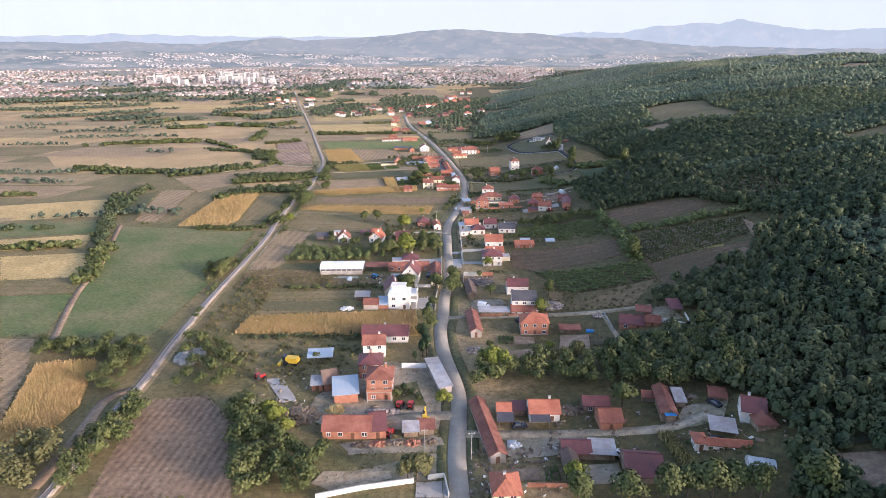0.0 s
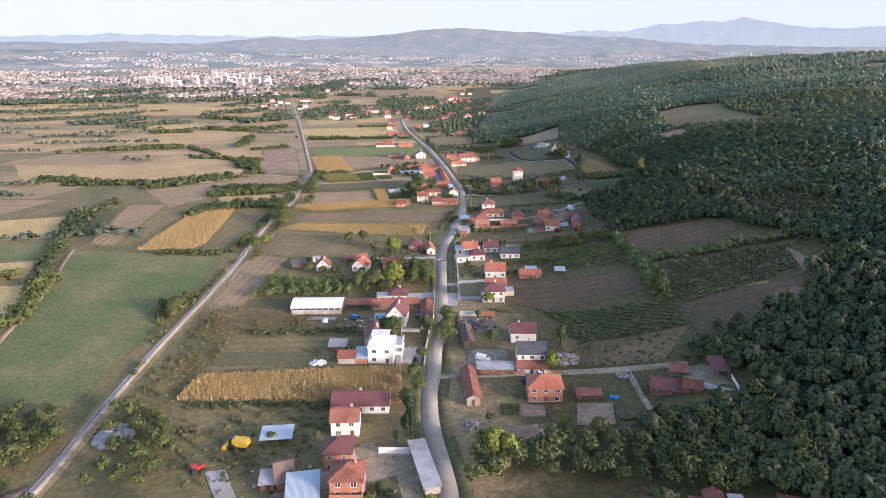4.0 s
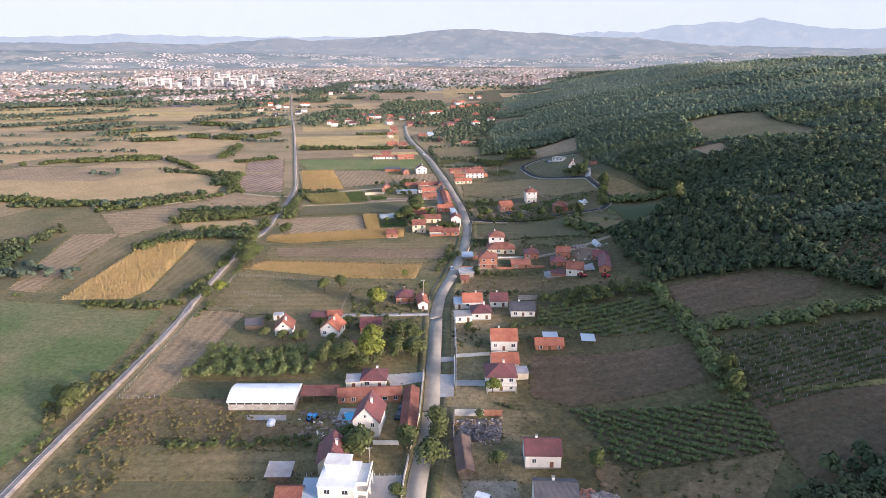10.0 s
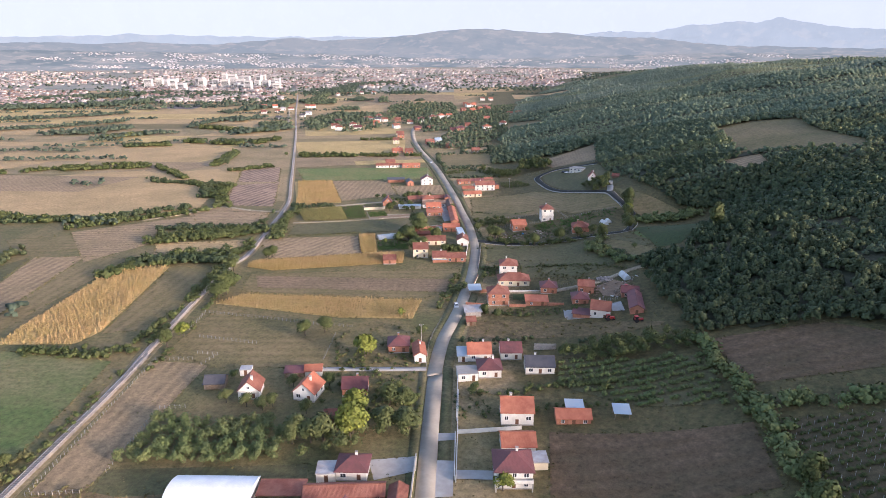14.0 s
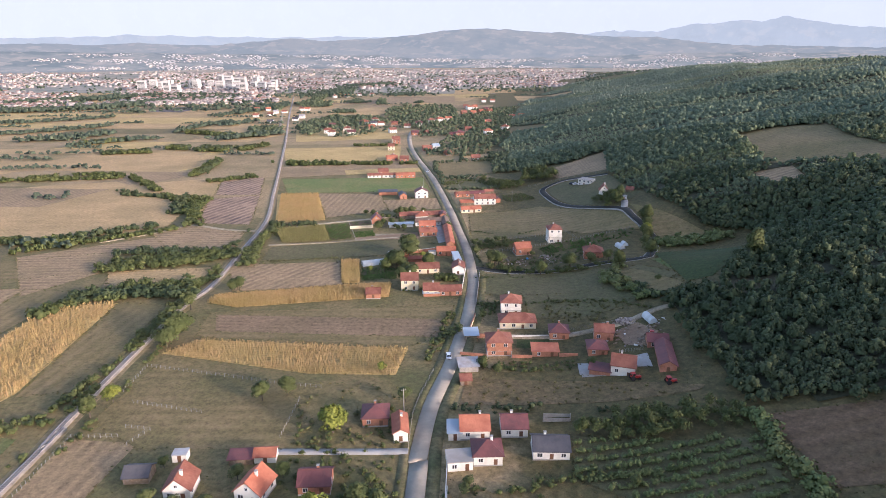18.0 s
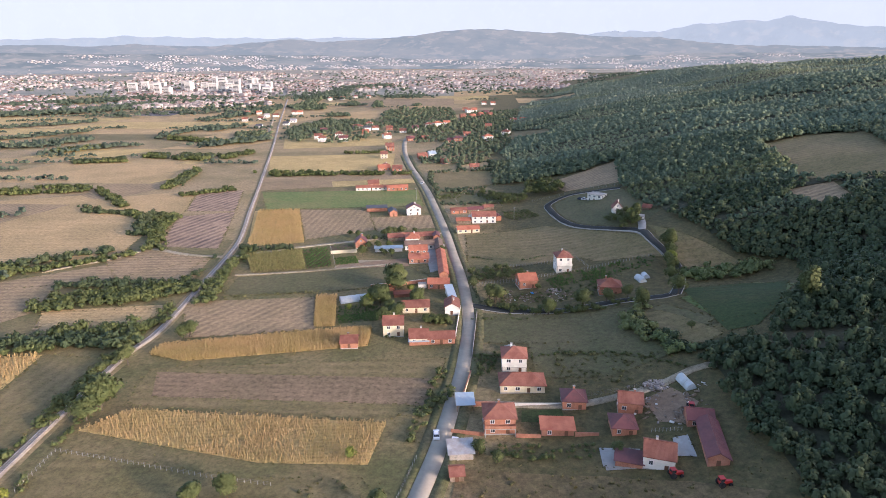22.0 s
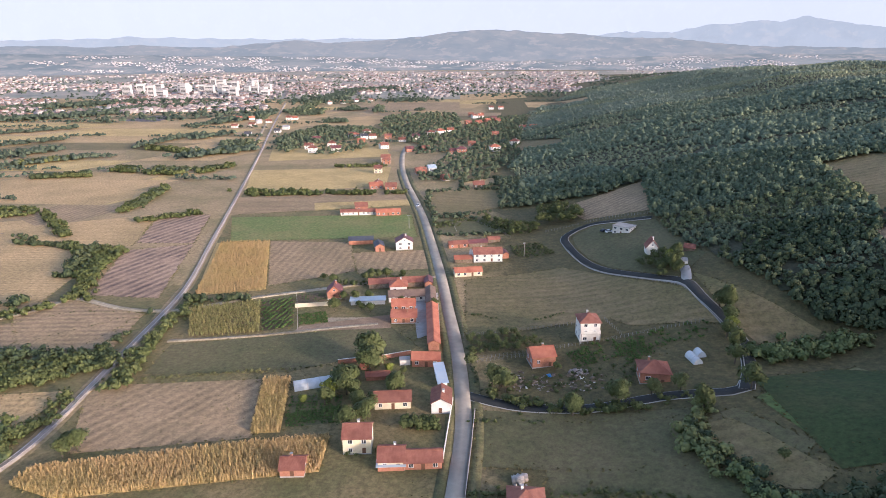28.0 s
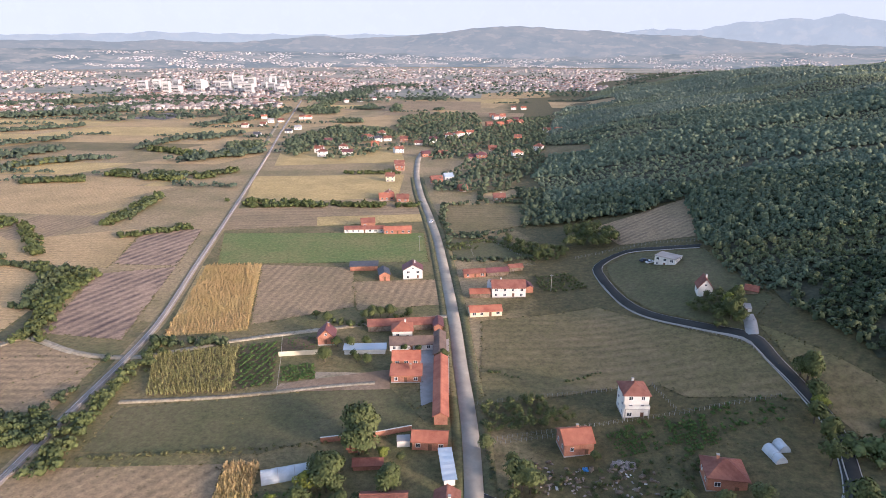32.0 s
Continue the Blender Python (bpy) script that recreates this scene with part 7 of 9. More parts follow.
def belt(line, width, size, seed, gap=3.4):
    """A broad belt of trees across the plain."""
    rng = np.random.default_rng(seed)
    c = [p for p in curve_points(line, gap) for _ in range(max(1, round(width / gap)))]
    x = np.array([p.x for p in c]) + rng.normal(size=len(c)) * width * 0.32
    y = np.array([p.y for p in c]) + rng.normal(size=len(c)) * width * 0.32
    scatter("tree_belt", "hazed_distant_leaf", TREE_LAST, x, y, size * rng.uniform(0.6, 1.25, len(c)), rng, "dark belt of trees between far fields", "trees", sink=0.3)


for k, (line, width, size) in enumerate((
        ([(-930, 1240), (-740, 1300), (-655, 1380), (-625, 1500), (-510, 1590)], 38, 5.0), ([(-900, 1440), (-800, 1560), (-700, 1640), (-540, 1640)], 45, 5.0),
        ([(-520, 930), (-482, 955), (-455, 995)], 22, 4.0), ([(-440, 890), (-408, 932), (-372, 955)], 14, 3.6), ([(-377, 1015), (-372, 1069), (-350, 1133)], 12, 3.4),
        ([(-410, 1215), (-380, 1262)], 14, 3.6), ([(-340, 1090), (-318, 1140)], 14, 3.8), ([(-385, 1270), (-362, 1337), (-345, 1440)], 26, 4.4), ([(-292, 950), (-266, 979), (-228, 1012)], 20, 3.8),
        ([(-370, 1670), (-323, 1720), (-335, 1950)], 40, 5.0), ([(-335, 2000), (-240, 2098)], 55, 5.5), 
        ([(-245, 1475), (-200, 1482)], 14, 4.0), ([(-185, 1688), (-110, 1720)], 22, 4.5),
        ([(-640, 960), (-560, 1010), (-500, 1080)], 14, 3.6), ([(-760, 1080), (-640, 1120), (-560, 1200)], 12, 3.6))):
    belt(line, width, size, 400 + k)
field([(-560, 1295), (-544, 1378), (-490, 1370), (-494, 1283)], "burnt", (1, 0.3), 0.13, "burnt dark stubble field", "far_field")
field([(-3600, 1800), (60, 1750), (200, 2200), (600, 2750), (1500, 3000), (2300, 3000), (2200, 3660), (-3600, 3660)], "hazed_plain", (1, 0), 0.2, "hazy plain round the town", "plain")


field([(-36, 1700), (113, 1790), (119, 1990), (-40, 1899)], "stubble", (1, 0.2), 0.45, "pale stubble at the end of the valley", "far_field")


# ---- distant town ----
def bearing_point(az, dip):
    r = 104 / math.tan(math.radians(dip))
    return math.sin(math.radians(az)) * r, math.cos(math.radians(az)) * r


def near_limit(az):
    return 3.9 if az < -14 else 3.3 if az < -2 else 3.0 if az < 7 else 3.0 - (az - 7) * 0.12


def town(name, n, a0, a1, deep, seed, label, power=1.0):
    """Many small houses far off: pale walls and hipped roofs, joined."""
    rng = np.random.default_rng(seed)
    wv, wf, rv, rq, rt = [], [], [], [], []
    for _ in range(n):
        az = rng.uniform(a0, a1)
        px_, py_ = bearing_point(az, deep + (near_limit(az) - deep) * rng.random() ** power)
        if noise.noise(Vector((px_ * 0.004, py_ * 0.003, 2))) < -0.22 or math.hypot(px_, py_) > 3600:
            continue
        w, d = rng.uniform(3.0, 5.0, 2)
        h = rng.choice((2.8, 3.2, 5.2, 6.2))
        a = rng.uniform(-0.5, 0.5)
        c, s = math.cos(a), math.sin(a)
        z = ground_at(px_, py_)
        ring = [(px_ + c * u - s * v, py_ + s * u + c * v) for u, v in ((-w, -d), (w, -d), (w, d), (-w, d))]
        k = len(wv)
        wv += [(*p, z - 1) for p in ring] + [(*p, z + h) for p in ring]
        wf += [(k + i, k + (i + 1) % 4, k + 4 + (i + 1) % 4, k + 4 + i) for i in range(4)]
        k = len(rv)
        r = rng.uniform(1.4, 2.8)
        rv += [(*p, z + h) for p in ring] + [(px_ - c * w * 0.4, py_ - s * w * 0.4, z + h + r), (px_ + c * w * 0.4, py_ + s * w * 0.4, z + h + r)]
        rq += [(k, k + 1, k + 5, k + 4), (k + 2, k + 3, k + 4, k + 5)]
        rt += [(k + 1, k + 2, k + 5), (k + 3, k, k + 4)]
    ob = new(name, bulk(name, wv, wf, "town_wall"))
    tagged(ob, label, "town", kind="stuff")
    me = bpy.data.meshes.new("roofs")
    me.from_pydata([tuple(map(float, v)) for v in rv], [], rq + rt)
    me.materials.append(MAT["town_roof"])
    o = new("roofs", me)
    o.parent = ob
    o["kind"] = "stuff"
    return ob


town("distant_town", 3400, -37, -12, 1.75, 61, "distant town of white houses with red roofs")
town("distant_suburb", 2600, -14, 9, 1.7, 62, "distant suburb of small pale houses")
town("distant_villages", 1100, -36, 26, 1.6, 63, "far scattered villages on the plain", 2.0)


def slope_houses(n, seed):
    """Pale specks of houses on the hazy slopes behind the town."""
    rng = np.random.default_rng(seed)
    v, f = [], []
    while len(f) < n * 5:
        a, fr = rng.uniform(-34, 27), rng.random() ** 1.4 * 0.92
        r = 4200 - 600 * (1 - fr)
        x, y = math.sin(math.radians(a)) * r, 100 + math.cos(math.radians(a)) * r
        if noise.noise(Vector((a * 0.35, fr * 5, 3.3))) < 0.05:
            continue
        w, h, z = rng.uniform(2.2, 4.0), rng.uniform(2.5, 4.5), slope_at(a, fr)
        k = len(v)
        v += [(x + sx * w, y + sy * w, z + dz) for dz in (-3, h) for sx, sy in ((-1, -1), (1, -1), (1, 1), (-1, 1))]
        f += [(k + i, k + (i + 1) % 4, k + 4 + (i + 1) % 4, k + 4 + i) for i in range(4)] + [(k + 4, k + 5, k + 6, k + 7)]
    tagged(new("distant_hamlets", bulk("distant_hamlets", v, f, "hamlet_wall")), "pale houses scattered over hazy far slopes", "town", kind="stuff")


slope_houses(2400, 67)


def block(az, dip, w, d, h):
    x, y = bearing_point(az, dip)
    root = new("apartment_block")
    root.matrix_basis = pose(x, y, ground_at(x, y), 0, 0, 12 * math.sin(az * 9))
    tagged(root, "tall white apartment block in the distant town", "building", "apartment blocks of the town")
    part("wall", boxes((-w / 2, w / 2, -d / 2, d / 2, -1, h)), "block_wall", root)
    part("roof", boxes((-w / 2 - 0.4, w / 2 + 0.4, -d / 2 - 0.4, d / 2 + 0.4, h, h + 0.8)), "tin_grey", root)
    for k in range(int(h / 3) - 1):
        part("window_band", boxes((-w / 2 + 1.5, w / 2 - 1.5, -d / 2 - 0.1, -d / 2 + 0.1, 3 * k + 2.2, 3 * k + 3.6)), "window_glass", root)


rb = random.Random(5)
for k in range(32):
    az = rb.triangular(-26.5, -14.5, -19.5)
    block(az, rb.uniform(2.6, 3.2), rb.uniform(11, 23), rb.uniform(11, 17), rb.uniform(11, 30))

rng = np.random.default_rng(77)
az, u = rng.uniform(-37, 20, 4200), rng.random(4200)
dip = np.array([1.9 + (near_limit(a) * 1.12 - 1.9) * k for a, k in zip(az, u)])
r = 104 / np.tan(np.radians(dip))
tx, ty = np.sin(np.radians(az)) * r, np.cos(np.radians(az)) * r
den = np.array([noise.fractal(Vector((a * 0.005, b * 0.004, 3)), 0.8, 2.0, 4) for a, b in zip(tx, ty)])
k = (den > -0.08) & (r < 3600)
scatter("distant_trees", "hazed_distant_leaf", TREE_LAST, tx[k], ty[k], rng.uniform(3, 6.0, k.sum()), rng, "distant trees between the houses of the town", "trees")

# ---- single trees ----
tree_kind("round", "leaf", 6.7, 3.0, 3.2, 1104, 0.21, 13, "round green broadleaf tree", 101)
tree_kind("broad", "leaf", 7.9, 4.3, 3.9, 1544, 0.26, 15, "broad dark green tree with a full crown", 102)
tree_kind("tall", "leaf", 9.4, 2.8, 4.8, 1323, 0.24, 14, "tall green tree with an uneven crown", 103)
tree_kind("small", "leaf", 3.9, 1.8, 1.9, 588, 0.17, 11, "small green garden tree", 104)
tree_kind("yellow", "leaf_yellow", 6.2, 2.8, 3.0, 1030, 0.21, 13, "yellowing green tree in early autumn", 105)
tree_kind("olive", "leaf_olive", 9.4, 3.2, 4.6, 1323, 0.24, 14, "pale olive poplar with a loose crown", 106)
tree_kind("conifer", "leaf_conifer", 8.9, 1.7, 4.4, 1104, 0.17, 12, "dark narrow conifer beside a house", 107)
tree_kind("shrub", "leaf", 2.4, 1.1, 1.2, 329, 0.15, 9, "clipped green garden shrub", 108)

for p, s in (((-18.0, 258.8), 0.95), ((-99.4, 411.6), 0.9), ((-20.4, 517.7), 1.0), ((-21.6, 524.4), 1.0), ((-21.5, 525.5), 1.05), ((-107.7, 280.7), 0.85), ((-25.8, 505.5), 0.9), ((-27.0, 508.1), 0.8), ((2.9, 267.3), 0.6), ((-99.4, 419.6), 1.15), ((-97.9, 417.0), 0.8)):
    tree("broad", p, s * 1.3)
for p, s in (((1.7, 271.6), 1.0), ((1.5, 254.4), 1.1), ((-5.7, 262.6), 0.95), ((18.5, 255.0), 0.7), ((-33.3, 310.1), 0.9), ((-38.3, 309.2), 0.8), ((-13.3, 316.3), 1.0), ((-7.7, 317.3), 1.0), ((-13.7, 329.4), 1.0), ((-9.1, 328.0), 0.9), ((-7.1, 315.5), 1.0), ((-30.0, 310.7), 1.1), ((-37.6, 311.4), 1.0), ((-45.5, 380.7), 0.8), ((-52.4, 377.4), 0.8), ((-95.3, 465.2), 0.7), ((-52.2, 376.9), 0.8), ((-45.5, 380.8), 0.85), ((-7.7, 378.3), 0.7), ((-95.2, 468.5), 0.75), ((-105.3, 445.6), 0.9), ((-25.1, 501.8), 1.0), ((-9.6, 502.3), 0.9), ((-30.6, 495.5), 0.8), ((-21.2, 484.1), 0.9), ((-93.6, 468.4), 0.8), ((23.6, 506.8), 0.9), ((45.1, 491.9), 0.8), ((59.3, 496.9), 1.0), ((-9.5, 503.9), 0.9), ((-16.5, 486.9), 0.9), ((-92.9, 468.2), 0.9), ((21.4, 509.0), 0.9), ((25.6, 506.0), 0.9), ((59.8, 497.8), 1.0), ((44.9, 492.4), 0.9), ((97.0, 495.9), 1.0), ((-44.6, 568.7), 0.7), ((69.4, 498.9), 0.8), ((78.2, 499.9), 0.8), ((23.9, 509.2), 1.0), ((-9.8, 506.5), 0.8), ((106.1, 539.6), 0.9), ((102.8, 531.7), 0.9), ((99.4, 514.5), 0.9), ((106.8, 551.2), 0.8), ((-2.6, 573.5), 0.6), ((-44.5, 568.8), 0.7), ((-52.3, 600.6), 0.6), ((-34.9, 606.2), 0.6), ((-28.3, 608.6), 0.7), ((51.5, 162.8), 1.0), ((-16.3, 170.2), 0.4), ((31.1, 124.4), 1.0), ((42.9, 123.3), 1.1), ((52.0, 123.0), 1.1), ((61.9, 122.3), 1.2), ((67.2, 122.6), 1.1), ((83.0, 116.7), 1.2), ((56.5, 123.3), 1.0), ((71.7, 119.9), 1.0), ((-21.8, 264.3), 0.8), ((-7.0, 220.0), 0.8), ((-8.3, 229.2), 0.7), ((-9.2, 212.3), 0.8), ((-6.7, 242.3), 0.6)):
    tree("round", p, s * 1.25)
for p, s in (((-22.6, 314.8), 1.3), ((-23.1, 325.2), 1.1), ((-22.7, 312.1), 1.1), ((-26.1, 362.9), 1.0), ((-26.6, 361.1), 1.2), ((-1.3, 166.2), 0.7), ((37.6, 234.2), 0.9), ((19.1, 292.4), 0.75), ((-49.3, 155.5), 0.9), ((-45.5, 150.0), 0.8), ((-52.3, 158.3), 0.8), ((14.3, 188.2), 1.2), ((17.9, 186.3), 1.1), ((105.0, 535.1), 0.8), ((-30.7, 502.2), 0.8), ((-22.5, 320.1), 0.9), ((-17.7, 397.0), 0.5), ((102.3, 601.1), 0.9), ((-98.1, 373.7), 0.8), ((31.7, 129.1), 0.9)):
    tree("yellow", p, s * 1.3)
for p, s in (((-7.7, 131.7), 1.0), ((-10.0, 131.2), 0.8), ((-5.3, 132.8), 0.7), ((-106.6, 273.4), 0.6), ((44.3, 195.5), 0.7)):
    tree("olive", p, s)
for p, s in (((-13.8, 172.6), 0.5), ((-8.9, 206.2), 1.0), ((-7.5, 198.2), 1.1), ((-8.9, 197.4), 0.9), ((-8.2, 233.5), 0.7), ((-11.4, 194.1), 0.5)):
    tree("conifer", p, s)
for p, s in (((104.9, 602.4), 0.8), ((100.0, 591.7), 0.8), ((107.8, 548.5), 1.0), ((102.1, 522.2), 0.9), ((100.1, 596.1), 0.7), ((43.4, 252.9), 0.8), ((129.6, 463.2), 1.4), ((108.8, 547.8), 0.9), ((80.5, 486.5), 0.9), ((88.1, 285.9), 1.0), ((-100.4, 365.3), 0.8), ((85.8, 275.7), 1.0)):
    tree("tall", p, s * 1.15)
for p in ((-4.6, 483.6), (-2.5, 483.8), (-0.3, 483.9), (2.0, 484.1), (4.0, 484.2), (-4.5, 486.2), (-1.8, 486.4), (1.0, 486.6), (3.5, 486.7), (14.4, 277.1), (-54.9, 318.2), (-71.8, 338.7), (-67.3, 343.4), (11.3, 337.0), (53.2, 339.2), (93.8, 586.6), (-45.6, 193.7), (-34.1, 171.7), (31.1, 165.3), (34.7, 198.7), (14.9, 204.3), (-12.3, 339.4), (-38.2, 336.5), (-59.4, 337.2), (12.3, 339.7), (19.7, 351.4), (91.1, 461.4), (43.2, 520.0)):
    tree("small", p, 0.9)

# ---- hedges and bushes ----
HEDGES = (
    ([(-77.5, 211.4), (-33.3, 213.8)], 4, 2.3, 0.0), ([(-72.9, 261.7), (-32.0, 264.2)], 4, 2.4, 0.0), ([(-150.6, 359.7), (-108.8, 361.5)], 4, 2.6, 0.05),
    ([(-300.9, 527.3), (-234.0, 536.6), (-172.7, 580.5)], 7, 4.0, 0.15), ([(-169.4, 489.5), (-111.0, 515.2)], 7, 3.6, 0.2), ([(-400.2, 681.6), (-300.6, 730.7), (-202.7, 637.2)], 6, 4.0, 0.25),
    ([(-215.2, 392.7), (-230.4, 437.6), (-232.6, 479.2)], 8, 4.0, 0.1), ([(-232.7, 516.4), (-201.0, 538.9), (-166.4, 566.5)], 7, 3.6, 0.0), ([(-168.7, 495.4), (-117.7, 521.0)], 10, 4.6, 0.1),
    ([(-161.2, 457.7), (-114.4, 462.7)], 10, 4.6, 0.1), ([(-164.8, 435.2), (-157.4, 451.9)], 8, 4.0, 0.1), ([(-357.0, 701.0), (-288.3, 716.8)], 8, 4.5, 0.1), ([(-261.2, 669.4), (-201.9, 641.0)], 4, 3.0, 0.2),
    ([(-176.9, 592.4), (-179.8, 641.8)], 8, 4.0, 0.2), ([(-228.8, 728.0), (-235.1, 803.5)], 8, 4.6, 0.2), ([(-367.0, 838.9), (-332.4, 857.7)], 8, 5, 0.2), ([(-320.5, 876.9), (-247.4, 863.8), (-218.2, 903.5)], 9, 5, 0.25),
    ([(-177.9, 796.1), (-64.9, 790.7)], 6, 4.0, 0.05), ([(-251.8, 656.0), (-196.1, 644.4)], 5, 3.4, 0.2), ([(-162.3, 575.4), (-191.8, 647.6)], 8, 4.0, 0.1), ([(-162.9, 781.7), (-43.9, 794.5)], 6, 4.0, 0.1),
    ([(-112.2, 575.7), (-83.5, 578.3)], 5, 3.4, 0.1), ([(-106.9, 572.5), (-106.8, 538.4), (-100.8, 500.7)], 7, 3.8, 0.05), ([(-137.9, 505.5), (-119.7, 509.5)], 8, 4.4, 0.1), ([(-120.2, 510.2), (-122.2, 562.3)], 5, 3.2, 0.25),
    ([(71.8, 470.0), (76.7, 482.4), (82.5, 490.1)], 5, 4.0, 0.0), ([(29.3, 493.7), (49.7, 493.4), (80.8, 496.3)], 4, 2.6, 0.25), ([(107.3, 518.3), (122.1, 522.9), (142.4, 524.6)], 8, 5.0, 0.0),
    ([(73.8, 476.8), (77.2, 462.1), (84.7, 446.2)], 7, 4.0, 0.0), ([(0.6, 417.9), (5.2, 427.8), (8.4, 443.4)], 4, 2.4, 0.1), ([(7.7, 374.4), (31.8, 375.5), (55.2, 373.9)], 4, 2.4, 0.2),
    ([(88.2, 360.2), (89.0, 335.5), (89.1, 313.1), (87.5, 284.9), (87.9, 274.7)], 5, 4.2, 0.0), ([(90.8, 318.1), (117.7, 311.9), (155.7, 307.2)], 6, 4.2, 0.0), ([(-3.6, 414.5), (3.6, 429.1)], 4, 2.2, 0.2),
    ([(-101.6, 229.6), (-104.8, 254.9), (-105.8, 280.1), (-106.5, 347.0)], 3, 2.2, 0.35), ([(-106.7, 356.3), (-111.6, 417.0), (-112.8, 494.4)], 5, 3.2, 0.15), ([(-94.1, 230.7), (-93.1, 251.1), (-92.0, 274.2)], 3, 1.6, 0.5),
    ([(-115.3, 360.0), (-113.2, 370.8), (-112.1, 387.7), (-111.4, 424.3)], 4, 3.0, 0.3), ([(-99.5, 346.8), (-97.7, 375.8), (-103.6, 430.3)], 3, 2.0, 0.4), ([(13.2, 538.4), (15.6, 515.8), (17.4, 506.5)], 2, 1.6, 0.35),
    ([(-327.1, 442.3), (-304.7, 446.3)], 6, 4, 0.1), ([(-332.1, 549.1), (-266.9, 534.2), (-203.3, 535.1)], 8, 4.5, 0.1), ([(-307.0, 549.5), (-326.1, 538.5)], 8, 4.5, 0.1), ([(-184.5, 320.1), (-172.6, 284.3), (-168.2, 269.0)], 8, 4.4, 0.0), ([(-240.4, 316.4), (-202.0, 323.9)], 7, 4.2, 0.05),
    ([(-243.5, 449.0), (-211.3, 371.3), (-191.8, 325.1)], 6, 4.0, 0.15), ([(-197.3, 371.5), (-185.0, 367.7)], 3, 2.5, 0.1), ([(-150.5, 359.4), (-117.2, 356.1)], 5, 3.0, 0.05), ([(-266.4, 354.2), (-237.5, 359.5)], 5, 3.2, 0.1), ([(-171.4, 490.4), (-127.7, 506.8)], 8, 4.5, 0.1), ([(-156.1, 450.2), (-113.3, 464.2)], 6, 3.6, 0.2),
    ([(-175.9, 518.7), (-112.4, 521.1)], 8, 4.0, 0.15), ([(-145.5, 467.2), (-116.2, 472.5)], 9, 4.4, 0.2), ([(-121.8, 506.1), (-101.0, 506.9)], 3, 2, 0.3), ([(-184.8, 602.7), (-200.2, 649.4)], 8, 4.4, 0.1),
    ([(-204.3, 704.0), (-170.7, 727.0)], 6, 4, 0.2), ([(-372.5, 841.3), (-326.7, 849.0)], 7, 4.5, 0.1), ([(-323.8, 891.9), (-251.4, 882.0), (-226.2, 897.5)], 8, 4.5, 0.2), ([(-357.3, 1010.4), (-271.1, 976.1), (-254.4, 1028.4)], 10, 5.5, 0.1), ([(-438.3, 900.0), (-399.4, 944.1)], 10, 5.5, 0.2),
    ([(-223.6, 731.1), (-233.7, 796.6)], 6, 4.4, 0.1), ([(-121.3, 903.5), (-75.2, 911.9)], 5, 3.6, 0.2), ([(-83.8, 607.7), (-39.2, 600.0), (-20.1, 612.0)], 3, 2.4, 0.3),
)
for n, (line, w, tl, gp) in enumerate(HEDGES):
    hedge(line, w, tl, "hedge_leaf" if line[0][0] > 60 else "leaf" if n % 3 else "forest_leaf", 1.3 if tl < 3.2 else 1.7, gaps=gp, seed=200 + n)
wood([(50.4, 702.1), (54.3, 738.2), (79.0, 722.1), (77.4, 693.2)], 4.4, 2.8, TREE_NEAR, "leaf", "green copse on the meadow slope", "copse", 43)
wood([(16.5, 445.8), (23.6, 447.8), (23.1, 442.3), (16.4, 440.7)], 3.2, 1.5, TREE_NEAR, "leaf", "small green plum orchard", "orchard", 45)
wood([(39.4, 361.6), (57.5, 370.6), (88.0, 366.3), (85.8, 356.9), (55.6, 356.4)], 2.9, 2.1, TREE_NEAR, "leaf", "green orchard running to bushes", "orchard", 46)
wood([(-34.6, 300.7), (-34.8, 318.4), (-4.1, 320.7), (-3.7, 313.2), (-20.6, 307.2)], 5.2, 2.2, TREE_NEAR, "leaf", "garden trees round a cottage", "garden_trees", 47)
wood([(-20.8, 492.0), (-19.6, 502.3), (-15.6, 499.5), (-14.9, 487.0)], 4.0, 2.0, TREE_NEAR, "leaf", "garden trees behind a house", "garden_trees", 48)
wood([(95.5, 593.3), (101.9, 604.5), (107.5, 592.2), (101.6, 583.1)], 4.0, 2.0, TREE_NEAR, "leaf", "garden trees on the slope", "garden_trees", 49)
wood([(74.3, 229.7), (80.6, 232.3), (90.9, 232.6), (109.4, 232.5), (101.3, 219.4), (84.5, 224.7)], 4.2, 2.4, TREE_NEAR, "forest_leaf", "bushes at the wood's edge", "thicket", 50)


def shrubs(ring, n, size, material, seed, label="scattered scrub bushes on rough ground", name="scrub_bushes"):
    rng = np.random.default_rng(seed)
    xs, ys = np.array([p[0] for p in ring]), np.array([p[1] for p in ring])
    x, y = rng.uniform(xs.min(), xs.max(), n), rng.uniform(ys.min(), ys.max(), n)
    k = inside(x, y, ring)
    return scatter(name, material, BUSH, x[k], y[k], size * rng.uniform(0.3, 1.3, k.sum()), rng, label, "bushes", sink=0.1)


field([(-98, 283), (-90, 289), (-72, 285), (-58, 283), (-60, 270), (-80, 262), (-97, 262)], "scrub", (1, 0.2), 0.03, "rough brown weedy ground behind a barn")
shrubs([(-98, 283), (-90, 289), (-72, 285), (-50, 283), (-50, 268), (-80, 262), (-97, 262)], 420, 0.6, "weed", 321)
shrubs([(-118, 286), (-107, 304), (-105.5, 296), (-108, 270), (-114, 268)], 70, 1.5, "leaf_olive", 322, "yellow green bushes along a railway", "trackside_bushes")
for p, k in (((-115, 284.5), 0.8), ((-111.5, 289), 0.7), ((-110, 279), 0.75), ((-116, 279), 0.6), ((-110.5, 296), 0.6)):
    tree("yellow" if k == 0.75 else "round", p, k)
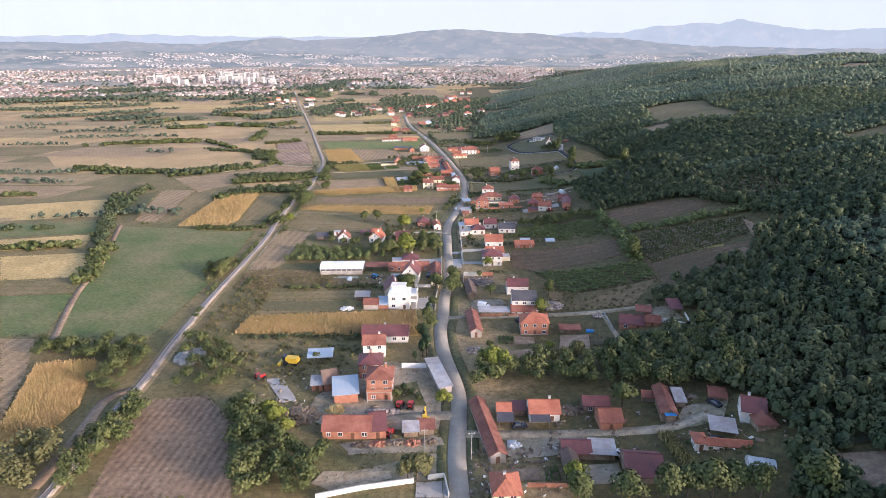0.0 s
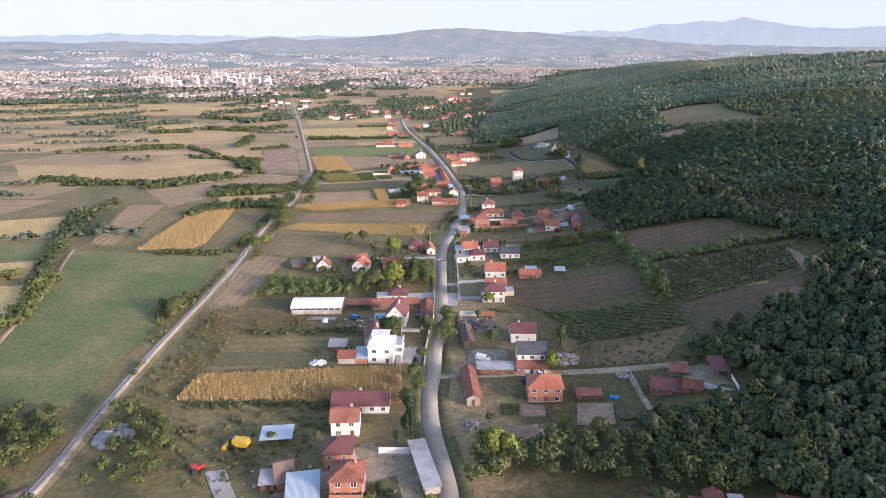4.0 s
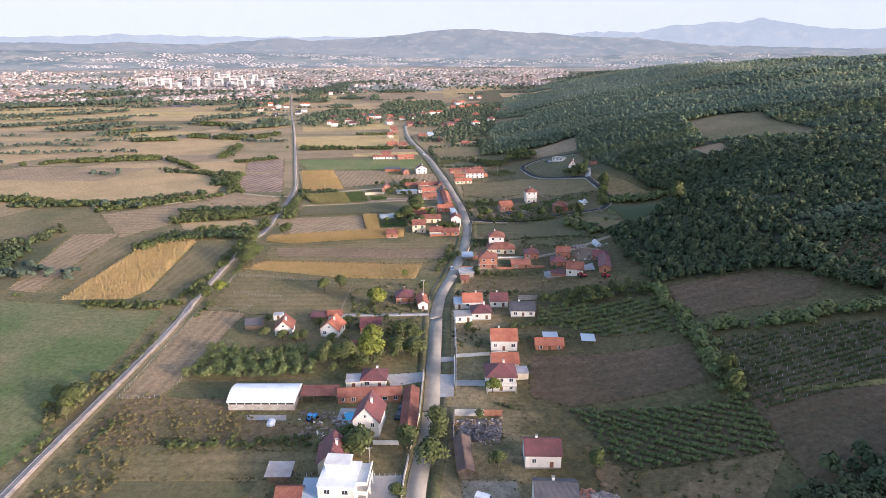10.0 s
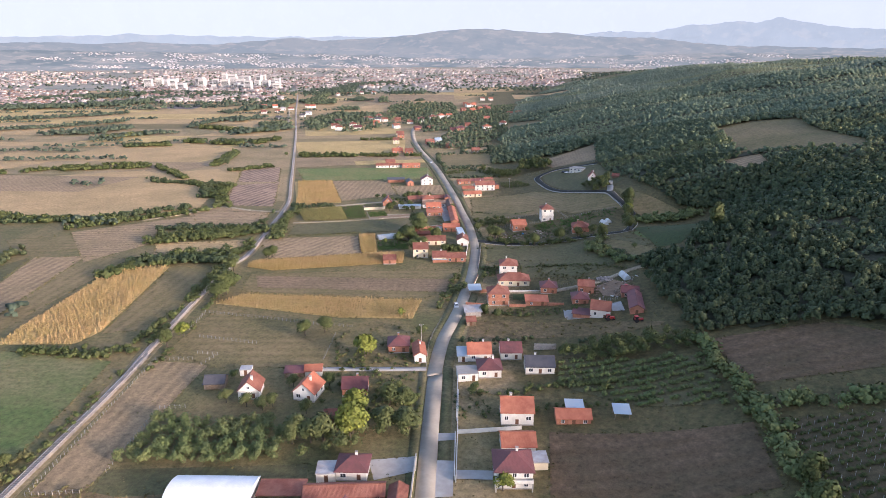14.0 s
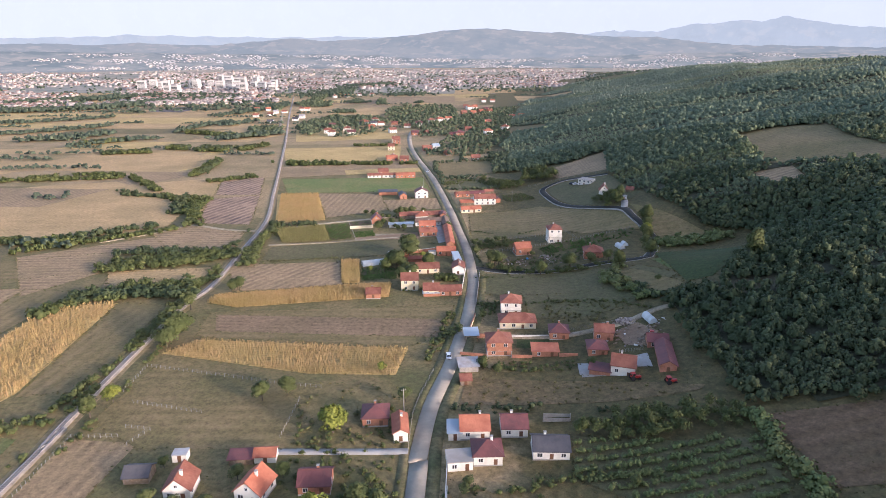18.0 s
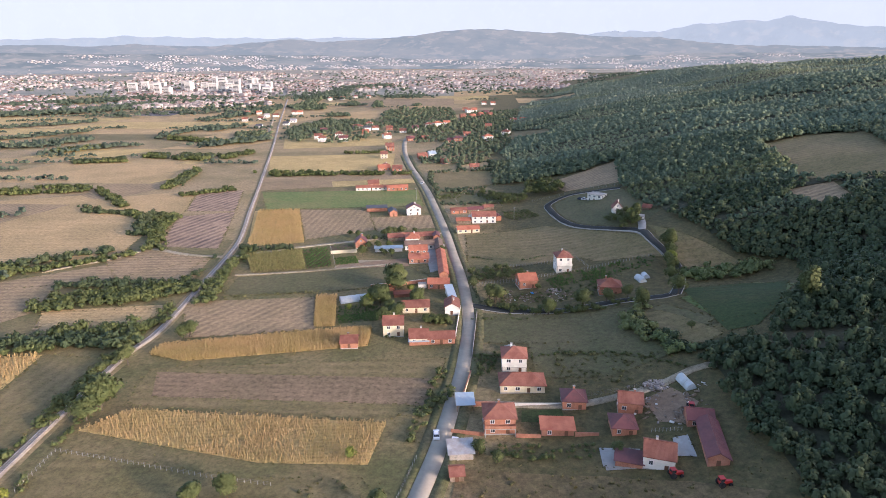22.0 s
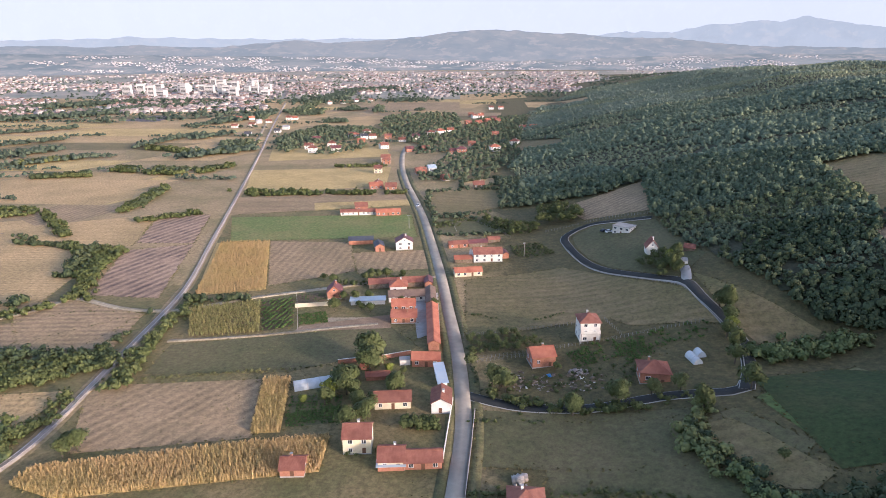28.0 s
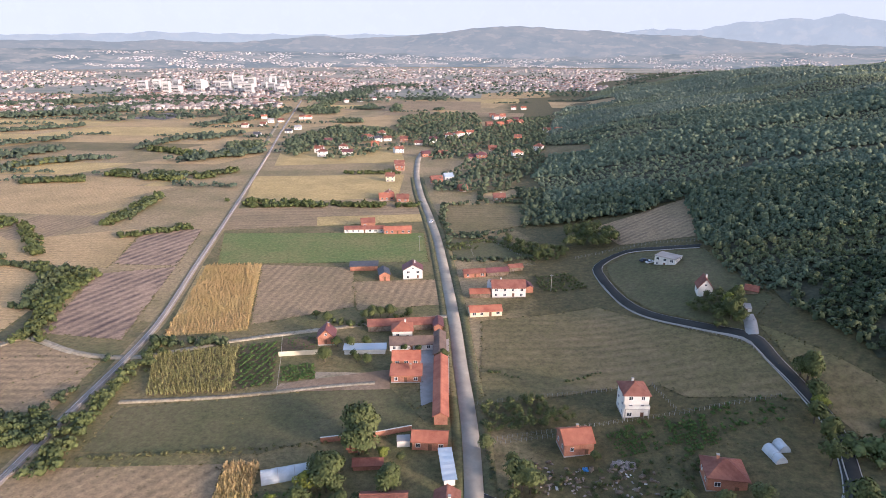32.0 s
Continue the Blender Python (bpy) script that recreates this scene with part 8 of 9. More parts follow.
shrubs([(-97.2, 196.9), (-93.7, 281.3), (-76.7, 263.8), (-77.5, 229.1), (-81.2, 212.9), (-76.5, 194.7)], 520, 0.7, "weed", 301)
shrubs([(-97.2, 196.9), (-93.7, 281.3), (-76.7, 263.8), (-77.5, 229.1), (-81.2, 212.9), (-76.5, 194.7)], 130, 0.9, "leaf_olive", 302)
shrubs([(-97.2, 196.9), (-93.7, 281.3), (-84.0, 262.0), (-85.5, 229.1), (-86.2, 212.9), (-82.5, 194.7)], 40, 1.2, "leaf", 312, "green bushes beside the railway")
shrubs([(-84.4, 262.1), (-80.9, 281.1), (-33.6, 271.8), (-35.3, 264.2)], 120, 0.7, "weed", 303)
shrubs([(-42.9, 379.7), (-10.5, 390.5), (-4.8, 370.1), (-17.4, 352.7), (-34.7, 352.0)], 90, 0.9, "leaf_olive", 304)
shrubs([(-37.6, 363.8), (-6.8, 378.3), (-4.2, 323.7), (-35.6, 323.3)], 200, 1.1, "leaf", 305)
shrubs([(45.2, 461.4), (81.4, 448.2), (64.6, 432.9), (39.0, 439.2)], 200, 0.9, "leaf_olive", 306)
shrubs([(42.2, 263.9), (83.5, 252.0), (73.9, 231.9), (42.7, 235.5)], 150, 0.8, "leaf_olive", 307)
shrubs([(-79.8, 201.8), (-33.0, 216.4), (-31.9, 193.9), (-42.5, 178.5), (-65.1, 174.7)], 260, 1.0, "leaf_olive", 308)
shrubs([(14.7, 506.2), (35.2, 516.6), (70.9, 522.2), (74.8, 508.2), (61.0, 505.1)], 160, 0.9, "leaf", 309)
shrubs([(46.4, 534.8), (77.9, 542.1), (100.1, 543.8), (98.0, 534.1), (58.2, 523.6)], 260, 0.8, "crop_leaf", 310, "green garden plots on the meadow")
shrubs([(5.1, 336.7), (15.9, 340.6), (18.9, 324.5), (7.2, 322.6)], 60, 0.8, "leaf", 311)

wood([(11.8, 545.7), (27.5, 551.5), (41.5, 540.1), (38.4, 536.8), (13.4, 530.0)], 2.5, 1.35, TREE_NEAR, "leaf", "dense young orchard beside the road", "orchard", 59)
for n, (line, w, tl, gp) in enumerate((([(19.9, 503.1), (37.2, 497.7), (67.6, 491.4)], 4, 3.4, 0.25), ([(3.7, 446.6), (0.8, 424.5), (-1.9, 404.3)], 4, 2.2, 0.1), ([(15.0, 452.9), (23.9, 454.0)], 3, 1.8, 0.0), ([(10.1, 401.5), (24.7, 399.7), (44.1, 397.4)], 3, 2.0, 0.2), ([(14.1, 567.0), (34.2, 561.3), (51.8, 567.4)], 1.5, 1.2, 0.2), ([(-32.0, 466.1), (-4.8, 476.0)], 2, 1.4, 0.4), ([(20.7, 335.9), (41.0, 342.8), (67.3, 343.7)], 4, 2.4, 0.1), ([(20.3, 325.4), (39.5, 330.4), (66.6, 331.2)], 3, 2.0, 0.2), ([(-71.1, 262.2), (-51.3, 264.1), (-31.4, 266.4)], 3, 1.8, 0.1), ([(45.0, 312.1), (60.7, 310.5)], 2, 1.5, 0.4), ([(20.9, 284.4), (28.5, 282.8)], 3, 1.6, 0.0), ([(59.6, 142.5), (77.1, 136.2)], 3, 1.8, 0.1), ([(10.6, 125.6), (25.6, 125.5)], 2, 1.6, 0.3))):
    hedge(line, w, tl, "leaf", 1.3, gaps=gp, seed=340 + n)
hedge([(74.2, 478.0), (83.0, 451.7), (95.0, 445.0), (108.0, 446.2)], 5, 3.4, "forest_leaf", 1.5, gaps=0.0, seed=330)

# low weeds and tufts on the open ground
rng = np.random.default_rng(91)
TUFT = []
for _ in range(4):
    v = []
    for _ in range(3):
        a = rng.uniform(0, 6.283)
        d = np.array([math.cos(a), math.sin(a), 0]) * 0.6
        o = rng.normal(size=3) * np.array([0.3, 0.3, 0])
        v += [o - d, o + d, o + d * 0.7 + [0, 0, 0.8], o - d * 0.7 + [0, 0, 0.7]]
    TUFT.append((np.array(v), np.arange(12).reshape(-1, 4)))
wx, wy = rng.uniform(-150, 125, 44000), rng.uniform(110, 700, 44000)
den = np.array([noise.noise(Vector((a * 0.035, b * 0.05, 9))) for a, b in zip(wx, wy)])
clear = np.ones(len(wx), bool)
for line, wd in ((ROAD, 4.0), (RAIL, 3.0)):
    c = np.array([(p.x, p.y) for p in curve_points(line, 3.0)])
    for q in c:
        clear &= (np.abs(wx - q[0]) > wd) | (np.abs(wy - q[1]) > wd)
k = (den > 0.02) & clear
scatter("weeds", "weed", TUFT, wx[k][::2], wy[k][::2], rng.uniform(0.1, 0.34, len(wx[k][::2])), rng, "olive weeds and tall grass tufts", "grass")
scatter("dry_grass", "dry_tuft", TUFT, wx[k][1::2], wy[k][1::2], rng.uniform(0.1, 0.28, len(wx[k][1::2])), rng, "dry yellow grass tufts", "grass")

ex, ey = [], []
for ring in EDGES:
    for (x0, y0), (x1, y1) in zip(ring, ring[1:] + ring[:1]):
        if max(abs(x0), abs(x1)) > 260 or max(y0, y1) > 760:
            continue
        n = int(math.hypot(x1 - x0, y1 - y0) / 0.8)
        t = rng.random(n)
        ex += list(x0 + (x1 - x0) * t + rng.normal(size=n) * 0.55)
        ey += list(y0 + (y1 - y0) * t + rng.normal(size=n) * 0.55)
ex, ey = np.array(ex), np.array(ey)
ok = np.ones(len(ex), bool)
for q in curve_points(ROAD, 4.0):
    ok &= (np.abs(ex - q.x) > 3.2) | (np.abs(ey - q.y) > 3.2)
ex, ey = ex[ok], ey[ok]
scatter("weeds", "weed", TUFT, ex[::2], ey[::2], rng.uniform(0.15, 0.5, len(ex[::2])), rng, "ragged weeds along field edges", "grass")
scatter("weeds", "grass_verge", TUFT, ex[1::2], ey[1::2], rng.uniform(0.15, 0.5, len(ex[1::2])), rng, "dark green grass along field edges", "grass")

# ---- walls and fences ----
wall_run([(-3.5, 304.4), (-3.3, 278.7), (-4.7, 262.6)], 1.5, 0.25, "plaster_cream", "pale garden wall along the road", cap="concrete")
wall_run([(-4.9, 258.9), (-5.4, 250.5), (-5.5, 238.1)], 1.1, 0.25, "plaster_white", "low white wall with pillars beside the road", cap="concrete")
wall_run([(-15.3, 264.5), (-8.1, 264.5)], 1.4, 0.2, "plaster_white", "short white garden wall")
fence([(-34.4, 250.4), (-16.9, 250.9), (-6.4, 251.0)], 2.2, 1.1, "plaster_white", "low fence of white pillars", True)
wall_run([(7.2, 279.5), (15.9, 279.5)], 2.0, 0.25, "plaster_white", "high white boundary wall")
wall_run([(15.9, 279.5), (21.3, 279.4)], 2.0, 0.25, "brick", "bare brick end of a boundary wall")
wall_run([(7.0, 279.8), (6.9, 264.7)], 1.4, 0.2, "block_grey", "grey block wall beside a verge")
wall_run([(12.9, 231.6), (25.6, 232.0), (40.0, 232.4)], 1.3, 0.25, "brick", "orange brick boundary wall")
wall_run([(7.0, 338.5), (7.3, 318.9), (7.4, 295.1)], 1.2, 0.2, "plaster_white", "low white wall along the verge")
wall_run([(7.4, 316.1), (25.7, 318.9)], 1.3, 0.15, "plaster_white", "white panel fence between gardens")
wall_run([(6.5, 353.2), (6.9, 322.6)], 1.2, 0.2, "plaster_white", "low white wall along the verge")
wall_run([(6.7, 315.6), (7.0, 296.1)], 1.2, 0.2, "plaster_white", "low white wall along the verge")
fence([(-97.8, 285.1), (-99.8, 355.1), (-86.8, 356.0)], 2.6, 1.4, "post", "line of concrete posts with wire round a plot")
fence([(-97.8, 285.1), (-85.0, 286.7)], 2.6, 1.4, "post", "line of concrete posts with wire")
fence([(-83.0, 294.8), (-83.4, 324.7), (-76.0, 325.8)], 2.6, 1.4, "post", "concrete fence posts beside an orchard")
fence([(-98.4, 380.0), (-99.0, 396.6), (-74.7, 392.0), (-51.6, 387.4), (-35.7, 385.2)], 2.8, 1.4, "post", "long fence of pale concrete posts over the meadow")
fence([(-91.8, 373.7), (-68.4, 369.2)], 2.8, 1.4, "post", "short fence of pale concrete posts")
fence([(-82.3, 352.5), (-79.3, 359.7), (-87.0, 360.6)], 2.8, 1.4, "post", "corner of a concrete post fence")
fence([(-40.8, 378.3), (-40.9, 357.8)], 2.6, 1.3, "post", "fence of thin posts between meadows")
fence([(-0.2, 397.7), (-3.5, 381.4), (-4.7, 370.7), (-4.3, 354.4)], 2.6, 1.5, "post", "roadside fence of pale posts")
wall_run([(8.5, 410.2), (17.9, 408.9)], 1.2, 0.22, "brick", "low brick wall along a lane")
wall_run([(26.9, 408.3), (33.9, 408.2)], 1.2, 0.22, "brick", "low brick wall before a yard")
wall_run([(43.3, 408.5), (49.9, 408.5)], 1.2, 0.22, "brick", "low brick wall before a garden")
wall_run([(14.6, 424.1), (21.5, 424.2)], 1.8, 0.22, "brick", "brick wall beside a carport")
wall_run([(27.2, 424.3), (41.8, 425.0)], 1.0, 0.18, "plaster_white", "low white wall along the lane")
fence([(49.7, 428.5), (70.5, 431.1)], 2.4, 1.5, "wood", "dark wooden post fence on the slope")
fence([(63.9, 407.6), (71.5, 406.5)], 1.6, 1.3, "post", "pale railing before a farmyard")
wall_run([(16.0, 494.6), (15.3, 477.5), (14.2, 455.5)], 1.0, 0.2, "block_grey", "low wall along the road verge")
wall_run([(14.0, 444.2), (11.7, 429.4)], 1.4, 0.25, "plaster_cream", "pale garden wall with brick piers", cap="brick")
wall_run([(9.0, 500.4), (8.3, 483.8), (7.8, 470.4)], 1.2, 0.2, "plaster_white", "low white wall before gardens")
wall_run([(-32.5, 522.0), (-16.9, 526.5), (-7.7, 530.5)], 1.7, 0.25, "brick", "long brick wall with white piers", cap="plaster_white")
wall_run([(-62.1, 570.9), (-48.5, 574.0)], 1.8, 0.25, "plaster_cream", "pale pinkish garden wall")
fence([(-54.7, 548.5), (-60.0, 567.3), (-65.6, 584.8)], 2.6, 1.3, "post", "fence of pale posts beside a vegetable plot")
fence([(13.0, 526.7), (28.4, 531.5), (43.8, 535.7), (54.9, 538.0), (69.9, 539.7)], 2.4, 1.4, "post", "fence of pale concrete posts along a drive")
fence([(15.0, 525.3), (29.9, 529.6), (43.0, 533.4)], 2.4, 1.4, "post", "second fence of pale posts along a drive")
fence([(10.7, 545.9), (31.1, 551.7), (54.5, 555.7)], 2.6, 1.4, "post", "fence of thin posts behind an orchard")
fence([(65.6, 556.2), (69.3, 541.8)], 2.4, 1.4, "post", "fence of thin posts on the meadow")
fence([(69.9, 539.7), (84.0, 541.5), (98.7, 543.2)], 2.4, 1.5, "post", "fence of thin posts on the meadow")
fence([(54.7, 685.6), (75.7, 690.0), (93.5, 688.6), (117.3, 675.9)], 3.0, 1.4, "post", "long fence of pale posts on the slope")
fence([(4.1, 612.9), (7.6, 582.7), (10.5, 551.5)], 3.0, 1.2, "wood", "old wire fence on posts along the road")
wall_run([(61.5, 228.7), (61.5, 220.6), (61.3, 212.1)], 1.0, 0.2, "concrete", "low concrete wall across a yard")
wall_run([(78.2, 212.2), (87.0, 207.5), (87.9, 215.0)], 0.9, 0.25, "plaster_white", "low white wall round a yard")
wall_run([(-31.8, 124.4), (-21.1, 127.8), (-8.4, 130.6)], 1.5, 0.25, "plaster_white", "white compound wall with dark panels", cap="concrete")
wall_run([(-5.0, 131.7), (-0.9, 132.6), (0.3, 125.5)], 1.5, 0.25, "plaster_white", "white compound wall at a gateway")
fence([(9.0, 136.7), (18.8, 137.8), (27.7, 138.4)], 1.6, 1.4, "wood", "weathered wooden garden fence")
fence([(48.5, 148.2), (49.8, 141.7), (50.9, 138.0)], 1.8, 1.2, "wood", "fence of rough posts")
wall_run([(-15.7, 189.2), (-7.3, 189.3)], 2.0, 0.12, "tin_white", "white corrugated metal fence")

# guard walls of the new lane
KERB = [(100.3, 508.1), (105.9, 528.1), (104.3, 543.0), (101.4, 560.4), (99.6, 574.8), (90.9, 585.8), (74.2, 605.1), (66.5, 622.8), (62.2, 649.7)]
ribbon("kerb", KERB, 0.3, "concrete", 0.15, "pale concrete kerb of the new lane", "kerb", 0.3)
fence([(104.0, 542.4), (101.1, 559.6), (99.3, 573.8), (90.6, 584.7), (74.0, 603.8), (66.3, 621.3), (62.1, 646.9)], 2.6, 1.0, "post", "white guard rail beside the new lane")

# ---- yards: vehicles and machines ----
car((-9.3, 278.0), 80, "car_dark", "dark blue car parked in a yard")
car((-8.9, 282.0), 85, "car_dark", "dark car parked beside a hedge")
car((14.8, 241.9), -20, "car_white", "white delivery van parked on a gravel yard", van=True)
car((20.4, 154.6), 5, "car_dark", "dark blue car parked before a cottage")
car((45.4, 140.3), 110, "car_white", "white car parked on a grassy yard")
car((76.1, 157.2), 120, "car_dark", "dark car parked in a farmyard")
car((70.4, 141.5), 0, "car_dark", "black car parked beside an orange-roofed range")
car((9.6, 404.9), 80, "car_white", "white car parked beside the road")
car((33.5, 230.4), 0, "car_white", "silver car parked behind a brick house")
car((28.2, 227.6), 60, "car_dark", "black car parked beside a brick house")
car((84.7, 666.4), 40, "car_dark", "dark car parked on a hillside drive")
car((86.8, 662.6), 30, "car_white", "white car parked on a hillside drive")
car((-28.2, 755.2), 80, "car_white", "white car standing on the village road")
car((4.5, 408.1), 95, "car_white", "white car standing on the road")


def tractor(at, turn, paint, label):
    root = new("tractor")
    x, y = at
    root.matrix_basis = pose(x, y, ground_at(x, y), 0, 0, turn)
    tagged(root, label, "tractor")
    part("bonnet", boxes((0.1, 2.0, -0.4, 0.4, 0.7, 1.45), (1.9, 2.1, -0.35, 0.35, 0.75, 1.35)), paint, root)
    part("chassis", boxes((-1.2, 1.9, -0.3, 0.3, 0.5, 0.75)), "rubber", root, "dark chassis")
    cab = part("cab", boxes((-1.2, 0.1, -0.65, 0.65, 0.9, 1.5), (-1.25, 0.15, -0.7, 0.7, 2.3, 2.42), (-1.2, -1.1, -0.65, -0.55, 1.5, 2.3), (-1.2, -1.1, 0.55, 0.65, 1.5, 2.3), (0.0, 0.1, -0.65, -0.55, 1.5, 2.3), (0.0, 0.1, 0.55, 0.65, 1.5, 2.3)), paint, root)
    part("cab_glass", boxes((-1.1, 0.0, -0.58, 0.58, 1.5, 2.28)), "window_glass", cab, "dark cab windows")
    for wx_, wy_, r in ((-0.7, -0.85, 0.8), (-0.7, 0.85, 0.8), (1.5, -0.75, 0.5), (1.5, 0.75, 0.5)):
        w = bmesh.new()
        bmesh.ops.create_cone(w, cap_ends=True, segments=14, radius1=r, radius2=r, depth=0.4, matrix=Matrix.Translation((wx_, wy_, r)) @ Matrix.Rotation(math.pi / 2, 4, "X"))
        part("wheel", w, "rubber", root, "black rubber tyre")
    return root


tractor((-61.6, 181.2), 40, "car_red", "red tractor parked beside a concrete pad")
tractor((-14.5, 164.8), 70, "car_red", "red farm machine parked on grass")
tractor((-11.2, 164.8), 80, "car_red", "red tractor parked on grass")
tractor((-16.2, 150.3), 60, "car_red", "red tractor parked beside a barn")
tractor((-34.7, 275.6), 60, "tarp_blue", "blue tractor on rough ground")
tractor((73.9, 383.2), 10, "car_red", "red tractor parked at the wood's edge")
tractor((64.5, 388.7), 10, "car_red", "red machine behind a house")
tractor((76.6, 415.3), 80, "car_red", "red tractor in a farmyard")


def harvester(at, turn):
    root = new("harvester")
    x, y = at
    root.matrix_basis = pose(x, y, ground_at(x, y), 0, 0, turn)
    tagged(root, "old yellow-green combine harvester parked in weeds", "harvester")
    part("body", boxes((-3.0, 1.0, -1.2, 1.2, 1.0, 2.9), (-3.4, -3.0, -1.0, 1.0, 1.4, 2.4)), "machine_yellow", root)
    part("cab", boxes((1.0, 2.2, -0.8, 0.8, 1.5, 3.2)), "window_glass", root, "dark glazed cab")
    part("header", boxes((2.6, 3.6, -2.2, 2.2, 0.2, 1.0)), "machine_yellow", root, "wide cutting header")
    for wx_, wy_, r in ((1.0, -1.3, 0.9), (1.0, 1.3, 0.9), (-2.4, -1.1, 0.55), (-2.4, 1.1, 0.55)):
        w = bmesh.new()
        bmesh.ops.create_cone(w, cap_ends=True, segments=14, radius1=r, radius2=r, depth=0.5, matrix=Matrix.Translation((wx_, wy_, r)) @ Matrix.Rotation(math.pi / 2, 4, "X"))
        part("wheel", w, "rubber", root, "black rubber tyre")


harvester((-54.3, 191.6), 170)


def excavator(at, turn):
    root = new("excavator")
    x, y = at
    root.matrix_basis = pose(x, y, ground_at(x, y), 0, 0, turn)
    tagged(root, "yellow excavator with raised arm in a yard", "excavator")
    for y_ in (-1.0, 1.0):
        part("track", boxes((-1.6, 1.6, y_ - 0.25, y_ + 0.25, 0, 0.8)), "rubber", root, "black crawler track")
    part("cabin", boxes((-1.5, 1.2, -1.1, 1.1, 0.9, 1.9), (0.1, 1.2, 0.2, 1.1, 1.9, 2.8)), "machine_yellow", root)
    bm = bmesh.new()
    for p, q in (((0.9, 0, 1.6), (3.0, 0, 4.0)), ((3.0, 0, 4.0), (4.6, 0, 1.8))):
        a, b = Vector(p), Vector(q)
        d = (b - a).normalized()
        n_ = Vector((-d.z, 0, d.x)) * 0.2
        v = [bm.verts.new(c + s * n_ + Vector((0, w_, 0))) for c in (a, b) for s in (-1, 1) for w_ in (-0.2, 0.2)]
        for f in ((0, 1, 3, 2), (4, 6, 7, 5), (0, 4, 5, 1), (2, 3, 7, 6), (0, 2, 6, 4), (1, 5, 7, 3)):
            bm.faces.new([v[i] for i in f])
    part("arm", bm, "machine_yellow", root)
    part("bucket", boxes((4.3, 5.0, -0.5, 0.5, 1.0, 1.8)), "rubber", root, "dark steel bucket")


excavator((-6.1, 156.0), 100)


def hoop(a, b, width, tall, label, name="greenhouse"):
    """A low tunnel of film on hoops, along a line."""
    a, b = Vector(a), Vector(b)
    L = (b - a).length
    mid = (a + b) / 2
    root = new(name)
    root.matrix_basis = pose(mid.x, mid.y, ground_at(mid.x, mid.y), 0, 0, math.degrees(math.atan2(b.y - a.y, b.x - a.x)))
    tagged(root, label, "greenhouse")
    bm = bmesh.new()
    n, m = 10, max(2, int(L / 2))
    g = [[bm.verts.new((-L / 2 + L * i / m, -math.cos(math.pi * k / n) * width / 2, math.sin(math.pi * k / n) * tall * (1 - 0.05 * (i % 2)))) for k in range(n + 1)] for i in range(m + 1)]
    for i in range(m):
        for k in range(n):
            bm.faces.new((g[i][k], g[i + 1][k], g[i + 1][k + 1], g[i][k + 1]))
    bm.faces.new(g[0])
    bm.faces.new(g[-1][::-1])
    part("cover", bm, "film", root, "milky plastic film")
    for i in range(0, m + 1, 2):
        v, f = [], []
        for k in range(n + 1):
            y_, z_ = -math.cos(math.pi * k / n) * width / 2, math.sin(math.pi * k / n) * tall
            x_ = -L / 2 + L * i / m
            v += [(x_ - 0.05, y_ * 1.01, z_ * 1.01 + 0.02), (x_ + 0.05, y_ * 1.01, z_ * 1.01 + 0.02)]
            if k:
                q = 2 * (k - 1)
                f.append((q, q + 1, q + 3, q + 2))
        part("hoop", bulk("hoop", v, f, "post"), None, root)
    return root


hoop((-43.2, 504.9), (-31.4, 509.7), 5, 2.4, "long white plastic greenhouse in a garden")
hoop((73.0, 130.1), (79.1, 128.4), 5, 2.4, "white plastic greenhouse beside the wood")
hoop((87.2, 521.4), (88.4, 515.4), 3.2, 2.0, "white plastic tunnel on the meadow")
hoop((90.4, 523.5), (90.9, 519.8), 3.0, 1.9, "white plastic tunnel on the meadow")
hoop((78.5, 431.3), (79.8, 424.6), 3.2, 2.2, "pale tank-like tunnel at the wood's edge")

# heaps and stores
heap((42.7, 240.7), 5.5, 4.0, 1.6, "rubble", "heap of broken stone and concrete", seed=1, n=220, size=0.7)
heap((39.6, 242.7), 3.5, 3.5, 1.0, "brick", "heap of broken brick beside a house", "brick_heap", 2, 160, 0.5)
heap((13.7, 269.8), 5.5, 3.2, 0.9, "burnt", "black heap of burnt rubbish", "rubbish_heap", 3, 240, 0.5)
heap((-44.0, 159.6), 6.5, 5.0, 1.2, "earth", "low heap of dark brown soil", "soil_heap", 4, 300, 0.6)
heap((-19.6, 162.0), 5.0, 1.6, 1.0, "rubble", "pale heap of sand and stone", "sand_heap", 5, 160, 0.5)
heap((-33.6, 162.7), 2.5, 2.0, 2.0, "straw", "pile of straw bales by the shed", "straw_heap", 6, 100, 0.7)
heap((59.1, 226.7), 2.5, 2.0, 0.7, "rubble", "small pale heap of gravel", "gravel_heap", 7, 90, 0.4)
heap((9.1, 202.2), 3.0, 2.5, 0.8, "rubble", "scattered rubbish beside a barn", "rubbish_heap", 8, 120, 0.4)
heap((72.2, 429.9), 5.0, 3.0, 0.6, "rubble", "strewn pale building rubble", "rubble_heap", 9, 160, 0.4)
heap((50.6, 517.8), 3.5, 2.0, 0.8, "rubble", "clutter round a small hut", "rubbish_heap", 10, 100, 0.4)
heap((27.9, 462.1), 2.0, 2.5, 1.2, "block_grey", "grey garden tanks behind a white house", "clutter", 11, 24, 0.9)
heap((-46.2, 273.5), 1.2, 0.8, 1.1, "tin_white", "two white plastic tanks on rough ground", "tanks", 12, 8, 0.9)
heap((-42.1, 239.4), 3.0, 2.0, 0.8, "window_white", "pale garden clutter beside a hedge", "clutter", 13, 60, 0.4)
heap((53.3, 214.7), 1.2, 0.8, 0.5, "tarp_blue", "crumpled blue sheeting on the ground", "tarpaulin", 14, 20, 0.5)
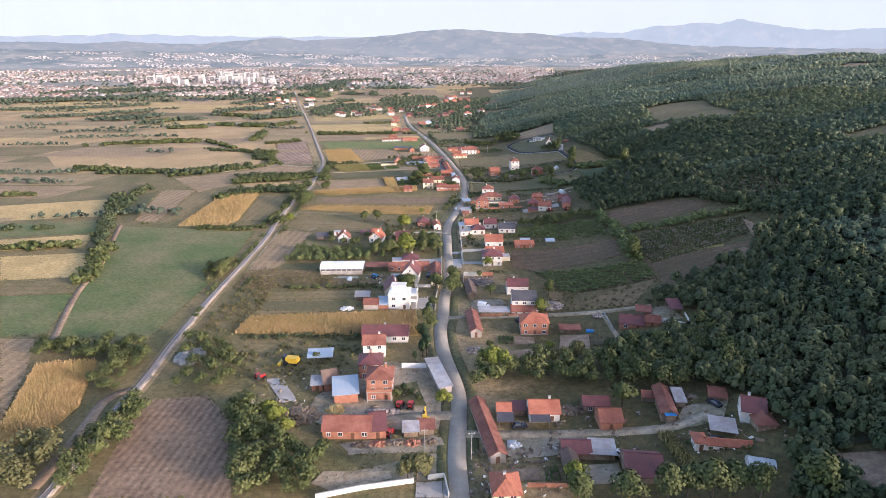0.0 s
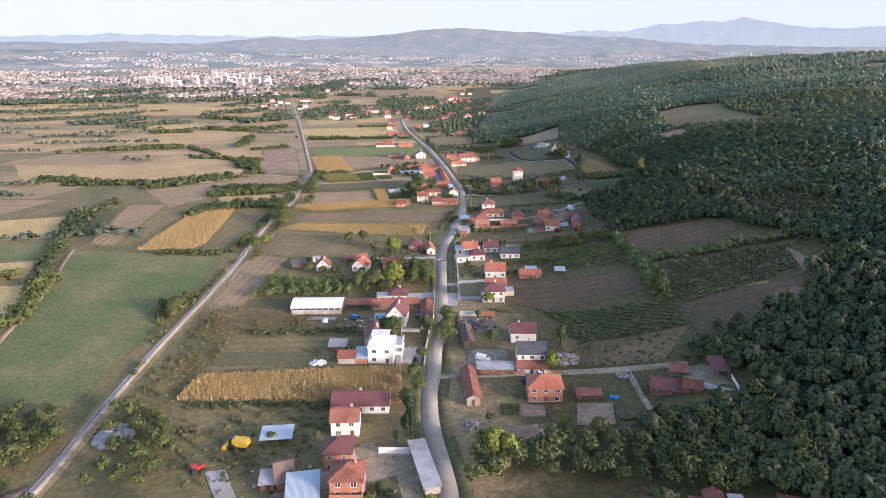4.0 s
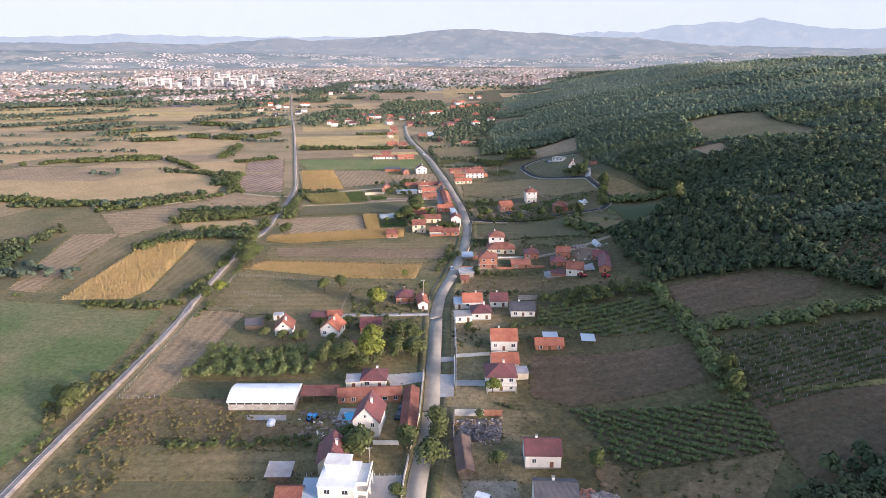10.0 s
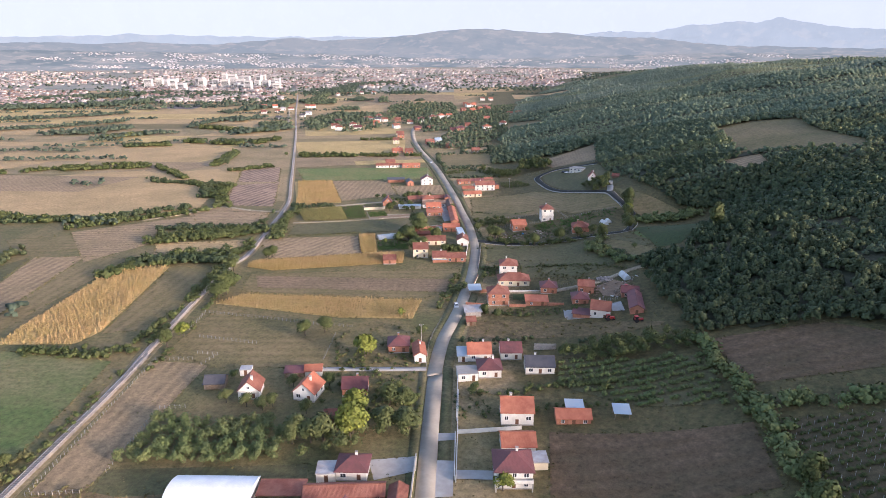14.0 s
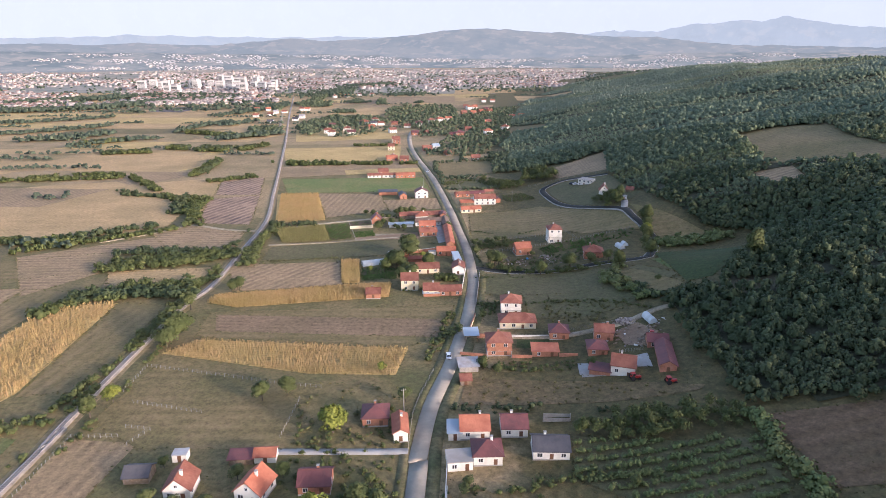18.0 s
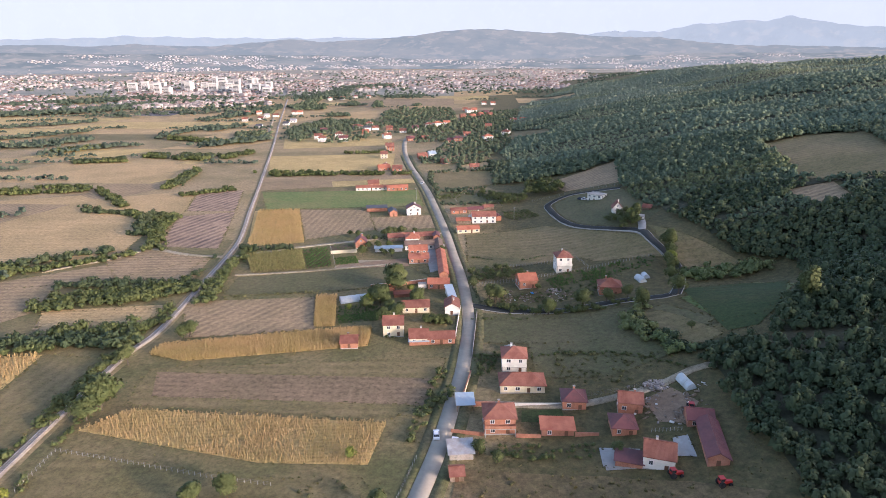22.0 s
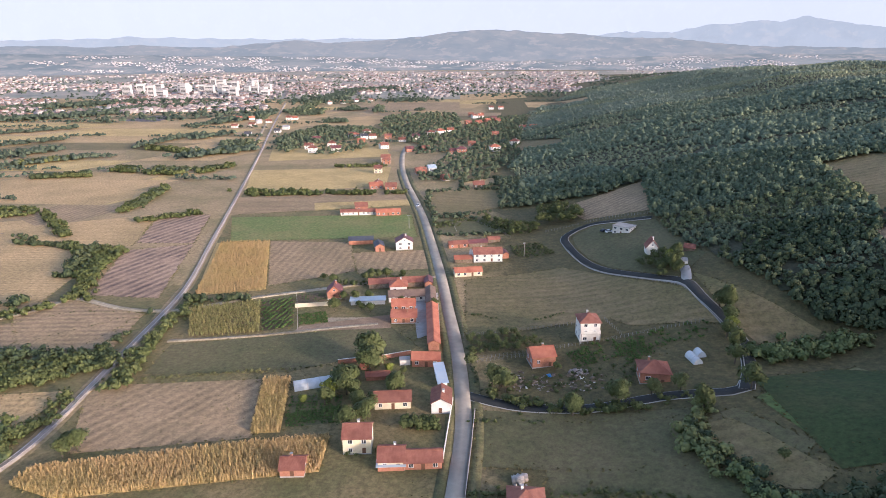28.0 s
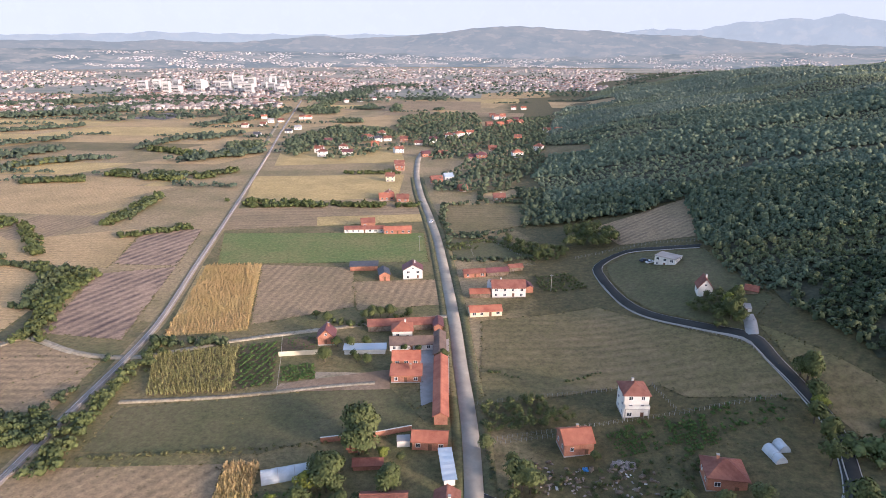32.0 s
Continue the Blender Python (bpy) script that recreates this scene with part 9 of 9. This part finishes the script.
heap((40.5, 516.2), 0.7, 0.6, 0.5, "tarp_blue", "crumpled blue sheeting on the meadow", "tarpaulin", 15, 12, 0.4)
heap((18.0, 146.1), 1.8, 1.4, 1.0, "film", "covered heap under white sheeting", "covered_heap", 16, 40, 0.6)
heap((36.5, 162.6), 4.0, 2.5, 0.9, "wood", "jumble of old timber and tin", "timber_heap", 17, 120, 0.5)
heap((70.4, 163.0), 4.0, 2.0, 0.8, "wood", "jumble of old timber", "timber_heap", 18, 90, 0.5)
for i, p in enumerate(((-23.5, 145.6), (-19.2, 146.1), (-14.3, 146.7), (-9.7, 146.7), (-5.8, 147.3))):
    heap(p, 2.6, 1.4, 0.7, "brick" if i % 2 else "wood", "stacks of bricks and timber in rows", "material_stack", 20 + i, 60, 0.45)
heap((-90.2, 195.7), 4.5, 6.0, 0.7, "concrete", "pale broken concrete slabs", "concrete_ruin", 30, 60, 1.3)
field([(-54.9, 277.7), (-42.9, 277.9), (-42.2, 275.2), (-53.6, 275.1)], "concrete", ALONG, 0.12, "bare concrete slab in weeds")
field([(7.3, 299.9), (16.9, 299.9), (16.8, 296.3), (7.3, 296.3)], "concrete", ALONG, 0.12, "pale concrete drive")
field([(2.2, 303.6), (6.7, 303.6), (6.8, 291.2), (2.1, 290.5)], "concrete", ALONG, 0.12, "pale concrete forecourt")
field([(0.9, 315.9), (6.7, 316.1), (6.8, 312.9), (1.2, 312.1)], "concrete", ALONG, 0.12, "pale concrete drive over the verge")
field([(1.7, 302.2), (6.6, 302.9), (6.8, 289.7), (1.8, 289.1)], "concrete", ALONG, 0.12, "pale concrete forecourt")
field([(18.7, 213.7), (24.4, 213.6), (23.9, 207.7), (18.5, 207.3)], "vine_soil", ALONG, 0.12, "green vegetable bed")
bush_rows([(18.7, 213.7), (24.4, 213.6), (23.9, 207.7), (18.5, 207.3)], (1, 0), 1.2, 0.9, 0.6, "crop_leaf", "low green vegetable rows", "vegetable_rows", 61, 0.05)
bush_rows([(-58.6, 563.3), (-48.0, 567.6), (-44.8, 556.8), (-54.9, 552.8)], (1, 0.1), 1.4, 0.9, 0.7, "crop_leaf", "low green vegetable rows", "vegetable_rows", 62, 0.05)
field([(-54.7, 552.1), (-20.4, 565.1), (-18.1, 552.2), (-55.9, 546.6)], "earth", (1, 0.1), 0.12, "trampled dusty ground")

# garden pool with paved edge
pl = Vector((-23.8, 277.8))
pool = new("pool")
pool.location = (pl.x, pl.y, 0.05)
tagged(pool, "small blue garden pool with paved edge", "pool")
part("paving", boxes((-3.6, 3.6, -4.2, -2.2, 0, 0.25), (-3.6, 3.6, 2.2, 4.2, 0, 0.25), (-3.6, -2.2, -2.2, 2.2, 0, 0.25), (2.2, 3.6, -2.2, 2.2, 0, 0.25)), "concrete", pool, "pale paving round the water")
part("water", boxes((-2.2, 2.2, -2.2, 2.2, 0, 0.15)), "pool", pool, "clear blue water")

pole((-14.2, 251.7))
pole((-6.1, 141.3))
pole((6.2, 139.9))
pole((-27.6, 696.4), 9)
pole((-7.5, 372.7), 8)

# ---- far houses of the village ----
FAR = (
    ((-170.5, 987.5), (-161.5, 988.4), 6, "tile_red", "plaster_white"), ((-147.1, 993.4), (-136.3, 994.6), 5, "tile_maroon", "plaster_white"), ((-150.7, 1100.3), (-137.6, 1101.7), 6, "tile_red", "plaster_white"),
    ((-133.1, 1093.1), (-117.0, 1099.4), 5, "tile_dark", "plaster_white"), ((-138.9, 1135.3), (-129.2, 1136.3), 6, "tile_red", "plaster_white"), ((-54.4, 1125.0), (-44.9, 1126.0), 6, "tile_red", "plaster_white"),
    ((-41.3, 1131.2), (-31.4, 1137.2), 7, "tile_orange", "plaster_white"), ((-10.5, 984.9), (0.0, 986.0), 6, "tile_maroon", "brick"), ((25.4, 1000.8), (35.6, 1003.9), 6, "tile_orange", "plaster_white"),
    ((46.5, 1041.0), (55.2, 1037.4), 6, "tile_red", "plaster_white"), ((-41.2, 870.5), (-32.3, 873.6), 4, "tile_red", "brick"), ((-31.4, 882.7), (-24.6, 885.7), 4, "tin_blue", "plaster_white"),
    ((-79.8, 875.3), (-72.8, 876.0), 5, "tile_red", "plaster_cream"), ((-71.9, 808.7), (-61.6, 811.5), 3, "tile_orange", "brick"), ((-15.9, 844.1), (-10.4, 846.6), 3, "tile_red", "brick"),
    ((-64.9, 995.5), (-41.8, 1004.8), 4, "tile_maroon", "brick"), ((-369.9, 1301.7), (-347.4, 1312.0), 5, "tile_red", "plaster_white"), ((-324.6, 1262.9), (-306.7, 1271.9), 4, "tin_grey", "plaster_white"),
    ((-8.3, 1251.6), (13.5, 1260.4), 5, "tile_red", "brick"), ((21.3, 1274.4), (41.5, 1290.1), 5, "tile_orange", "brick"), ((0.0, 1343.6), (15.4, 1353.1), 5, "tile_red", "plaster_white"), ((26.5, 1497.3), (51.1, 1500.2), 5, "tile_red", "plaster_white"),
    ((-293.7, 1310.3), (-278.5, 1312.1), 5, "tile_red", "plaster_white"), ((-299.0, 1608.7), (-268.8, 1625.3), 6, "tile_red", "plaster_white"), ((-254.8, 1667.8), (-222.9, 1685.8), 5, "tile_maroon", "plaster_white"), ((-96.0, 1016.5), (-87.8, 1021.0), 5, "tile_red", "plaster_white"),
)
ROOF_WORDS = {"tile_red": "red", "tile_maroon": "dark red", "tile_orange": "orange", "tile_dark": "grey", "tin_blue": "pale blue", "tin_grey": "grey"}


def far_house(a, b, hh, tl, wl):
    house(a, b, 9, hh, "hip" if hh > 5 else "gable_x", tl, wl, "village house with %s roof at the far end" % ROOF_WORDS[tl], sides=False, door=False)


for a, b, hh, tl, wl in FAR:
    a, b = Vector(a), Vector(b)
    d = (b - a).normalized()
    if (b - a).length > 14.5:
        far_house(a, a + d * 8.5, hh, tl, wl)
        far_house(b - d * 9 + Vector((1.5, 4)), b + Vector((1.5, 4)), max(3.2, hh - 1), "tile_red" if tl != "tile_red" else "tile_orange", wl)
    else:
        far_house(a, b, hh, tl, wl)
for x, y, hh, tl, wl in (
        (-181, 1012, 5, "tile_red", "plaster_white"), (-189, 1076, 4, "tile_maroon", "brick"), (-158, 1024, 6, "tile_red", "plaster_white"), (-131, 1060, 4, "tile_orange", "brick"), (-105, 1100, 4, "tile_red", "brick"), (-70, 1094, 5, "tile_maroon", "plaster_white"),
        (-31, 1158, 5, "tile_orange", "plaster_white"), (0, 1044, 3.4, "tile_red", "brick"), (-18, 986, 3.4, "tile_maroon", "brick"), (10, 816, 3.2, "tile_red", "wood"), (-83, 934, 5, "tile_red", "plaster_cream"), (-59, 806, 3.2, "tile_red", "brick"),
        (-262, 1190, 4, "tin_grey", "plaster_white"), (-263, 1156, 3.4, "tile_dark", "plaster_white"), (-341, 1206, 4, "tile_red", "plaster_white"), (-324, 1228, 3.4, "tile_red", "plaster_white"), (-291, 1122, 3.4, "tile_dark", "plaster_white"), (-392, 1284, 4, "tile_maroon", "brick"),
        (-8, 1376, 4, "tile_red", "brick"), (8, 1362, 5, "tile_orange", "plaster_white"), (28, 1318, 4, "tile_maroon", "brick"), (28, 1128, 4, "tile_red", "brick"), (66, 1188, 4, "tile_red", "plaster_white"), (80, 1186, 3.4, "tile_orange", "brick"), (-84, 1074, 3.4, "tile_red", "plaster_white")):
    far_house((x, y), (x + 7.5 + hh * 0.3, y + 0.8), hh, tl, wl)


# ---- small things of the southern yards ----
corn([(57.1, 147.8), (60.9, 147.8), (62.9, 133.5), (58.4, 132.8)], (0.1, -1), 1.0, 1.8, "corn_green", "narrow strip of half green maize beside a yard", 31)
field([(37.1, 149.6), (46.0, 149.3), (46.5, 144.8), (38.3, 144.6)], "grass_verge", ALONG, 0.13, "rough green grass beside a lane")
field([(14.6, 149.4), (37.0, 149.2), (37.2, 144.7), (27.2, 143.7), (18.6, 144.8)], "yard", ALONG, 0.12, "dusty pale yard before a long barn")
field([(34.6, 137.1), (44.0, 137.3), (44.1, 129.8), (35.2, 130.0)], "yard", ALONG, 0.12, "dusty yard between barns")
field([(24.6, 136.6), (28.3, 136.9), (28.6, 131.4), (24.8, 131.0)], "vine_soil", ALONG, 0.12, "dark soil of a vegetable bed")
bush_rows([(24.6, 136.6), (28.3, 136.9), (28.6, 131.4), (24.8, 131.0)], (1, 0), 1.0, 0.8, 0.5, "crop_leaf", "low green vegetable rows", "vegetable_rows", 63, 0.05)
field([(15.5, 136.0), (23.6, 136.4), (23.6, 131.5), (15.5, 131.2)], "earth", ALONG, 0.12, "bare dug garden plot")
carport((24.0, 153.8), (29.0, 153.9), 3.4, 2.5, "tile_dark", "open porch with a dark grey roof before a cottage")
carport((14.4, 154.2), (18.6, 154.2), 3.4, 2.4, "tile_dark", "open porch with a dark grey roof before an annex")
wall_run([(19.7, 129.2), (29.5, 129.0)], 1.3, 0.2, "brick", "low red brick wall behind gardens")
field([(-17.5, 177.1), (-10.2, 180.2), (-6.5, 165.6), (-16.6, 165.9)], "grass_verge", ALONG, 0.13, "green lawn beside a brick house")
field([(-34.1, 129.9), (-31.7, 134.6), (-14.8, 134.8), (-14.0, 132.0), (-28.5, 127.2)], "gravel", ALONG, 0.14, "pale gravel dug over behind a wall")
field([(-27.2, 144.4), (-1.9, 149.8), (-0.9, 146.1), (-26.4, 141.3)], "yard", ALONG, 0.12, "long paved strip with stacked goods")
for p in ((-14.0, 174.5), (-11.5, 172.0), (-15.2, 170.4), (-9.0, 168.0)):
    tree("small", p, 0.7)

# ---- small things of the middle and northern yards ----
field([(41.9, 213.0), (52.1, 211.9), (50.5, 200.8), (39.6, 201.7)], "earth", ALONG, 0.2, "bare dug garden plot")
field([(52.7, 211.8), (59.4, 209.4), (60.6, 202.3), (51.1, 202.9)], "vine_soil", ALONG, 0.22, "dark soil of a vegetable plot")
bush_rows([(52.7, 211.8), (59.4, 209.4), (60.6, 202.3), (51.1, 202.9)], (0.1, 1), 1.5, 1.0, 0.5, "crop_leaf", "low green vegetable rows", "vegetable_rows", 64, 0.2)
field([(24.7, 213.7), (32.0, 212.3), (31.6, 206.5), (24.1, 206.6)], "earth", ALONG, 0.13, "grey dug garden bed")
field([(12.7, 201.2), (32.8, 203.1), (31.5, 195.5), (13.9, 196.0)], "earth", ALONG, 0.11, "bare brown ground behind a barn")
ribbon("yard_track", [(61.3, 225.8), (61.4, 213.8), (61.9, 202.0)], 1.6, "gravel", 0.24, "faint dusty track down a slope", "track")
fence([(17.0, 214.2), (17.0, 206.0), (32.4, 206.0), (32.4, 212.6)], 1.8, 1.1, "wood", "rough wooden fence round garden beds")
tree("yellow", (36.1, 201.9), 0.7)
tree("olive", (44.2, 194.8), 0.8)
for p in ((-57.5, 327.4), (-49.6, 327.8), (-38.2, 324.1), (-46.4, 339.7), (-52.0, 325.5), (-35.0, 341.0), (-64.5, 329.0)):
    tree("round", p, 0.75)
for p in ((-23.3, 326.9), (-14.1, 331.8), (-7.7, 327.6)):
    tree("broad", p, 0.75)
bush_rows([(47.5, 532.0), (55.9, 535.6), (58.2, 523.6), (50.4, 521.5)], (1, 0.3), 1.3, 0.9, 0.6, "crop_leaf", "green vegetable rows on the meadow", "vegetable_rows", 65, 0.1)
bush_rows([(64.3, 534.6), (73.4, 537.2), (77.7, 526.1), (66.7, 520.2)], (1, 0.3), 1.4, 0.9, 0.65, "crop_leaf", "green vegetable rows on the meadow", "vegetable_rows", 66, 0.15)
bush_rows([(32.7, 661.7), (50.4, 664.1), (56.1, 644.2), (35.6, 639.7)], (1, 0.3), 3.2, 2.0, 1.1, "leaf", "young fruit trees in rows behind a house", "orchard_rows", 67, 0.15)
wood([(89.1, 607.7), (97.0, 612.8), (105.0, 606.7), (105.1, 591.6), (97.9, 583.0), (89.3, 597.0)], 3.6, 2.2, TREE_NEAR, "leaf", "garden trees and bushes round a hillside house", "garden_trees", 66)
barn((110.4, 609.6), (114.6, 607.6), 5, 2.6, "gable_x", "tile_red", "wood", "low red-roofed shed at the wood's edge", openings=False)
barn((21.0, 668.5), (27.5, 670.5), 4, 2.4, "gable_x", "tile_red", "wood", "low shed with a rusty roof in a row", openings=False)
barn((28.5, 640.5), (31.5, 641.2), 7, 3.0, "gable_y", "tile_maroon", "brick", "narrow brick barn behind a long house", openings=False)
fence([(2.0, 690.0), (-2.0, 712.0), (12.0, 717.0), (32.0, 684.0)], 3.0, 1.3, "post", "fence of pale posts round a meadow")
fence([(12.5, 640.0), (26.0, 676.0), (34.0, 679.0)], 3.0, 1.3, "wood", "old fence behind the sheds")
hedge([(-96.9, 507.9), (-57.4, 515.6), (-30.0, 522.0)], 2, 1.3, "leaf_olive", 1.2, gaps=0.2, seed=611)
hedge([(-13.6, 703.1), (11.0, 716.8), (34.1, 684.5)], 3, 2.2, "leaf", 1.3, gaps=0.2, seed=612)
for p, k in (((14.1, 522.4), 0.8), ((24.5, 509.2), 0.9), ((21.0, 515.6), 0.8), ((-8.8, 508.4), 0.7), ((-26.2, 506.7), 0.9), ((-58.0, 604.1), 0.6), ((-35.6, 609.2), 0.8), ((-29.1, 612.7), 0.7)):
    tree("round", p, k)

field([(11, 394), (48, 391), (68, 386), (83, 379), (81, 377), (42, 378), (9, 377)], "scrub", (1, 0.02), 0.02, "dry brown weedy ground behind the farmyards")
shrubs([(11, 394), (48, 391), (68, 386), (83, 379), (81, 377), (42, 378), (9, 377)], 150, 0.6, "weed", 313)

# ---- gardens of the northern farm ----
for p, k in (((-42.9, 580.2), 0.7), ((-37.9, 579.4), 0.75), ((-32.3, 580.9), 0.7), ((-32.9, 568.8), 0.6), ((-29.0, 567.8), 0.7), ((-25.0, 504.8), 1.1), ((-28.5, 507.4), 0.9), ((-19.7, 495.9), 0.9), ((-16.1, 491.2), 0.9), ((-9.2, 504.4), 0.9), ((-22.1, 500.9), 0.9), ((-37.9, 605.3), 0.7), ((-32.1, 608.6), 0.8), ((-20.7, 610.9), 0.6)):
    tree("round", p, k)
for p, k in (((-30.7, 501.7), 0.6), ((-37.7, 496.1), 0.6), ((-13.5, 516.3), 0.7)):
    tree("yellow", p, k)
for p in ((-8.5, 515.9), (-17.5, 579.3), (-12.2, 579.2), (-24.0, 512.0), (-35.0, 573.0)):
    tree("small", p, 0.8)
barn((-20.4, 510.8), (-12.8, 512.0), 3.4, 2.0, "gable_x", "tile_red", "brick", "long low hutch with a dark red roof in a garden", openings=False)
barn((-23.6, 518.1), (-21.0, 518.4), 2.6, 1.9, "gable_x", "tile_orange", "brick", "tiny brick hut with an orange roof by a wall", openings=False)
barn((-10.6, 522.0), (-7.0, 522.6), 3.2, 2.2, "flat", "concrete", "plaster_white", "small whitewashed store beside a barn", over=0.1, openings=False)
barn((-38.8, 574.6), (-24.2, 576.6), 4.2, 2.3, "shed", "tin_blue", "plaster_white", "low range with a pale blue sheet roof", rise=0.6, openings=False)
bush_rows([(-41.3, 489.6), (-25.8, 495.5), (-23.5, 488.4), (-38.8, 483.9)], (1, 0.35), 1.2, 0.8, 0.65, "crop_leaf", "lush green vegetable rows", "vegetable_rows", 68, 0.05)
bush_rows([(-6.4, 483.8), (2.5, 492.4), (6.0, 489.0), (5.8, 482.5)], (1, 0.1), 2.2, 1.5, 1.2, "leaf", "small fruit trees in rows beside a house", "orchard_rows", 69, 0.05)
field([(-46.0, 561.0), (-24.1, 562.3), (-23.9, 553.9), (-41.7, 550.6)], "yard", (1, 0.1), 0.04, "trampled dry ground before a brick house")
field([(-63.0, 575.1), (-50.8, 578.4), (-53.9, 588.7), (-65.1, 584.9)], "vine_soil", (1, 0.1), 0.05, "dug kitchen garden")
bush_rows([(-63.0, 575.1), (-50.8, 578.4), (-53.9, 588.7), (-65.1, 584.9)], (1, 0.2), 2.0, 1.2, 0.55, "crop_leaf", "scattered vegetable plants", "vegetable_rows", 70, 0.45)
bush_rows([(-11.8, 694.8), (3.3, 703.2), (5.5, 719.1), (-13.7, 710.0)], (1, 0.3), 3.6, 2.6, 1.2, "leaf", "young fruit trees on a meadow", "orchard_rows", 71, 0.15)
wood([(33.2, 684.6), (46.7, 682.9), (54.9, 700.4), (40.0, 704.0), (20.0, 724.0), (16.0, 720.0)], 3.0, 1.7, TREE_NEAR, "leaf", "bushes along a meadow edge", "thicket", 68)
field([(10.4, 643.0), (13.4, 643.3), (13.4, 656.6), (10.6, 656.4)], "concrete", ALONG, 0.06, "pale concrete yard beside a long house")
pole((39.6, 642.9), 8)
# orchard rows and paved yards of the middle farm
field([(49.1, 402.2), (56.9, 401.7), (56.6, 393.1), (49.0, 393.2)], "concrete", ALONG, 0.02, "paved yard before a farmhouse")
bush_rows([(20.4, 399.4), (49.0, 398.6), (48.6, 405.4), (20.5, 406.2)], (1, 0.0), 2.4, 1.8, 0.9, "leaf", "small fruit trees in rows behind a wall", "orchard_rows", 72, 0.15)
bush_rows([(14.9, 446.3), (22.6, 447.4), (22.9, 459.3), (14.8, 459.0)], (1, 0.0), 2.4, 1.8, 1.1, "leaf", "small plum trees in rows", "orchard_rows", 73, 0.1)
field([(29.4, 422.0), (41.2, 422.4), (42.0, 415.4), (28.9, 416.0)], "clover", ALONG, 0.02, "green lawn behind a brick range")
hedge([(14.8, 456.7), (38.0, 457.6), (64.2, 454.3), (82.9, 437.6)], 2, 1.5, "leaf", 1.2, gaps=0.15, seed=613)
hedge([(14.7, 488.7), (36.1, 488.9)], 1.6, 1.3, "leaf", 1.1, gaps=0.05, seed=614)
for p, k in (((16.7, 400.2), 0.7), ((21.4, 396.4), 0.6), ((53.3, 399.5), 0.6)):
    tree("round", p, k)

# ---- yard clutter ----
def clutter(ring, n, material, label, seed, big=1.0):
    """Loose boards, crates and rubbish lying about a yard."""
    rng = np.random.default_rng(seed)
    xs, ys = [p[0] for p in ring], [p[1] for p in ring]
    x, y = rng.uniform(min(xs), max(xs), n), rng.uniform(min(ys), max(ys), n)
    k = inside(x, y, ring)
    v, f = [], []
    for px_, py_ in zip(x[k], y[k]):
        w, d, h = rng.uniform(0.15, 1.1) * big, rng.uniform(0.1, 0.5) * big, rng.uniform(0.06, 0.55) * big
        a = rng.uniform(0, 3.14)
        c, s_ = math.cos(a), math.sin(a)
        z = ground_at(px_, py_) + 0.1
        b = len(v)
        v += [(px_ + c * u - s_ * q, py_ + s_ * u + c * q, z + zz) for zz in (0, h) for u, q in ((-w, -d), (w, -d), (w, d), (-w, d))]
        f += [tuple(b + i for i in e) for e in ((4, 5, 6, 7), (0, 1, 5, 4), (1, 2, 6, 5), (2, 3, 7, 6), (3, 0, 4, 7))]
    ob = new("yard_clutter", bulk("yard_clutter", v, f, material))
    return tagged(ob, label, "clutter", kind="stuff")


YARDS = ([(-66.5, 189.8), (-7.8, 190.5), (-6.3, 158.4), (-52.3, 156.8)], [(30.9, 165.3), (94.5, 154.6), (85.8, 136.7), (27.0, 139.6)], [(63.8, 435.4), (84.7, 426.6), (78.4, 405.9), (59.1, 412.3)], [(-39.4, 279.6), (-24.7, 280.0), (-22.3, 266.4), (-36.1, 266.1)], [(6.4, 276.6), (20.6, 278.3), (19.8, 264.5), (6.6, 264.3)], [(5.8, 145.8), (33.8, 148.1), (29.7, 125.5), (5.2, 125.6)], [(25.1, 519.9), (60.0, 514.8), (58.2, 505.4), (24.8, 506.6)])
for n, yard in enumerate(YARDS):
    clutter(yard, 90, "wood", "loose brown boards and crates about a yard", 400 + n)
    clutter(yard, 50, "rubble", "grey rubbish and rubble scattered on a yard", 420 + n, 0.6)
    clutter(yard, 14, "plaster_white", "pale sacks and slabs lying on a yard", 440 + n, 0.7)
